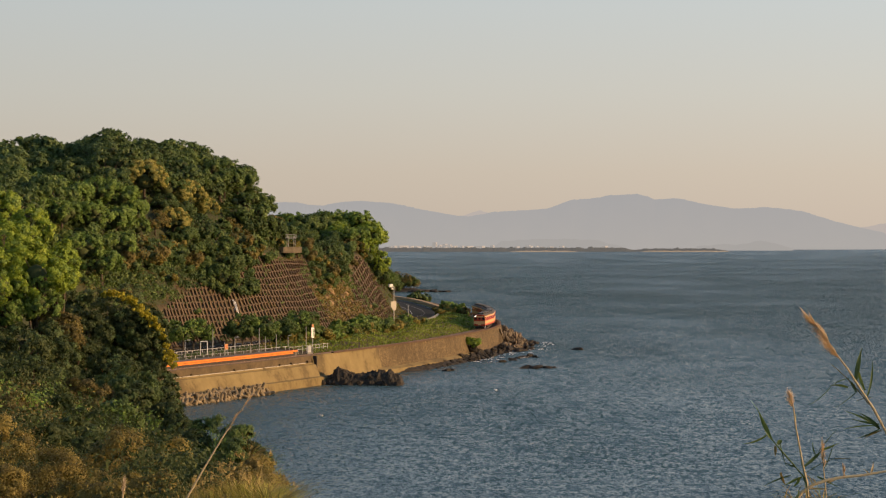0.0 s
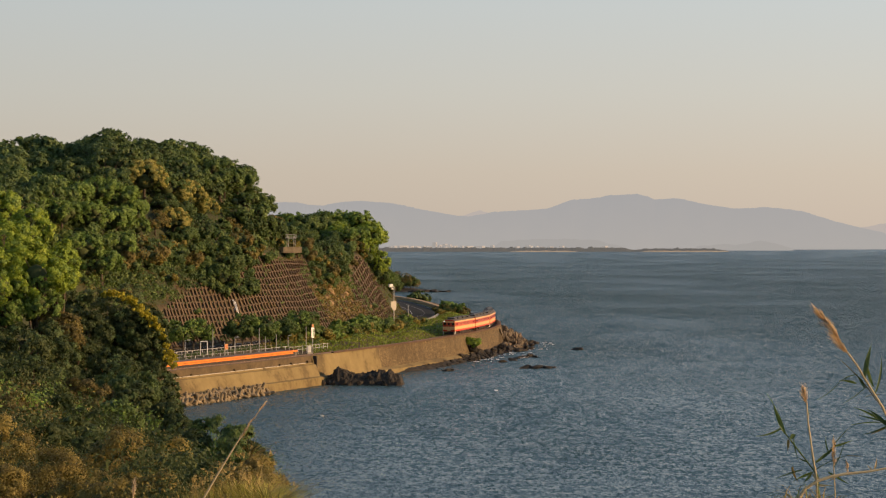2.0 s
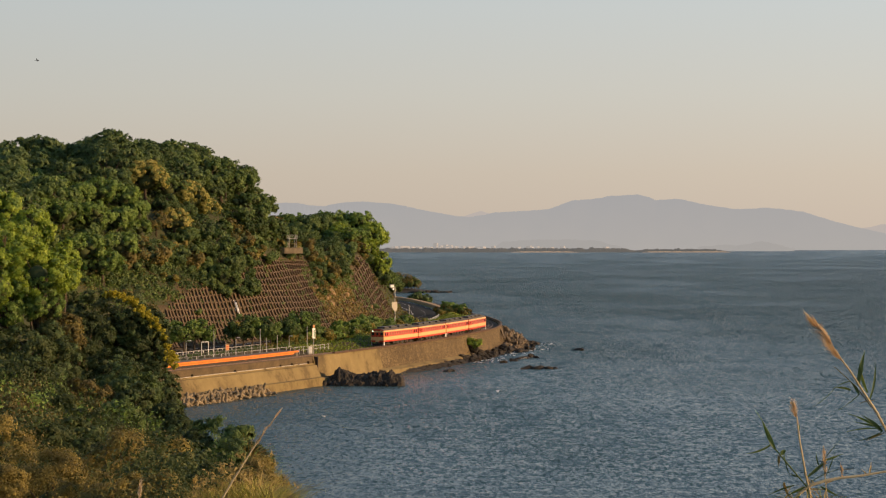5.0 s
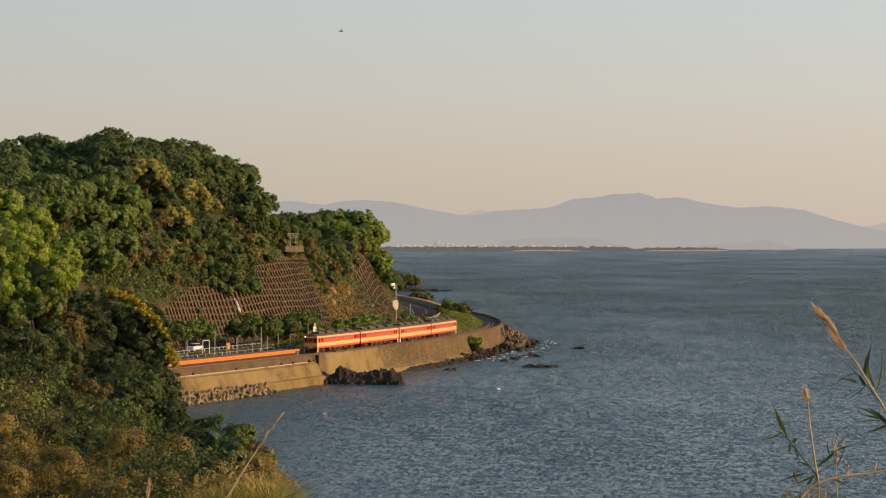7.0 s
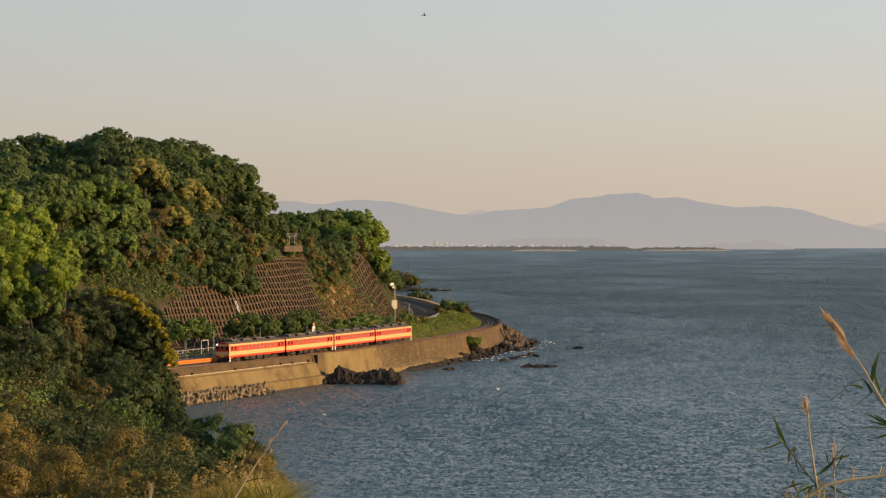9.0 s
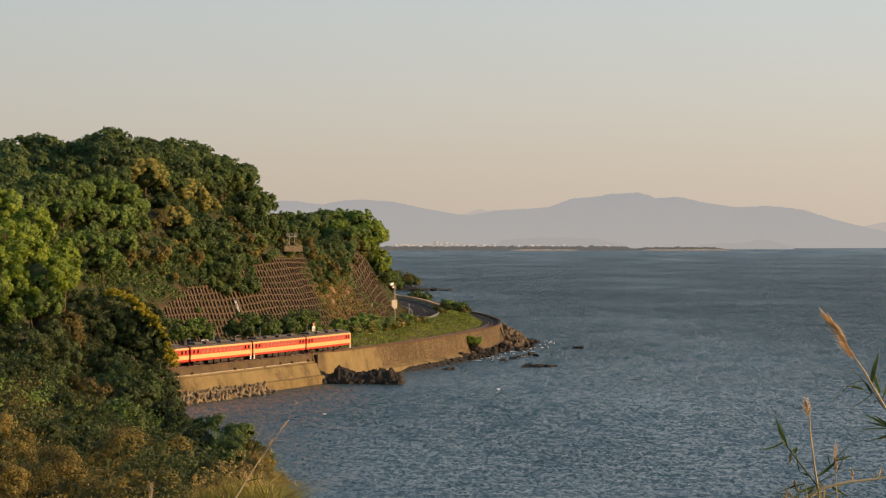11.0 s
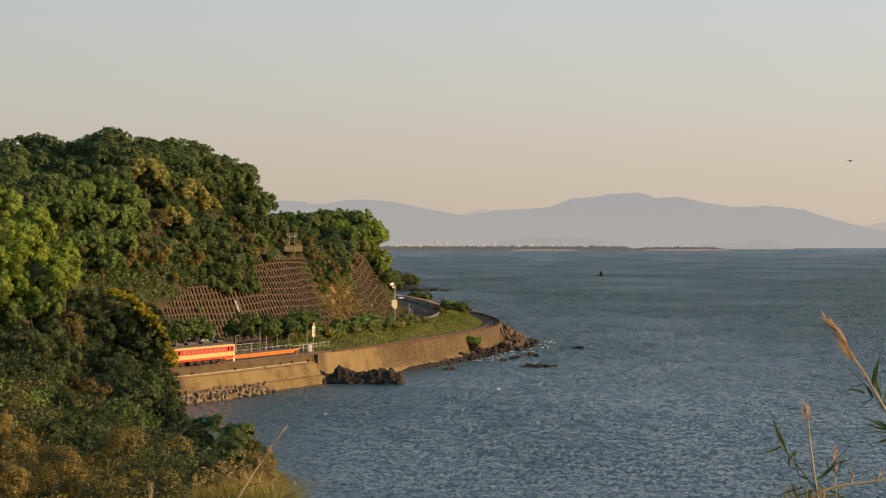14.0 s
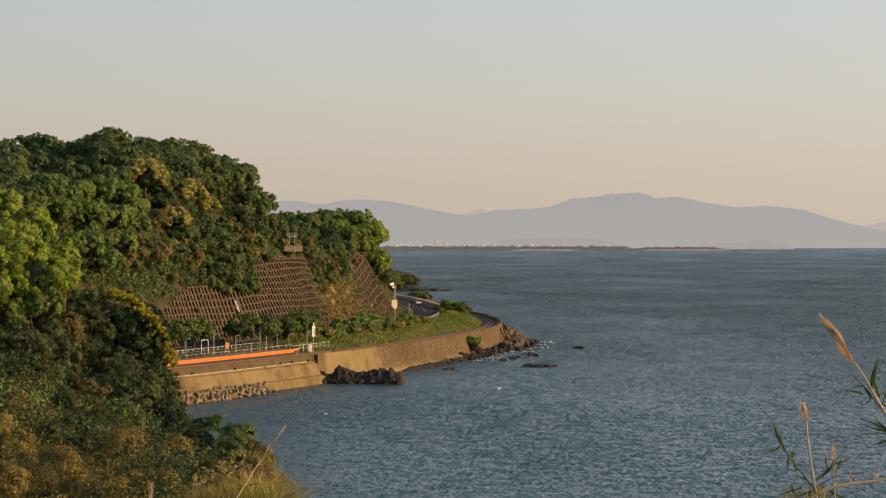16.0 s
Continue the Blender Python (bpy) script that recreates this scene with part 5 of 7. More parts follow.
def road_pose(s, off):
    def p(q):
        x, y, _ = along(q, float(road_edge(shore_y(q))) + off)
        return float(x), float(y)
    (xa, ya), (xb, yb) = p(s - 1.3), p(s + 1.3)
    return pose((xa + xb) / 2, (ya + yb) / 2, ROAD_Z + 0.01, 0, 0, math.degrees(math.atan2(yb - ya, xb - xa)))


# each car with its starting point on the road, and seconds against metres run from there
ROAD_CARS = [(road_car(road_pose(station(514), 2.7), WHITE, "white hatchback coming round the bend"), station(514), [0, 1.5, 6.5, 7, 16], [-9.5, 13, 132, 142, 320]),
             (road_car(road_pose(station(690), 2.7), WHITE, "white compact car on the far bend"), station(690), [0, 13.8, 16], [-427, -45, 16])]


def drain_chute():
    """A pale concrete gutter running down the cutting."""
    x, y = slope_spot(-104.5, 12.0)
    z = ground_z(x, y)
    t = thing("drain_chute", pose(x, y, z), "pale concrete drain chute on the cut slope", "drain")
    bm = bmesh.new()
    for dx in (-0.28, 0.28):
        add_tube(bm, [(dx + 0.5, -1.2, -1.1), (dx + 0.1, -0.5, 0.3), (dx - 0.5, 0.5, 1.7), (dx - 1.1, 0.9, 2.2)], 0.17, 6)
    add_tube(bm, [(0.5, -1.15, -1.2), (0.1, -0.45, 0.2), (-0.5, 0.55, 1.6), (-1.1, 0.95, 2.1)], 0.3, 6)
    part("gutter", bm, WHITE, t)


drain_chute()


# ---- shore: armour blocks, rocks, shingle ----
def tetrapod_mesh():
    bm = bmesh.new()
    dirs = [Vector((0, 0, 1)), Vector((0.943, 0, -0.333)), Vector((-0.471, 0.816, -0.333)), Vector((-0.471, -0.816, -0.333))]
    for d in dirs:
        add_tube(bm, [d * 0.02, d * 0.35, d * 1.05, d * 1.15], [0.36, 0.33, 0.23, 0.17], 9)
    me = bpy.data.meshes.new("tetrapod")
    bm.to_mesh(me)
    bm.free()
    me.materials.append(TETRA)
    return me


def build_tetrapods():
    rng = np.random.default_rng(5)
    me = tetrapod_mesh()
    for i in range(27):
        for row in range(2):
            y = 334 + i * 1.0 + rng.random() * 0.5
            x, yy, _ = along(station(y), -3.4 - row * 1.5 + rng.normal() * 0.2)
            o = new("tetrapod", me)
            z = (1.05 if row == 0 else 0.35) + rng.normal() * 0.12
            o.matrix_world = pose(float(x), float(yy), z, rng.random() * 360, rng.random() * 60, rng.random() * 360) @ Matrix.Diagonal((1.0, 1.0, 1.0, 1))
            tagged(o, "weathered concrete tetrapod heaped against the sea wall", "tetrapod", "tetrapods below the wall")


def rock_mesh(seed, sub=3):
    """A split, angular boulder."""
    rng = np.random.default_rng(seed)
    bm = bmesh.new()
    bmesh.ops.create_icosphere(bm, subdivisions=sub, radius=1.0)
    cuts = [(Vector(unit(1, rng)[0]), 0.42 + 0.35 * rng.random()) for _ in range(11)]
    for v in bm.verts:
        p = v.co.copy()
        for nrm, h in cuts:
            k = p.dot(nrm)
            if k > h:
                p -= nrm * (k - h) * 0.97
        p += p.normalized() * 0.2 * noise.fractal(p * 3.0 + Vector((seed, 0, 0)), 0.9, 2.2, 4)
        v.co = p * 1.25
    me = bpy.data.meshes.new("rock")
    bm.to_mesh(me)
    bm.free()
    me.materials.append(ROCK)
    return me


ROCKS = [rock_mesh(90 + i) for i in range(6)]
LUMPS = [rock_mesh(70 + i, 2) for i in range(6)]
TAN_ROCKS = [m.copy() for m in ROCKS]
for m in TAN_ROCKS:
    m.materials[0] = TAN_ROCK


def rock(x, y, z, sx, sy, sz, i, label="dark jagged shore rock", group="rocks along the shore", tan=False):
    o = new("rock", (TAN_ROCKS if tan else ROCKS)[i % 6])
    o.matrix_world = pose(x, y, z, 13 * i % 40 - 20, 29 * i % 40 - 20, 77 * i % 360) @ Matrix.Diagonal((sx, sy, sz, 1))
    tagged(o, label, "rock", group)


def build_outcrop():
    """Dark reef below the smooth wall: a ragged, split hump of lava with loose lumps round it."""
    rng = np.random.default_rng(12)
    us, vs = np.linspace(-0.04, 1.04, 120), np.linspace(-1, 1, 44)
    verts = []
    for v in vs:
        for u in us:
            x, y = -26.2 + 18.2 * u, 386.2 - 2.6 * u + 3.3 * v
            h = float(np.interp(u, [-0.04, 0.03, 0.12, 0.24, 0.32, 0.4, 0.5, 0.62, 0.75, 0.9, 1.0, 1.04], [-1, 0.5, 1.0, 1.8, 3.5, 3.0, 2.3, 2.4, 2.8, 2.7, 2.0, -1]))
            ragged = abs(noise.fractal((x * 0.55, y * 0.55, 2), 0.8, 2.1, 4)) * 1.7 + 0.6 * abs(noise.noise((x * 1.5, y * 1.5, 7))) + 0.3 * noise.noise((x * 3.1, y * 3.1, 9))
            z = (h + 1.0) * max(0.0, 1 - v * v) ** 0.65 * (0.86 + 0.14 * ragged) - 1.0
            verts.append((x + 0.35 * noise.noise((x, y, z)), y + 0.3 * noise.noise((y, z, x)), z))
    n = len(us)
    faces = [(j * n + i, j * n + i + 1, j * n + n + i + 1, j * n + n + i) for j in range(len(vs) - 1) for i in range(n - 1)]
    tagged(new("rock_reef", mesh_from("reef", verts, faces, ROCK)), "dark jagged reef standing out of the water", "rock", "rocks along the shore")
    for i in range(26):
        u = rng.random()
        r = 0.4 + 0.5 * rng.random()
        o = new("rock", LUMPS[i % 6])
        o.matrix_world = pose(-26.6 + 19 * u, 383.6 - 2.6 * u - 0.6 * rng.random(), 0.1 + 0.3 * rng.random(), rng.random() * 50, rng.random() * 50, rng.random() * 360) @ Matrix.Diagonal((r, r, r * 0.8, 1))
        tagged(o, "loose dark lump at the foot of the reef", "rock", "rocks along the shore")


def build_rocks():
    rng = np.random.default_rng(21)
    n = 0
    for y0, y1, count, d0, d1, big in ((462, 508, 85, -1.6, -5.5, 0.75), (500, 548, 85, -1.5, -9.5, 0.9), (428, 470, 60, -2.0, -5.5, 0.42)):
        for _ in range(count):
            f = rng.random()
            y, d = y0 + (y1 - y0) * rng.random(), d0 + (d1 - d0) * f
            x, yy, _ = along(station(y), d)
            r = big * (0.45 + 0.8 * rng.random() ** 1.6)
            z = (1.9 * big * (1 - f) - 0.15) * (0.5 + 0.6 * rng.random())
            rock(float(x), float(yy), z, r, r * (0.7 + 0.4 * rng.random()), r * (0.6 + 0.4 * rng.random()), n, "tan angular slab piled at the wall" if y > 506 and f < 0.6 else "dark jagged shore rock", tan=y > 506 and f < 0.6)
            n += 1
    for _ in range(70):
        f = rng.random()
        y, d = rng.uniform(512, 556), -1.0 - 6.0 * f
        x, yy, _ = along(station(y), d)
        o = new("rock", TAN_ROCKS[n % 6])
        o.matrix_world = pose(float(x), float(yy), 3.5 * (1 - f) ** 0.8 - 0.2 + 0.5 * rng.random(), rng.normal() * 22, rng.normal() * 22, rng.random() * 360) @ Matrix.Diagonal((0.35 + 0.35 * rng.random(), 0.3 + 0.25 * rng.random(), 0.7 + 0.7 * rng.random(), 1))
        tagged(o, "tan angular slab piled against the sea wall", "rock", "rocks along the shore")
        n += 1
    for b, dist, r in ((41.5, 433, 0.9), (44, 434, 1.1), (47, 432, 0.8), (49.5, 434, 1.0), (53, 433, 0.8), (56, 434, 0.6), (67.5, 508, 1.0), (2.5, 424, 0.9), (4.5, 425, 0.6), (38, 470, 0.9), (44, 478, 1.0), (41, 473, 0.8), (47, 474, 0.7), (36, 462, 0.8), (30, 455, 0.7)):
        x, y = polar(b, dist)
        rock(x, y, 0.05, r * 1.5, r, r * 0.55, n, "low black rock awash in the bay")
        n += 1
    # shingle and broken rock at the foot of the masonry
    verts, faces = [], []
    ss, ds = np.arange(station(414), station(552), 0.7), np.linspace(-0.9, -7.0, 14)
    for q in ss:
        ends = min(1.0, (q - ss[0]) / 12, (ss[-1] - q) / 14)
        for d in ds:
            x, y, _ = along(q, d)
            z = lerp(-d, [0.9, 2.5, 5.0, 7.0], [1.0, 0.55, -0.1, -1.0]) - 1.4 * (1 - ends)
            z += 0.38 * noise.noise((float(x) * 0.9, float(y) * 0.9, 0)) + 0.28 * noise.noise((float(x) * 2.6, float(y) * 2.6, 4))
            verts.append((float(x), float(y), float(z)))
    n = len(ds)
    faces = [(i * n + j, i * n + j + 1, i * n + n + j + 1, i * n + n + j) for i in range(len(ss) - 1) for j in range(n - 1)]
    tagged(new("ground", mesh_from("shingle", verts, faces, ROCK)), "dark broken rock and shingle below the sea wall", "shingle", kind="structure")


build_tetrapods()
build_outcrop()
build_rocks()

# a bush rooted on a ledge of the wall
WALL_BUSH = tree_meshes(55, 2.1, 3.0, 60, 0.36, 2000, 0.24, LEAF_BRIGHT)
x, y, _ = along(station(474), -1.3)
tree(pose(float(x), float(y), 1.9) @ Matrix.Diagonal((1.15, 1.0, 1.0, 1)), WALL_BUSH, "bright green bush rooted in the sea wall", "", "bush", "bush")
for dx in (-0.9, -0.2, 0.6):
    r = new("root_stone", ROCKS[int(dx * 3) % 6])
    r.matrix_world = pose(float(x) + dx, float(y) - 0.6, 2.2) @ Matrix.Diagonal((0.8, 0.6, 0.9, 1))
    tagged(r, "pale lump of rock under the wall bush", "rock", "rocks under the bush")


# ---- far point beyond the bend ----
def build_far_point():
    rng = np.random.default_rng(31)
    verts, faces = [], []
    us, vs = np.linspace(-1, 1, 30), np.linspace(-1, 1, 16)
    for v in vs:
        for u in us:
            h = 3.0 * max(0, 1 - u * u * 1.0) ** 0.6 * max(0, 1 - v * v) ** 0.6
            verts.append((-34 + 30 * u, 1120 + 22 * v, h + 0.6 * noise.noise((u * 4, v * 4, 2)) - 0.8))
    n = len(us)
    faces = [(j * n + i, j * n + i + 1, j * n + n + i + 1, j * n + n + i) for j in range(len(vs) - 1) for i in range(n - 1)]
    tagged(new("ground", mesh_from("far_point", verts, faces, ROCK, smooth=True)), "low rocky point beyond the bend", "ground", kind="structure")
    for b, sc, k in ((-32, 1.1, 0), (-28, 1.15, 2), (-24.5, 1.0, 0), (-21, 0.9, 1), (-18, 0.8, 1), (-35, 1.0, 2), (-16, 0.9, 1), (-14.5, 0.75, 6), (-19.5, 1.05, 6), (-23, 1.15, 6)):
        x, y = polar(b, 1112)
        far_tree(k, x, y, 0.8, sc, rng.random() * 360)
    for i in range(16):
        x, y = polar(-16 + 18 * rng.random(), 1090 + 18 * rng.random())
        rock(x, y, 0.0, 2.0 + rng.random() * 2, 1.5, 0.9, i, "low dark rock off the point")


build_far_point()


def build_foam():
    """Broken white water round the rocks off the point."""
    rng = np.random.default_rng(44)
    verts, faces = [], []
    for _ in range(70):
        q = rng.uniform(station(455), station(545))
        x, y, h = along(q, -6.2 - 8 * rng.random() ** 2)
        a, b = 0.35 + 1.1 * rng.random(), 0.12 + 0.3 * rng.random()
        turn = float(h) + rng.normal() * 0.5
        base, n = len(verts), 9
        for k in range(n):
            t = k / n * math.tau
            r = 0.7 + 0.5 * rng.random()
            dx, dy = a * math.cos(t) * r, b * math.sin(t) * r
            verts.append((float(x) + dx * math.cos(turn) - dy * math.sin(turn), float(y) + dx * math.sin(turn) + dy * math.cos(turn), 0.1 + 0.03 * rng.random()))
        verts.append((float(x), float(y), 0.17))
        faces += [(base + k, base + (k + 1) % n, base + n) for k in range(n)]
    tagged(new("foam", mesh_from("foam", verts, faces, WHITE)), "thin white foam round the rocks", "foam", kind="stuff")


build_foam()


# ---- far shore: flats, sand, town ----
def build_far_shore():
    def flat(name, b0, b1, dist, deep, high, mat, label, seed):
        verts, faces = [], []
        us = np.linspace(b0, b1, 420)
        for j, f in enumerate((0, 0.15, 0.5, 1)):
            for u in us:
                edge = min(1, (u - b0) / 6 + 0.1, (b1 - u) / 10 + 0.05)
                z = sea_level(dist) - 0.4 + (0, 0.6, 1, 0.9)[j] * high * edge * (0.8 + 0.3 * noise.noise((u * 0.3, seed, f * 2)) + 0.22 * noise.noise((u * 1.9, seed + 2, f * 5)) + 0.08 * noise.noise((u * 5.0, seed + 4, f * 9)))
                verts.append((u / 1000 * (dist + deep * f), dist + deep * f, z))
        n = len(us)
        for j in range(3):
            for i in range(n - 1):
                faces.append((j * n + i, j * n + i + 1, j * n + n + i + 1, j * n + n + i))
        tagged(new("backdrop", mesh_from(name, verts, faces, mat)), label, "far shore", kind="structure")

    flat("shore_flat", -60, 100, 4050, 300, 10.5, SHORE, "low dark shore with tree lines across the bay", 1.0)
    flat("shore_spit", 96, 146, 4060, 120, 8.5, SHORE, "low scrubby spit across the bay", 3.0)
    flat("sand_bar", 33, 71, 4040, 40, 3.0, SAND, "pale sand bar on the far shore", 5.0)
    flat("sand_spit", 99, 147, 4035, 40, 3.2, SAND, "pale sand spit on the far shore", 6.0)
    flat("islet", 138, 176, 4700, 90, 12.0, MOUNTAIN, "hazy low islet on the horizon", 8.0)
    rng = np.random.default_rng(17)
    base = sea_level(4200.0) + 7
    spec = [(-4, 26, 6), (-1.5, 13, 8), (1.0, 18, 8), (3.5, 15, 6), (6, 9, 12), (-20, 10, 30), (-24, 9, 14), (-10, 8, 12), (25, 11, 6), (43, 11, 7), (10, 9, 8), (14, 8, 10), (-15, 7, 16), (18, 7, 14), (60, 9, 8)]
    for _ in range(46):
        b = rng.choice([rng.uniform(-26, 20), rng.uniform(20, 90)], p=[0.8, 0.2])
        spec.append((float(b), float(rng.uniform(3, 8)), float(rng.uniform(6, 18))))
    for b, h, w in spec:
        x, y = polar(b, 4240 + rng.uniform(-40, 90))
        t = thing("far_building", pose(x, y, base, 0, 0, float(rng.uniform(25, 60))), "pale distant town building across the bay", "building", "buildings of the far town")
        h *= 0.42
        w *= 0.75
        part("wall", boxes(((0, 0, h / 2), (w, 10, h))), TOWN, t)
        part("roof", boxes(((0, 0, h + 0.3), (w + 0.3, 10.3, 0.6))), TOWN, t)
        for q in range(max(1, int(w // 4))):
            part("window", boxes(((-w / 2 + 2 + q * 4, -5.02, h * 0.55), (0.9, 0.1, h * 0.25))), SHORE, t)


build_far_shore()


# ---- birds ----
def bird(name, label, span, mat, wing_mat):
    t = thing(name, pose(0, -30, 20), label, "bird", "birds over the bay")
    bm = bmesh.new()
    add_tube(bm, [(-0.32 * span, 0, 0.0), (-0.2 * span, 0, 0.01), (0, 0, 0), (0.2 * span, 0, 0), (0.42 * span, 0, 0)], [0.01 * span, 0.07 * span, 0.085 * span, 0.05 * span, 0.012 * span], 8)
    part("body", bm, mat, t)
    wings = []
    for side in (-1, 1):
        bm = bmesh.new()
        pts = [(-0.12, 0), (-0.08, 0.25), (0.03, 0.5), (0.1, 0.5), (0.1, 0.25), (0.12, 0)]
        top = [bm.verts.new((a * span, side * c * span, 0.012 * span)) for a, c in pts]
        bot = [bm.verts.new((a * span, side * c * span, -0.004 * span)) for a, c in pts]
        bm.faces.new(top)
        bm.faces.new(bot[::-1])
        for i in range(6):
            j = (i + 1) % 6
            bm.faces.new((top[j], top[i], bot[i], bot[j]))
        bmesh.ops.recalc_face_normals(bm, faces=bm.faces)
        wings.append((part("wing", bm, wing_mat, t), side))
    part("tail", boxes(((0.47 * span, 0, 0), (0.16 * span, 0.14 * span, 0.01 * span))), wing_mat, t)
    return t, wings


DARK_FEATHER = paint("dark_feather", (0.035, 0.03, 0.028), 0.6)
# paths: seconds, bearing (thousandths), angle above eye level (thousandths), distance
BIRD_PATHS = [
    (0.36, "small dark swallow in flight", [(0.0, 340, 95, 110), (1.2, 60.3, 116.7, 108), (1.5, 27.7, 119.6, 107), (2.2, -45, 128, 106), (6.0, -330, 170, 105), (16.0, -700, 230, 104)]),
    (0.38, "small dark swallow in flight", [(0.0, -420, 60, 125), (5.0, -205, 92, 122), (6.3, -99.4, 104, 120), (6.7, -69.7, 101, 119), (7.0, -52, 106, 118), (7.3, -40.3, 115.3, 118), (8.0, -23, 116, 118), (8.3, -15.7, 104.7, 118), (8.7, -9.7, 104.7, 118), (9.0, -9.7, 114, 118), (9.5, -8, 128, 118), (12.0, 10, 190, 118), (16.0, 50, 230, 118)]),
    (0.36, "small dark swallow in flight", [(0.0, -900, 190, 112), (8.0, -420, 160, 112), (11.5, -9.7, 115.3, 110), (11.8, 10.6, 101, 110), (12.0, 28.3, 95.6, 110), (12.3, 56, 90.7, 110), (12.6, 84, 87.9, 110), (13.0, 119.7, 82.7, 110), (13.4, 156.9, 71.9, 110), (13.8, 190.9, 54.7, 110), (14.0, 205.4, 40.7, 110), (14.4, 236, 20, 110), (16.0, 360, -20, 110)]),
    (0.58, "dark swallow diving towards the water", [(0.0, -800, 90, 105), (10.0, -330, 30, 103), (12.0, -125, 20, 101), (12.6, -65.4, 17.9, 100), (12.8, -55.4, 26.4, 100), (13.0, -40.6, 26.4, 100), (13.2, -21.7, 21.6, 100), (13.4, 0.9, 14.7, 100), (13.6, 26.3, 8.7, 100), (13.8, 52.6, -0.7, 100), (14.0, 79.4, -17.3, 100), (14.2, 107.4, -35.6, 100), (14.4, 130.9, -49.9, 100), (14.8, 175, -55, 100), (16.0, 320, -50, 100)])]
BIRDS = [bird("swallow", label, span, DARK_FEATHER, DARK_FEATHER) for span, label, _ in BIRD_PATHS]
GULLS = []
for b, dist in ((-61, 313), (26.9, 366.7)):
    t = thing("gull", pose(*polar(b, dist), 0.1) @ Matrix.Diagonal((1.05, 1.05, 1.05, 1)), "white gull resting on the water", "bird", "gulls on the water")
    part("body", tube([(-0.22, 0, 0.08), (-0.12, 0, 0.1), (0.05, 0, 0.1), (0.2, 0, 0.14), (0.26, 0, 0.15)], [0.03, 0.1, 0.12, 0.06, 0.02], 10), WHITE, t)
    part("head", tube([(-0.24, 0, 0.1), (-0.24, 0, 0.24), (-0.28, 0, 0.28)], [0.05, 0.06, 0.03], 8), WHITE, t)
    part("beak", tube([(-0.3, 0, 0.26), (-0.37, 0, 0.25)], [0.015, 0.005], 6), ORANGE, t)
    GULLS.append((t, b, dist))


# ---- the near hillside: trees, scrub, long grass, reeds ----
FRESH, BROAD = "fresh light-green camphor tree in new leaf", "green broad-leaved tree on the hillside"
VINED, DRY = "dark evergreen tree hung with vines", "brownish tree with dry leaves on the hillside"
BAY_BUSH = "leafy green bush above the bay"
SHADY, DRY_GOLD = "dark green shrub above the bay", "olive-gold shrub in dry leaf"
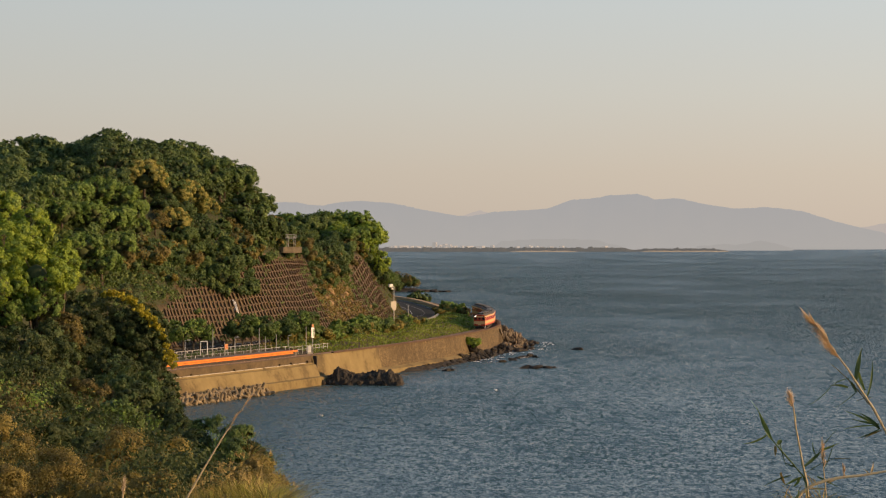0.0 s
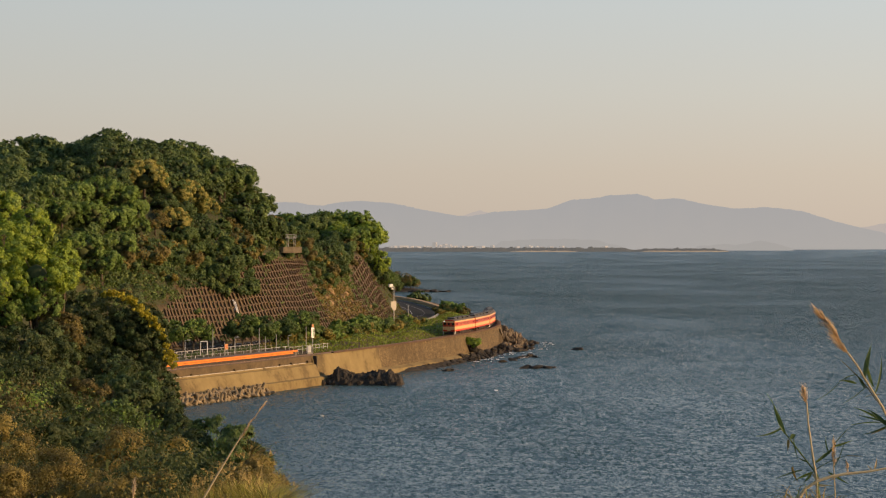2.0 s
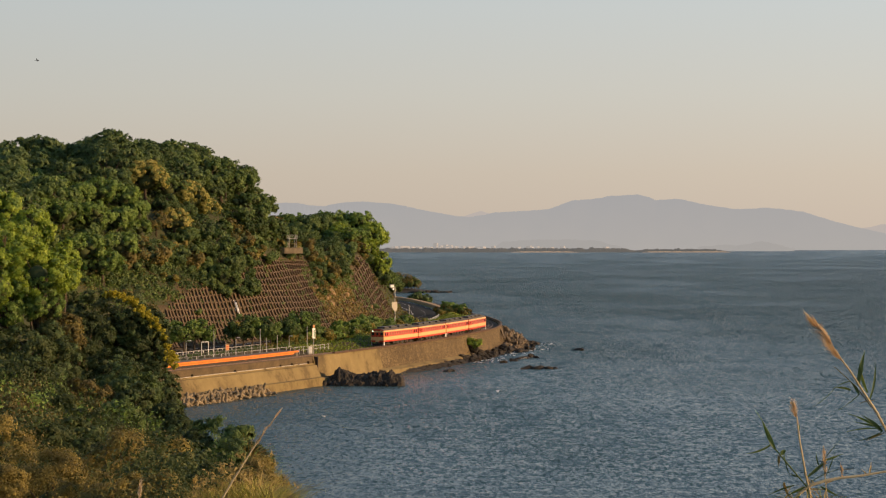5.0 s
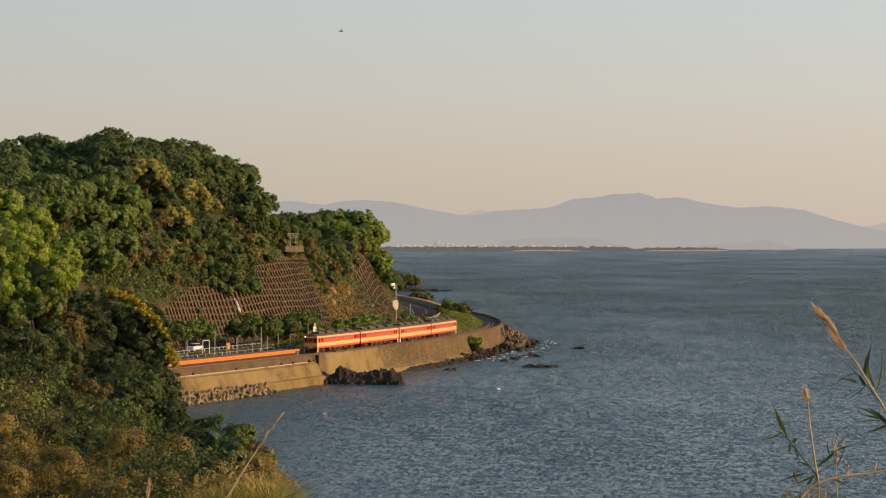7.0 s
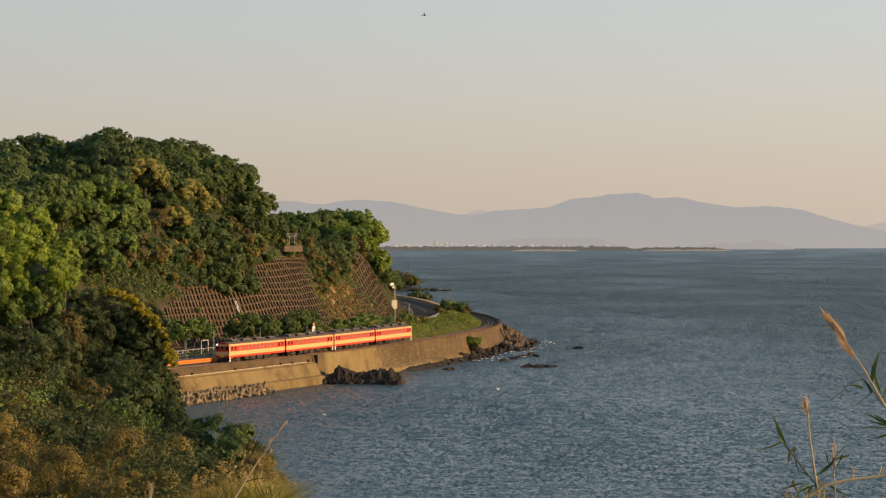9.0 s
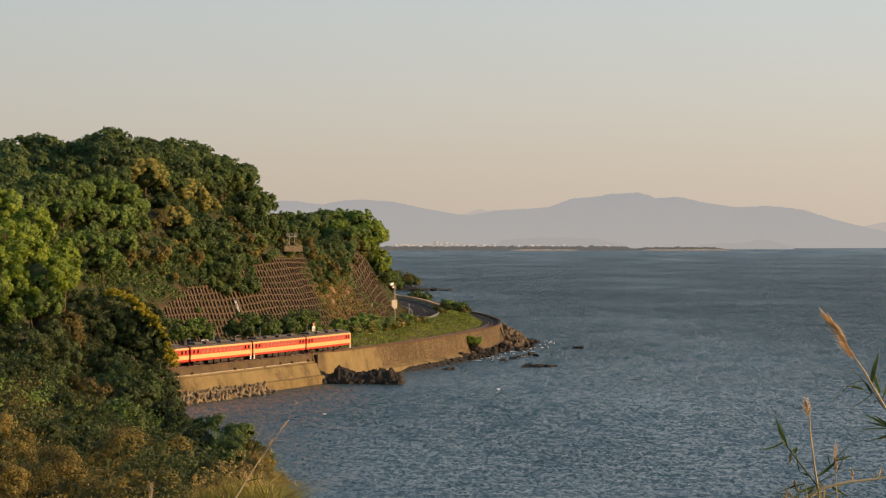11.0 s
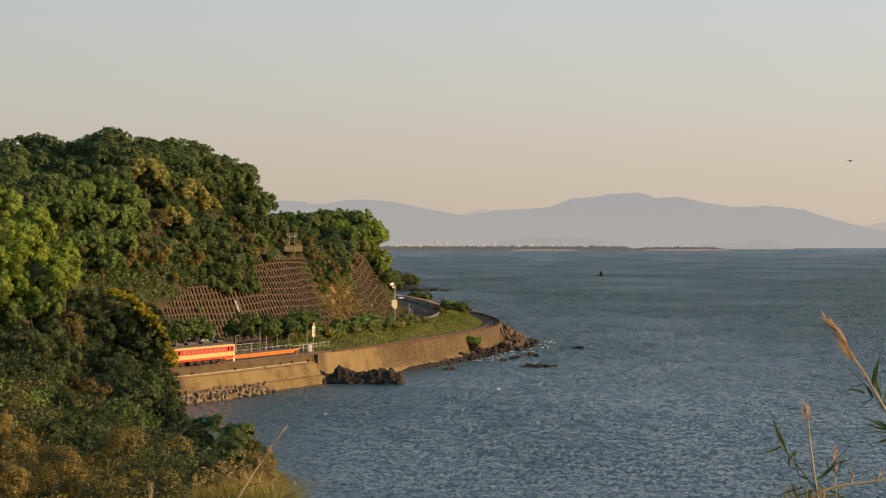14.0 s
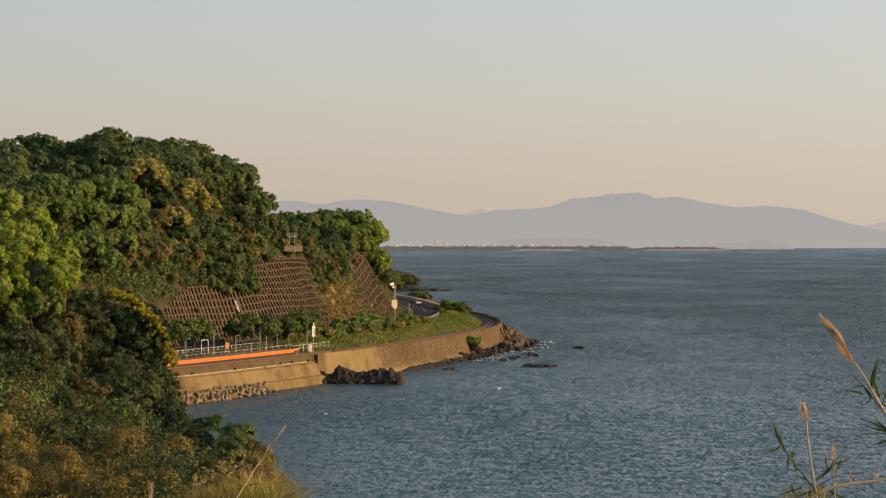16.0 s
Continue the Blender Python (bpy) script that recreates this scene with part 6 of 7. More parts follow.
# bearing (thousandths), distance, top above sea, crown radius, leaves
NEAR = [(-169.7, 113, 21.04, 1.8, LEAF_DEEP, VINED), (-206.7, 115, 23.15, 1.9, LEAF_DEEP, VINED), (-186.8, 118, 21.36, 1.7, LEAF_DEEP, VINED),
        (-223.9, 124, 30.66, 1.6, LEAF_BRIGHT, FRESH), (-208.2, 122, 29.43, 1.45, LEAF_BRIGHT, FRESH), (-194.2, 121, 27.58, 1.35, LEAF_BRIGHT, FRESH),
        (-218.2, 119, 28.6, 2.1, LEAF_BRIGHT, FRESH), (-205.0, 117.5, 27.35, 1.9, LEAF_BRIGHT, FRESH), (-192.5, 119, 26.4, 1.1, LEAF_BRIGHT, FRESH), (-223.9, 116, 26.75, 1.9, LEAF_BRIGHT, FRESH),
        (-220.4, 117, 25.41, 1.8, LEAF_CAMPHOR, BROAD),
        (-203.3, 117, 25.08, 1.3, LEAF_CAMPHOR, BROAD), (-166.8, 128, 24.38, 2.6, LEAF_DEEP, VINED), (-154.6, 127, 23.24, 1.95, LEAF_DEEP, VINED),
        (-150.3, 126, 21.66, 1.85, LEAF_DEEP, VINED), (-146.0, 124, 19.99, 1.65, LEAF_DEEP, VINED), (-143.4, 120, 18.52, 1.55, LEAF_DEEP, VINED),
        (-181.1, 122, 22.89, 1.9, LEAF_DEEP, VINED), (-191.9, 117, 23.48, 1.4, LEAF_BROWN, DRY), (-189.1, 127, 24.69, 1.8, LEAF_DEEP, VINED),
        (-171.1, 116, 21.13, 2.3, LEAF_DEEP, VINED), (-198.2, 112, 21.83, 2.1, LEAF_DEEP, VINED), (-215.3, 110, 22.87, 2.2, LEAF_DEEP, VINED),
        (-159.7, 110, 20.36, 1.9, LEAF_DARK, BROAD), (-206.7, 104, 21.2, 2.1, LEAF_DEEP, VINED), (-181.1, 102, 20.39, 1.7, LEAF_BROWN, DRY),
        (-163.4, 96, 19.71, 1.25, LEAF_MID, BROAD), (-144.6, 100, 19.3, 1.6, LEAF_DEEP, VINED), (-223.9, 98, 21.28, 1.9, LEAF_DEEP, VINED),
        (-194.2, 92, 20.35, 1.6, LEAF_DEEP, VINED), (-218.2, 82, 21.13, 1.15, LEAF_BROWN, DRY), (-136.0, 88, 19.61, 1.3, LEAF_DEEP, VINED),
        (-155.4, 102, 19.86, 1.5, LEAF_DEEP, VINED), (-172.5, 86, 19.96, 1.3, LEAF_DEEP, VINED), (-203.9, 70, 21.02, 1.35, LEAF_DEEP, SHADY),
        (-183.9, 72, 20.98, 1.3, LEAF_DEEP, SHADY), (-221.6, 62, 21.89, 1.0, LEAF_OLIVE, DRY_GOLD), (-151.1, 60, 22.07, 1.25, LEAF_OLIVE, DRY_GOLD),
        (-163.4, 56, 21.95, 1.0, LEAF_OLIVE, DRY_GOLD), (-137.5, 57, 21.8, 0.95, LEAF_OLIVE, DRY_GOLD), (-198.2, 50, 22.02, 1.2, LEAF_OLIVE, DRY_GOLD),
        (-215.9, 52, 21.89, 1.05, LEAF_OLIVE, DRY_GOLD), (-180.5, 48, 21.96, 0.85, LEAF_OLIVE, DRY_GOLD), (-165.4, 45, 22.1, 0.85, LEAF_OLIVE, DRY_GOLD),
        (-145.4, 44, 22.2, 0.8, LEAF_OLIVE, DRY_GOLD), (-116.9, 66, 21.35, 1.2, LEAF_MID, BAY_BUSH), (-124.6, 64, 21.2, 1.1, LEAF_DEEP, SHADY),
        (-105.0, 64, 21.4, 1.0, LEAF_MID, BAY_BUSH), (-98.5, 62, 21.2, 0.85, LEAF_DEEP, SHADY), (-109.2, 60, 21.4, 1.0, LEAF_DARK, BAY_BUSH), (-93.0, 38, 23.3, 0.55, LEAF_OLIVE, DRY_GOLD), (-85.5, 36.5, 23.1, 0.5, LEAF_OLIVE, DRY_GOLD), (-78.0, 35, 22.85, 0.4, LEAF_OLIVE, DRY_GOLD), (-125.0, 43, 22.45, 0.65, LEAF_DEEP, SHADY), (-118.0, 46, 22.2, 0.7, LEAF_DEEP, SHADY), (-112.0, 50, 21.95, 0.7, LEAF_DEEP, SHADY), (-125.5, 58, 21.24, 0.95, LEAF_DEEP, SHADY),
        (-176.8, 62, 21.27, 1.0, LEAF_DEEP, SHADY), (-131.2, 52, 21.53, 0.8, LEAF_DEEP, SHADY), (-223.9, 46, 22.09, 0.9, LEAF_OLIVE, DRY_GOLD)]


def plant_near():
    for i, (b, dist, top, R, mat, label) in enumerate(NEAR):
        x, y = polar(b, dist)
        g = float(near_land(x, y))
        tall = max(top - g, R * 1.5)
        size = 0.0007 * dist + (0.006 if dist > 63 else 0.0)
        count = int(min(16000, 2.7 * 9.5 * R * R / (0.75 * size * size)))
        meshes = tree_meshes(200 + i, R, tall, int(140 + 50 * R), R * (0.2 if mat is LEAF_OLIVE else 0.13), count, size, mat, squash=1.1, core=0.32, lobes=int(9 + 4 * R), skirt=0.8)
        low = tall < 3.2
        tree(pose(x, y, top - tall), meshes, label, "shrubs of the near hillside" if low else "trees of the near hillside", "bush" if low else "tree", "bush" if low else "tree")


plant_near()


def undergrowth():
    """Low cover between the near trees."""
    rng = np.random.default_rng(77)
    cen, rad = [], []
    while len(cen) < 1500:
        y = rng.uniform(66, 172)
        x = float(near_edge(y)) + 2.0 - 28 * rng.random() ** 1.3
        cen.append((x, y, float(near_land(x, y)) + 0.5 + 0.9 * rng.random()))
        rad.append(0.5 + 0.7 * rng.random())
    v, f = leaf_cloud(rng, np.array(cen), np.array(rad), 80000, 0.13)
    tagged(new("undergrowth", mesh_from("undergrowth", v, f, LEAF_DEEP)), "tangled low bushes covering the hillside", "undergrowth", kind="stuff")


undergrowth()


def tangle(name, mat, label, seed, count, leaves_count, y0, y1, inner, low, high, size, gap=0.3):
    """Climbers and young growth that knit the near trees together."""
    rng = np.random.default_rng(seed)
    cen = []
    for _ in range(count):
        y = rng.uniform(y0, y1)
        x = float(near_edge(y)) - gap - inner * rng.random()
        cen.append((x, y, float(near_land(x, y)) + rng.uniform(low, high)))
    v, f = leaf_cloud(rng, np.array(cen), rng.uniform(0.35, 1.1, count), leaves_count, size)
    tagged(new(name, mesh_from(name, v, f, mat)), label, "undergrowth", kind="stuff")


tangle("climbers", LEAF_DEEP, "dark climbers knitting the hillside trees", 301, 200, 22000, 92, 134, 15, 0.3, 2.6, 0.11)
tangle("young_growth", LEAF_CAMPHOR, "young green growth between the hillside trees", 302, 60, 7000, 76, 130, 14, 0.3, 2.2, 0.095)
tangle("dry_growth", LEAF_BROWN, "dry brownish growth on the hillside", 303, 90, 12000, 64, 104, 11, 0.2, 1.6, 0.075)
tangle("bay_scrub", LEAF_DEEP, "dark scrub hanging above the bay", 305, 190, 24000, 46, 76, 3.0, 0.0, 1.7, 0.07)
tangle("olive_growth", LEAF_OLIVE, "olive-gold scrub on the hillside", 304, 150, 31000, 36, 56, 7, 0.1, 1.0, 0.042, 1.6)
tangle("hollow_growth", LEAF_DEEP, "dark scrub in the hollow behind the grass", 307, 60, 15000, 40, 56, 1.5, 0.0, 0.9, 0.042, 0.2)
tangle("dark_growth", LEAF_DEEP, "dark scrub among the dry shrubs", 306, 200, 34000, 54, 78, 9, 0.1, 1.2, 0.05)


def yellow_vines():
    """Sprays of yellow blossom over the seaward crowns."""
    for b, dist, top, R in ((-170.2, 126, 24.38, 0.3), (-166.8, 126, 24.45, 0.34), (-163.1, 126, 24.35, 0.36), (-159.4, 126, 24.13, 0.38), (-156.0, 126, 23.84, 0.4), (-152.9, 126, 23.52, 0.42), (-150.0, 126, 23.16, 0.42), (-147.4, 126, 22.8, 0.42), (-145.2, 126, 22.44, 0.4), (-142.9, 126, 22.08, 0.38), (-141.2, 126, 21.69, 0.34), (-139.5, 125, 21.09, 0.3), (-138.0, 125, 20.7, 0.38), (-136.9, 125, 20.31, 0.42), (-136.0, 125, 19.92, 0.36)):
        x, y = polar(b, dist)
        rng = np.random.default_rng(int(-b * 10))
        cen = np.array([(0, 0, top)]) + rng.normal(size=(18, 3)) * np.array([R * 0.38, R * 0.5, R * 0.24])
        cen[:, 0] += x
        cen[:, 1] += y
        cen[:, 2] -= R * 0.5
        v, f = leaf_cloud(rng, cen, np.full(18, R * 0.27), 520, 0.09)
        tagged(new("flowering_vine", mesh_from("vine", v, f, LEAF_YELLOW)), "yellow-flowering vine trailing over a tree crown", "vine", "vines on the near trees")


yellow_vines()


def blades(rng, roots, length, width, lean, droop, spread):
    """Bent grass blades, three joints each: verts and quads."""
    n = len(roots)
    L = length * (0.55 + 0.7 * rng.random(n))
    a = rng.random(n) * math.tau
    d = np.stack([np.cos(a) * spread + lean[0], np.sin(a) * spread + lean[1], np.ones(n)], 1)
    d /= np.linalg.norm(d, axis=1)[:, None]
    w = np.stack([-np.sin(a + 0.7), np.cos(a + 0.7), np.zeros(n)], 1) * width
    side = np.array([lean[0], lean[1], 0]) + np.stack([np.cos(a), np.sin(a), np.zeros(n)], 1) * 0.6
    pts = []
    for k, t in enumerate((0, 0.4, 0.75, 1.0)):
        p = roots + d * (L * t)[:, None] + side * (droop * L * t * t)[:, None] - np.array([0, 0, 1]) * (droop * 0.6 * L * t ** 3)[:, None]
        ww = w * (1, 0.9, 0.55, 0.06)[k]
        pts += [p - ww, p + ww]
    v = np.stack(pts, 1).reshape(-1, 3)
    base = np.arange(n)[:, None] * 8
    f = np.concatenate([base + np.array([[2 * k, 2 * k + 1, 2 * k + 3, 2 * k + 2]]) for k in range(3)], 0)
    return v, f


def long_grass(name, mat, y0, y1, count, length, seed, label, reach):
    rng = np.random.default_rng(seed)
    y = rng.uniform(y0, y1, count)
    x = near_edge(y) + reach[0] - (reach[0] - reach[1]) * rng.random(count)
    z = near_land(x, y) - 0.05
    v, f = blades(rng, np.stack([x, y, z], 1), length, 0.007, (0.22, 0.0), 0.55, 0.5)
    tagged(new(name, mesh_from(name, v, f, mat)), label, "grass", kind="stuff")


long_grass("long_grass", STRAW, 27, 40, 1700, 0.95, 61, "long dry grass on the slope, blown seaward", (0.1, -0.9))
long_grass("green_grass", RANK_GRASS, 27, 42, 8000, 0.75, 62, "green rank grass on the slope", (0.1, -0.95))


def tussocks():
    """Tufts of rank and dry grass standing up through the low scrub at the edge of the slope."""
    rng = np.random.default_rng(67)
    for name, mat, n, width, label in (("tussock_grass", RANK_GRASS, 1500, 0.006, "green-gold tufts of grass at the edge of the slope"), ("tussock_straw", STRAW, 420, 0.005, "dry straw standing in the tufts of grass")):
        roots = []
        for b, dist, top, R in ((-93.0, 38, 23.3, 0.55), (-85.5, 36.5, 23.1, 0.5), (-78.0, 35, 22.85, 0.4)):
            x, y = polar(b, dist)
            roots.append(np.array([x, y, top - R]) + unit(n // 3, rng) * np.array([R * 0.9, R * 0.9, R * 0.7]) * rng.random((n // 3, 1)) ** 0.4)
        v, f = blades(rng, np.vstack(roots), 0.4, width, (0.3, 0.0), 0.6, 0.5)
        tagged(new(name, mesh_from(name, v, f, mat)), label, "grass", kind="stuff")


tussocks()


def seed_heads():
    """Pale seed heads caught by the sun over the long grass."""
    rng = np.random.default_rng(68)
    n = 240
    y = rng.uniform(27, 38, n)
    x = near_edge(y) + 0.35 - 1.2 * rng.random(n)
    cen = np.stack([x, y, near_land(x, y) + 0.45 + 0.45 * rng.random(n)], 1)
    v, f = leaf_cloud(rng, cen, np.full(n, 0.045), 1100, 0.024, aspect=3.0)
    tagged(new("seed_heads", mesh_from("seed_heads", v, f, STRAW)), "pale seed heads over the long grass", "grass", kind="stuff")


seed_heads()


def feathery_bush():
    """Long thin shoots over the bushes above the bay."""
    rng = np.random.default_rng(66)
    roots = []
    for b, dist, top, R in ((-121, 64, 21.45, 1.0), (-114, 65, 21.6, 1.1), (-107, 63, 21.5, 1.0), (-101, 61, 21.2, 0.9), (-112, 60, 21.0, 1.1)):
        x, y = polar(b, dist)
        d = unit(800, rng) * np.array([R, R, R * 0.8])
        roots.append(np.array([x, y, top - R * 1.25]) + d * rng.random((800, 1)) ** 0.5)
    v, f = blades(rng, np.vstack(roots), 0.75, 0.016, (0.4, 0.0), 0.8, 0.45)
    tagged(new("feathery_shoots", mesh_from("feathery_shoots", v, f, LEAF_CAMPHOR)), "feathery green shoots over the bushes", "undergrowth", kind="stuff")
    tips = np.stack([np.array(polar(b, 60) + (z,)) for b, z in zip(rng.uniform(-103, -96, 70), rng.uniform(20.6, 21.2, 70))])
    v, f = blades(rng, tips, 0.95, 0.014, (0.5, 0.0), 0.5, 0.5)
    tagged(new("pale_shoots", mesh_from("pale_shoots", v, f, STRAW)), "pale dry shoots at the edge of the bushes", "undergrowth", kind="stuff")


feathery_bush()


def grass_bank():
    """Rough grass on the rail bank."""
    rng = np.random.default_rng(63)
    roots = []
    while len(roots) < 21000:
        q = rng.uniform(station(396), station(608))
        d = rng.uniform(5.4, max(6.0, float(road_edge(shore_y(q))) - 0.8))
        x, y, _ = along(q, d)
        roots.append((float(x), float(y), float(land(q, d)) - 0.03))
    v, f = blades(rng, np.array(roots), 0.75, 0.09, (0.1, -0.1), 0.6, 0.6)
    tagged(new("bank_grass", mesh_from("bank_grass", v, f, GRASS)), "rough green grass on the rail bank", "grass", kind="stuff")
    v, f = blades(rng, np.array(roots)[::9], 0.95, 0.05, (0.15, -0.1), 0.5, 0.7)
    tagged(new("bank_straw", mesh_from("bank_straw", v, f, STRAW)), "dry seed grass among the bank grass", "grass", kind="stuff")


grass_bank()


# ---- reeds close to the camera ----
def reed_litter():
    """Dead and green blades tangled at the foot of the reeds."""
    rng = np.random.default_rng(70)
    for name, mat, n, label in (("reed_litter", STRAW, 70, "dead straw-coloured blades at the foot of the reeds"), ("reed_shoots", LEAF_MID, 60, "short green shoots at the foot of the reeds")):
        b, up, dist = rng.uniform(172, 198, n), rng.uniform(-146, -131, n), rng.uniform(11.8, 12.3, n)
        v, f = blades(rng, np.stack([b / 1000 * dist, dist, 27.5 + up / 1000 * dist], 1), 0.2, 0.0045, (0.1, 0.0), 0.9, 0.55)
        tagged(new(name, mesh_from(name, v, f, mat)), label, "grass", kind="stuff")


reed_litter()

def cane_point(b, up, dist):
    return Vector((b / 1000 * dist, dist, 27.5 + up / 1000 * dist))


def leaf_blade(bm, base, tip, width, sag):
    """A long reed leaf: a folded, tapering strip that arches, twists a little and trails off."""
    base, tip = Vector(base), Vector(tip)
    d = tip - base
    side = d.cross(Vector((0, 1, 0.35))).normalized()
    bow = math.sin(base.x * 91 + tip.z * 57) * 0.07 + sag * 0.9
    rows, n = [], 10
    for k in range(n + 1):
        t = k / n
        p = base + d * t + side * (bow * d.length * 4 * t * (1 - t)) + Vector((0, 0, -sag * d.length * (t * t)))
        w = width * (0.35 + 0.65 * math.sin(math.pi * min(1, t * 0.9 + 0.1))) * (1 - t ** 3) + 0.0004
        twist = 0.5 * math.sin(3 * t + base.z * 40)
        edge = side * math.cos(twist) + Vector((0, 1, 0)) * math.sin(twist)
        rows.append((bm.verts.new(p - edge * w), bm.verts.new(p + Vector((0, 0.004, -0.003))), bm.verts.new(p + edge * w)))
    for a, b in zip(rows, rows[1:]):
        bm.faces.new((a[0], a[1], b[1], b[0]))
        bm.faces.new((a[1], a[2], b[2], b[1]))


def plume_mesh(path, thick, count, seed, hang=0.0):
    """A feathery seed head: many fine hairs swept up along its axis."""
    rng = np.random.default_rng(seed)
    path = [Vector(p) for p in path]
    axis = (path[-1] - path[0]).normalized()
    verts, faces = [], []
    tufts = [(rng.random(), Vector(unit(1, rng)[0])) for _ in range(22)]
    for i in range(count):
        t, o = tufts[i % 22]
        t = min(1.0, max(0.0, t + 0.03 * rng.normal()))
        k = min(int(t * (len(path) - 1)), len(path) - 2)
        p = path[k].lerp(path[k + 1], t * (len(path) - 1) - k)
        r = thick * math.sin(math.pi * min(0.97, 0.2 + 0.78 * t)) ** 0.7
        o = o * 1.15 + Vector(unit(1, rng)[0]) * 0.3 + Vector((-0.8, 0, -0.55)) * hang
        o -= axis * o.dot(axis)
        tip = p + o * r * (0.35 + rng.random() * 0.8) + axis * thick * (0.8 + 1.5 * rng.random())
        w = axis.cross(tip - p).normalized() * 0.0022
        n = len(verts)
        verts += [p - w, p + w, tip]
        faces.append((n, n + 1, n + 2))
    return mesh_from("plume", [tuple(v) for v in verts], faces, PLUME)


def reed(origin, stem, r, plume=None, leaf_specs=(), label="", cane_mat=None, leaf_mat=None, seed=0, thick=0.03, count=500, hang=0.0):
    """A reed in the space of its root; stem and leaf points are world points, taken relative to the origin."""
    o = Vector(origin)
    t = thing("reed", Matrix.Translation(o), label, "reed", "reeds by the camera")
    rel = [Vector(p) - o for p in stem]
    part("stem", tube(rel, [r * (1 - 0.55 * i / (len(rel) - 1)) for i in range(len(rel))], 8), cane_mat or CANE, t)
    if plume:
        part("plume", plume_mesh([Vector(p) - o for p in plume], thick, count, seed, hang), None, t, "feathery tan seed plume")
    for a, b, w, sag in leaf_specs:
        bm = bmesh.new()
        leaf_blade(bm, Vector(a) - o, Vector(b) - o, w * 0.72, sag)
        part("leaf", bm, leaf_mat or (STRAW, LEAF_MID, LEAF_DARK, REED_GREEN, LEAF_DARK)[len(t.children) % 5], t)
    return t


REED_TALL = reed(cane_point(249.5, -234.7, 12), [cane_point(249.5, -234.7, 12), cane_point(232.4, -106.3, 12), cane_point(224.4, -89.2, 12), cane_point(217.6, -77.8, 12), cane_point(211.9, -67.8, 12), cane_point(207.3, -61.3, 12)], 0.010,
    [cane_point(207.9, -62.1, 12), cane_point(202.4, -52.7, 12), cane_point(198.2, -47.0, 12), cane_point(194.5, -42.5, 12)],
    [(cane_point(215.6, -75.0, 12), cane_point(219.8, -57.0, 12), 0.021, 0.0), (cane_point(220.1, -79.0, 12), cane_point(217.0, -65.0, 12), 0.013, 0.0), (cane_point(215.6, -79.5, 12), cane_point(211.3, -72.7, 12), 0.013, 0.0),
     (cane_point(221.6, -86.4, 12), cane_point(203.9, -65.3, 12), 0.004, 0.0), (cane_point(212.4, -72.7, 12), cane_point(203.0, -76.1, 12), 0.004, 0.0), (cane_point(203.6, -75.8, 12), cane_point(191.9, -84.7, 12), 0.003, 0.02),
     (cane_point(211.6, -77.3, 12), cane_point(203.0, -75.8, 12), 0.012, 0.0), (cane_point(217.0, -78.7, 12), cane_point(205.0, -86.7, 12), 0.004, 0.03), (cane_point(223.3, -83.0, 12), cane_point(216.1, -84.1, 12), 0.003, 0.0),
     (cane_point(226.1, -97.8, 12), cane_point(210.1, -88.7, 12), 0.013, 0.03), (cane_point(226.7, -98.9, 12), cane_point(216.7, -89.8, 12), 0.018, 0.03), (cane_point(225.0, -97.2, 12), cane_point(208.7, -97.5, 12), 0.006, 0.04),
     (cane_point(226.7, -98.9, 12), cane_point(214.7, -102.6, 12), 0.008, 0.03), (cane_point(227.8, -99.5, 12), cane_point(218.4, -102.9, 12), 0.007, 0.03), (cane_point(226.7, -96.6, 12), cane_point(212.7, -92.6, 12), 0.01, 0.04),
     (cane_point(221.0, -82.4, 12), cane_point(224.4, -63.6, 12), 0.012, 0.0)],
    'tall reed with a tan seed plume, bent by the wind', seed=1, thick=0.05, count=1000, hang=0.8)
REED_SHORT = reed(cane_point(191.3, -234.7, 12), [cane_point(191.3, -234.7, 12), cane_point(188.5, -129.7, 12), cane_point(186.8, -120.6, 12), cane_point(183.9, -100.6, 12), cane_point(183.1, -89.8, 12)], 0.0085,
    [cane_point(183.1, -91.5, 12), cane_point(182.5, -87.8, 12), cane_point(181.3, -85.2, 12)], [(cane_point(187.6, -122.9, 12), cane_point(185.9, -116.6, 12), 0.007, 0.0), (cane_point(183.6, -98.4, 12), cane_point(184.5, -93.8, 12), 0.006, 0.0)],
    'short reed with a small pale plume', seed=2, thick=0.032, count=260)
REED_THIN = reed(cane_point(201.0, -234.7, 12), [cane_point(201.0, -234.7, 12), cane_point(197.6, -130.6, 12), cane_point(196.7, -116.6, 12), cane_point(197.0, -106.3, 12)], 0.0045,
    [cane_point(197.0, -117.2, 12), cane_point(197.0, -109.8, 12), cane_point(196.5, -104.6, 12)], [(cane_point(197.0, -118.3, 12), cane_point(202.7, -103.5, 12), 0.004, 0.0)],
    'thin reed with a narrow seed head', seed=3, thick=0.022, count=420)
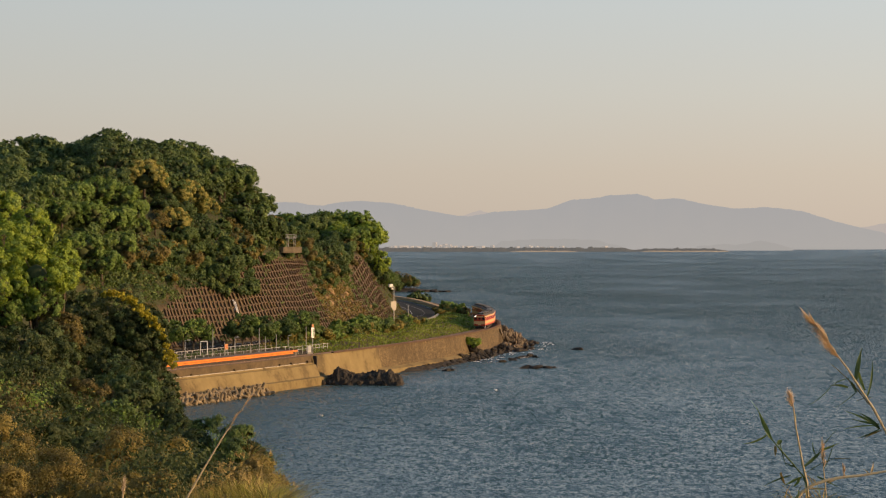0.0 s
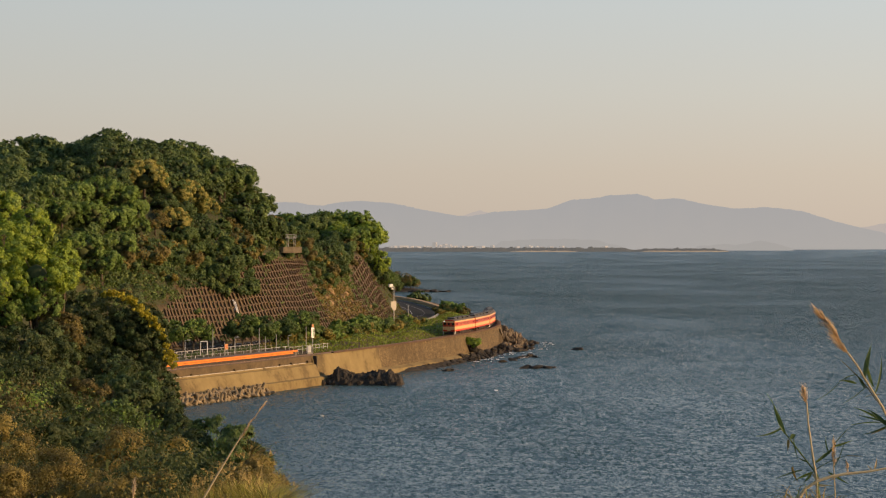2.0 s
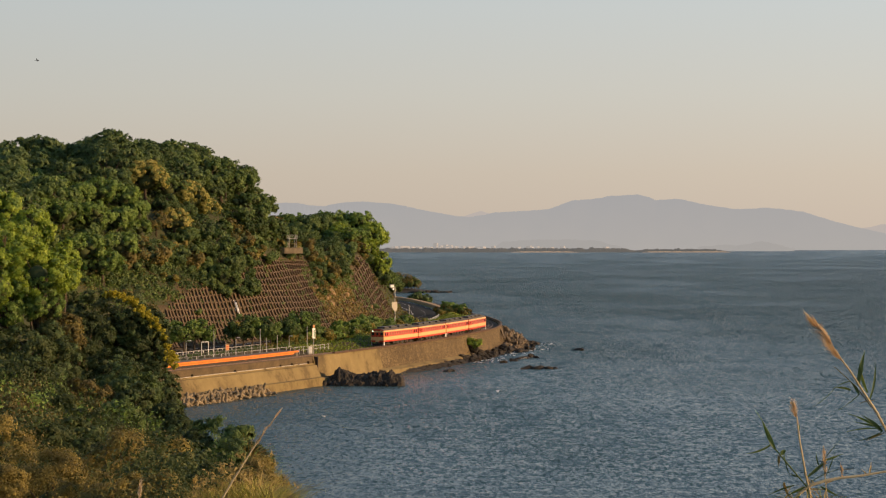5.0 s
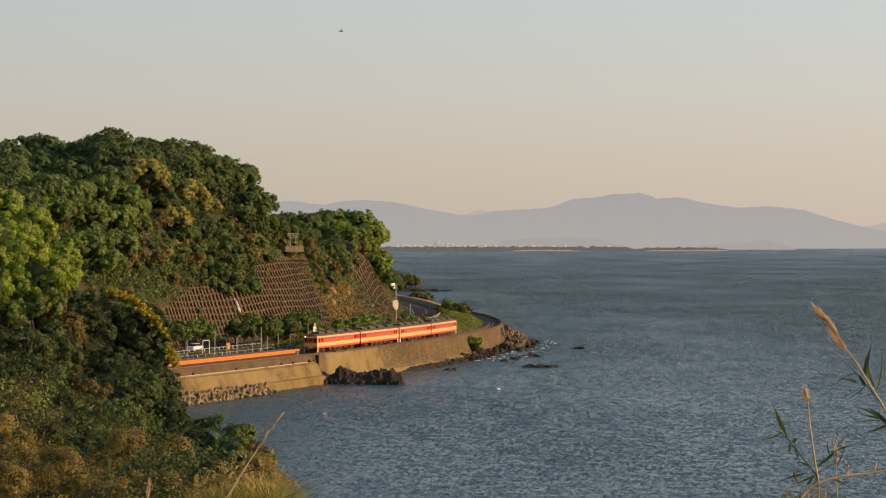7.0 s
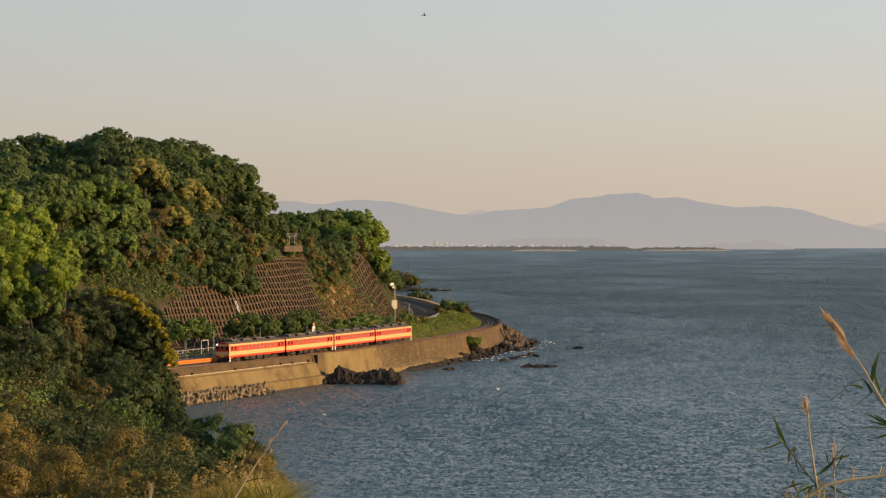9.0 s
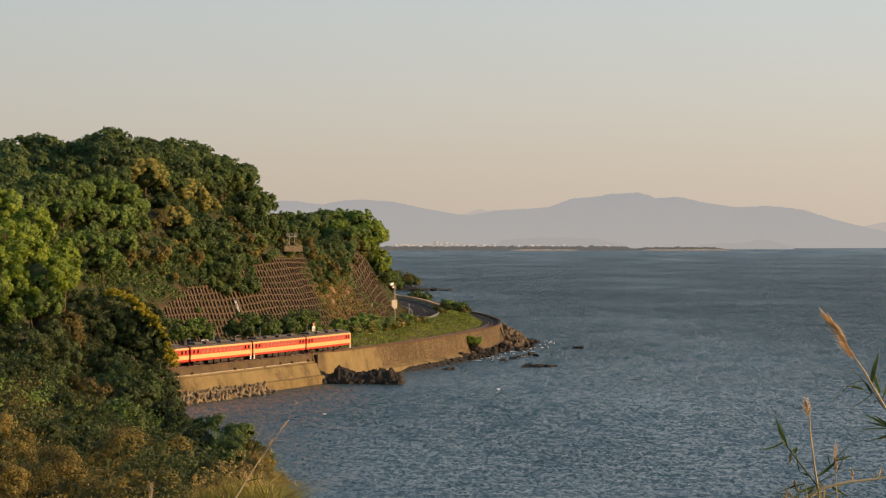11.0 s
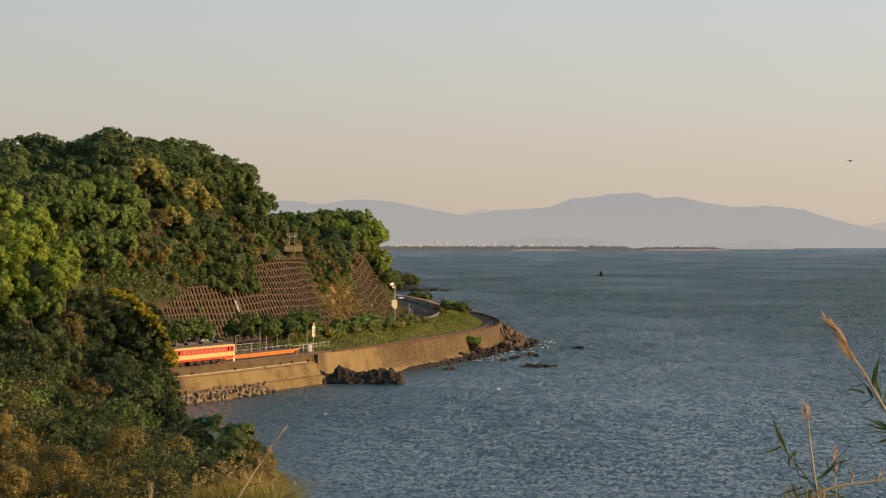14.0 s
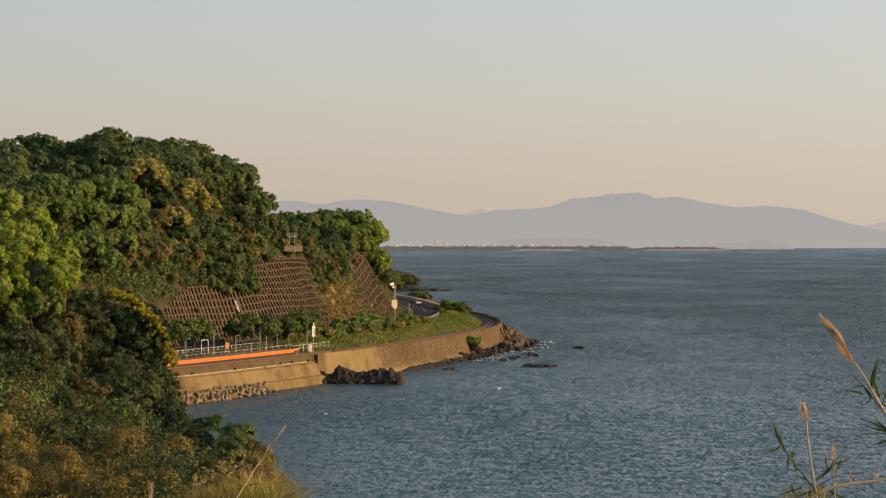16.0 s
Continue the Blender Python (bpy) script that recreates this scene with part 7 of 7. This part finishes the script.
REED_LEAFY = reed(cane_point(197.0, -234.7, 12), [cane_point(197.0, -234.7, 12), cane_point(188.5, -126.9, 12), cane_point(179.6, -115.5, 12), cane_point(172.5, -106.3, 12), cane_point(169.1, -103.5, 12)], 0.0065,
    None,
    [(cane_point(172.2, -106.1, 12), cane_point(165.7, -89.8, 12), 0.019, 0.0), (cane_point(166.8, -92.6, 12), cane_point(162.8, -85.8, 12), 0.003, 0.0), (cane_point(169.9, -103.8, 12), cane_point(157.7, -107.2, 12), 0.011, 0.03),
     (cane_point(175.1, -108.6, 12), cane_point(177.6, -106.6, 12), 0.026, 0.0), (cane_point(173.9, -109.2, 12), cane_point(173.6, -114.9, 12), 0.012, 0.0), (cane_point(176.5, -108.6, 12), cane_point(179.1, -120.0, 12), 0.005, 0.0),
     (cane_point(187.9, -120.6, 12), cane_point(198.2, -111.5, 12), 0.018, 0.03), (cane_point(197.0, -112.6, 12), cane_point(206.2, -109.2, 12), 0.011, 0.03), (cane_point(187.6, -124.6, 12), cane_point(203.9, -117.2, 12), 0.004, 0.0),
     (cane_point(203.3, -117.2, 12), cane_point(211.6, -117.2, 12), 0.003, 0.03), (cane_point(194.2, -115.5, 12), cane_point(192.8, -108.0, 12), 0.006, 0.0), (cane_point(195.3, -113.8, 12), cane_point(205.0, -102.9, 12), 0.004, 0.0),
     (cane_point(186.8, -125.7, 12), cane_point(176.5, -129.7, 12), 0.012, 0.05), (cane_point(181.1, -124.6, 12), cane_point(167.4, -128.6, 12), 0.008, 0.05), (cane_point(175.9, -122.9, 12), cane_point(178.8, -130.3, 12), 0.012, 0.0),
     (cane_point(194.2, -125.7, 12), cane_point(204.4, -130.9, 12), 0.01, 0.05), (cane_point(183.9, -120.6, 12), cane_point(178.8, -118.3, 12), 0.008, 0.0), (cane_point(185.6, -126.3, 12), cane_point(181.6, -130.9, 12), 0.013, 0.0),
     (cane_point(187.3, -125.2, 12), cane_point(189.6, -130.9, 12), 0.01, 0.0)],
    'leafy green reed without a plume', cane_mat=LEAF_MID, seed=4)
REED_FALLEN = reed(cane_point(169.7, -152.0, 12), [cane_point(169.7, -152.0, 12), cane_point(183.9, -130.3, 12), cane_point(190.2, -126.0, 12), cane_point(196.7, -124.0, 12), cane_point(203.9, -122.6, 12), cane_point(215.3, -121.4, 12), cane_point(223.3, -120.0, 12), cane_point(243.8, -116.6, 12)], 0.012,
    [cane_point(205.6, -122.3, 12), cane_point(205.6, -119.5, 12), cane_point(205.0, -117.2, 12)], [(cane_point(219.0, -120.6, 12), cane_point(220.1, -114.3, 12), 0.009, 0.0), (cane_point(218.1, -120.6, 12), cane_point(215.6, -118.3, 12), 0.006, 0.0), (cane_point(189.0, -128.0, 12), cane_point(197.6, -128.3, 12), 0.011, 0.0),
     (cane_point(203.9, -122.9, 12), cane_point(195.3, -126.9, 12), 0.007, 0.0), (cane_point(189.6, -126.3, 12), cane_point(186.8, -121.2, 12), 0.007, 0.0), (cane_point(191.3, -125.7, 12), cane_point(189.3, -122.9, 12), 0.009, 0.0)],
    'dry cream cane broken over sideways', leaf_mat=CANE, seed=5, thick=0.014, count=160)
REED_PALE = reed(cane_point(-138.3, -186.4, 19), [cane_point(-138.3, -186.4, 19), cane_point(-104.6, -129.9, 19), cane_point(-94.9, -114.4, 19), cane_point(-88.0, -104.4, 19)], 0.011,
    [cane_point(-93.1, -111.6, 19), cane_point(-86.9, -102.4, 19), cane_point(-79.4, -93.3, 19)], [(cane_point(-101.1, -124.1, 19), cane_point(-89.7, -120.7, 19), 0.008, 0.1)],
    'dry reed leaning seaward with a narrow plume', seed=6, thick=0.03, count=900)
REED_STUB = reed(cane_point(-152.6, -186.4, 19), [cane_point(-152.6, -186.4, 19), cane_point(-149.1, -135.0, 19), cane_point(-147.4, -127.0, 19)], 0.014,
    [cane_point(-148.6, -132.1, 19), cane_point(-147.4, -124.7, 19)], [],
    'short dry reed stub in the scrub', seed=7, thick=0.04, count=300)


# ---- what moves ----
# sway of the reeds: seconds, sideways and upward shift of the tip in 1/3500 of the distance
TALL_SWAY = [(0, -30, 21), (0.5, -28, 28), (1, -26, 27), (1.5, -12, 28), (2, -12, 24), (2.5, -14, 23), (3, -12, 26), (3.5, -21, 17), (4, -24, 15), (6.5, -30, 24), (7, -16, 26), (7.5, -2, 23), (8, -8, 17), (8.5, -3, 11), (9, 1, 11), (11.5, 1, 7), (12, 3, 5), (12.5, 3, 3), (13, 3, 3), (14, 3, 2), (15, 3, 0), (16, 0, 0)]
SHORT_SWAY = [(0, -22, 28), (0.5, -8, 30), (1, -8, 34), (1.5, -6, 36), (2, 2, 34), (2.5, 2, 42), (3, -4, 44), (3.5, -13, 28), (4, -18, 10), (6.5, -12, 22), (7, 1, 30), (7.5, -4, 30), (8, -2, 18), (8.5, -2, 15), (9, 3, 11), (11.5, 6, 8), (12, 7, 8), (12.5, 6, 5), (13.5, 4, 2), (14.5, 3, -2), (15.5, 1, 0), (16, 0, 0)]
LEAFY_SWAY = [(0, -22, 28), (0.5, -8, 30), (1, -8, 34), (1.5, -6, 36), (2, 2, 34), (2.5, 2, 42), (3, -4, 44), (3.5, -13, 28), (4, -18, 10), (6.5, -9, 19), (7, 1, 26), (7.5, -3, 23), (8, -2, 14), (8.5, -1, 12), (9, 2, 9), (11.5, 5, 6), (12.5, 6, 3), (13.5, 3, 2), (14.5, 2, 0), (16, 0, 0)]
THIN_SWAY = [(0, -18, 14), (0.5, -4, 14), (1, -6, 16), (1.5, -6, 17), (2, 2, 16), (2.5, 5, 21), (3, -5, 25), (3.5, -14, 12), (4, -18, 1), (6.5, -10, 8), (7, 2, 15), (7.5, -2, 13), (8, -4, 12), (8.5, -2, 10), (9, 1, 6), (11.5, 4, 3), (12.5, 4, 3), (13.5, 3, 1), (14.5, 3, -2), (16, 0, 0)]
FALLEN_SWAY = [(0, -10, 14), (0.5, -10, 17), (1, -10, 19), (1.5, -10, 20), (2, -4, 20), (2.5, -3, 28), (3, -9, 25), (3.5, -13, 15), (4, -16, 13), (6.5, -10, 16), (7, -7, 15), (7.5, -7, 12), (8, -5, 13), (8.5, 0, 10), (9, 4, 8), (11.5, 3, 3), (12.5, 4, 2), (14, 3, 0), (15, 1, -2), (16, 0, 0)]
PALE_SWAY = [(0.0, -59, 52), (0.5, -75, 54), (1.0, -58, 46), (1.5, -29, 34), (2.0, -34, 42), (2.5, -44, 48), (3.0, -25, 44), (3.5, -5, 43), (4.0, -4, 34), (6.5, -17, 29),
             (7.0, -7, 22), (8.0, -11, 29), (8.5, -11, 21), (9.0, 1, 7), (11.5, 2, 6), (12.5, 2, 0), (16.0, -2, -3)]
STUB_SWAY = [(0.0, -46, 14), (1.5, -30, 12), (3.5, -26, 8), (7.0, -6, 8), (9.0, 0, 0), (16.0, 0, 0)]


def sway(ob, rows, dist, tall, tilt=1.0):
    """Tilt a reed about its root, and lift it a little with the gusts."""
    o, keys = ob.matrix_world.translation.copy(), []
    for t, dx, dz in rows:
        keys.append((t, pose(o.x + (1 - tilt) * dx / 3500 * dist, o.y, o.z + dz / 3500 * dist, 0, tilt * math.degrees(dx / tall), 0)))
    walk(ob, keys)


def motions():
    times = [i * 0.5 for i in range(33)]
    for i, car in enumerate(CARS):
        walk(car, [(t, car_pose(S_FRONT + PITCH * i + CAR_LEN / 2 - run(t))) for t in times])
    walk(SEA_OB, [(0.0, pose(3, 4, 0)), (16.0, pose(-3, -4, 0))])
    for car, s0, at_time, metres in ROAD_CARS:
        walk(car, [(t, road_pose(min(max(s0 - float(np.interp(t, at_time, metres)), 40), LENGTH - 4), 2.7)) for t in times])
    for k, ((ob, wings), (span, _, path)) in enumerate(zip(BIRDS, BIRD_PATHS)):
        pts = [(t, Vector((b / 1000 * d, d, 27.5 + up / 1000 * d))) for t, b, up, d in path]
        rows = []
        for i, (t, p) in enumerate(pts):
            q = pts[min(i + 1, len(pts) - 1)][1] - pts[max(i - 1, 0)][1]
            rows.append((t, pose(*p, 15, 0, math.degrees(math.atan2(q.y, q.x)) + 180)))
        walk(ob, rows)
        for wing, side in wings:
            walk(wing, [(t, pose(0, 0, 0, side * (32 if (round(t * 10) + k) % 2 else -18))) for t in [i * 0.1 for i in range(161)]])
    for i, (gull, b, dist) in enumerate(GULLS):
        walk(gull, [(t, pose(b / 1000 * dist + 0.03 * t, dist, 0.06 + 0.06 * math.sin(t * 2 + i), 0, 5 * math.sin(t * 1.7 + i), 0)) for t in times])
    sway(REED_TALL, TALL_SWAY, 12, 658)
    sway(REED_SHORT, SHORT_SWAY, 12, 515)
    sway(REED_THIN, THIN_SWAY, 12, 460)
    sway(REED_LEAFY, LEAFY_SWAY, 12, 455)
    sway(REED_FALLEN, FALLEN_SWAY, 12, 400, 0.0)
    sway(REED_PALE, PALE_SWAY, 19, 330, 0.1)
    sway(REED_STUB, STUB_SWAY, 19, 210, 0.1)


motions()
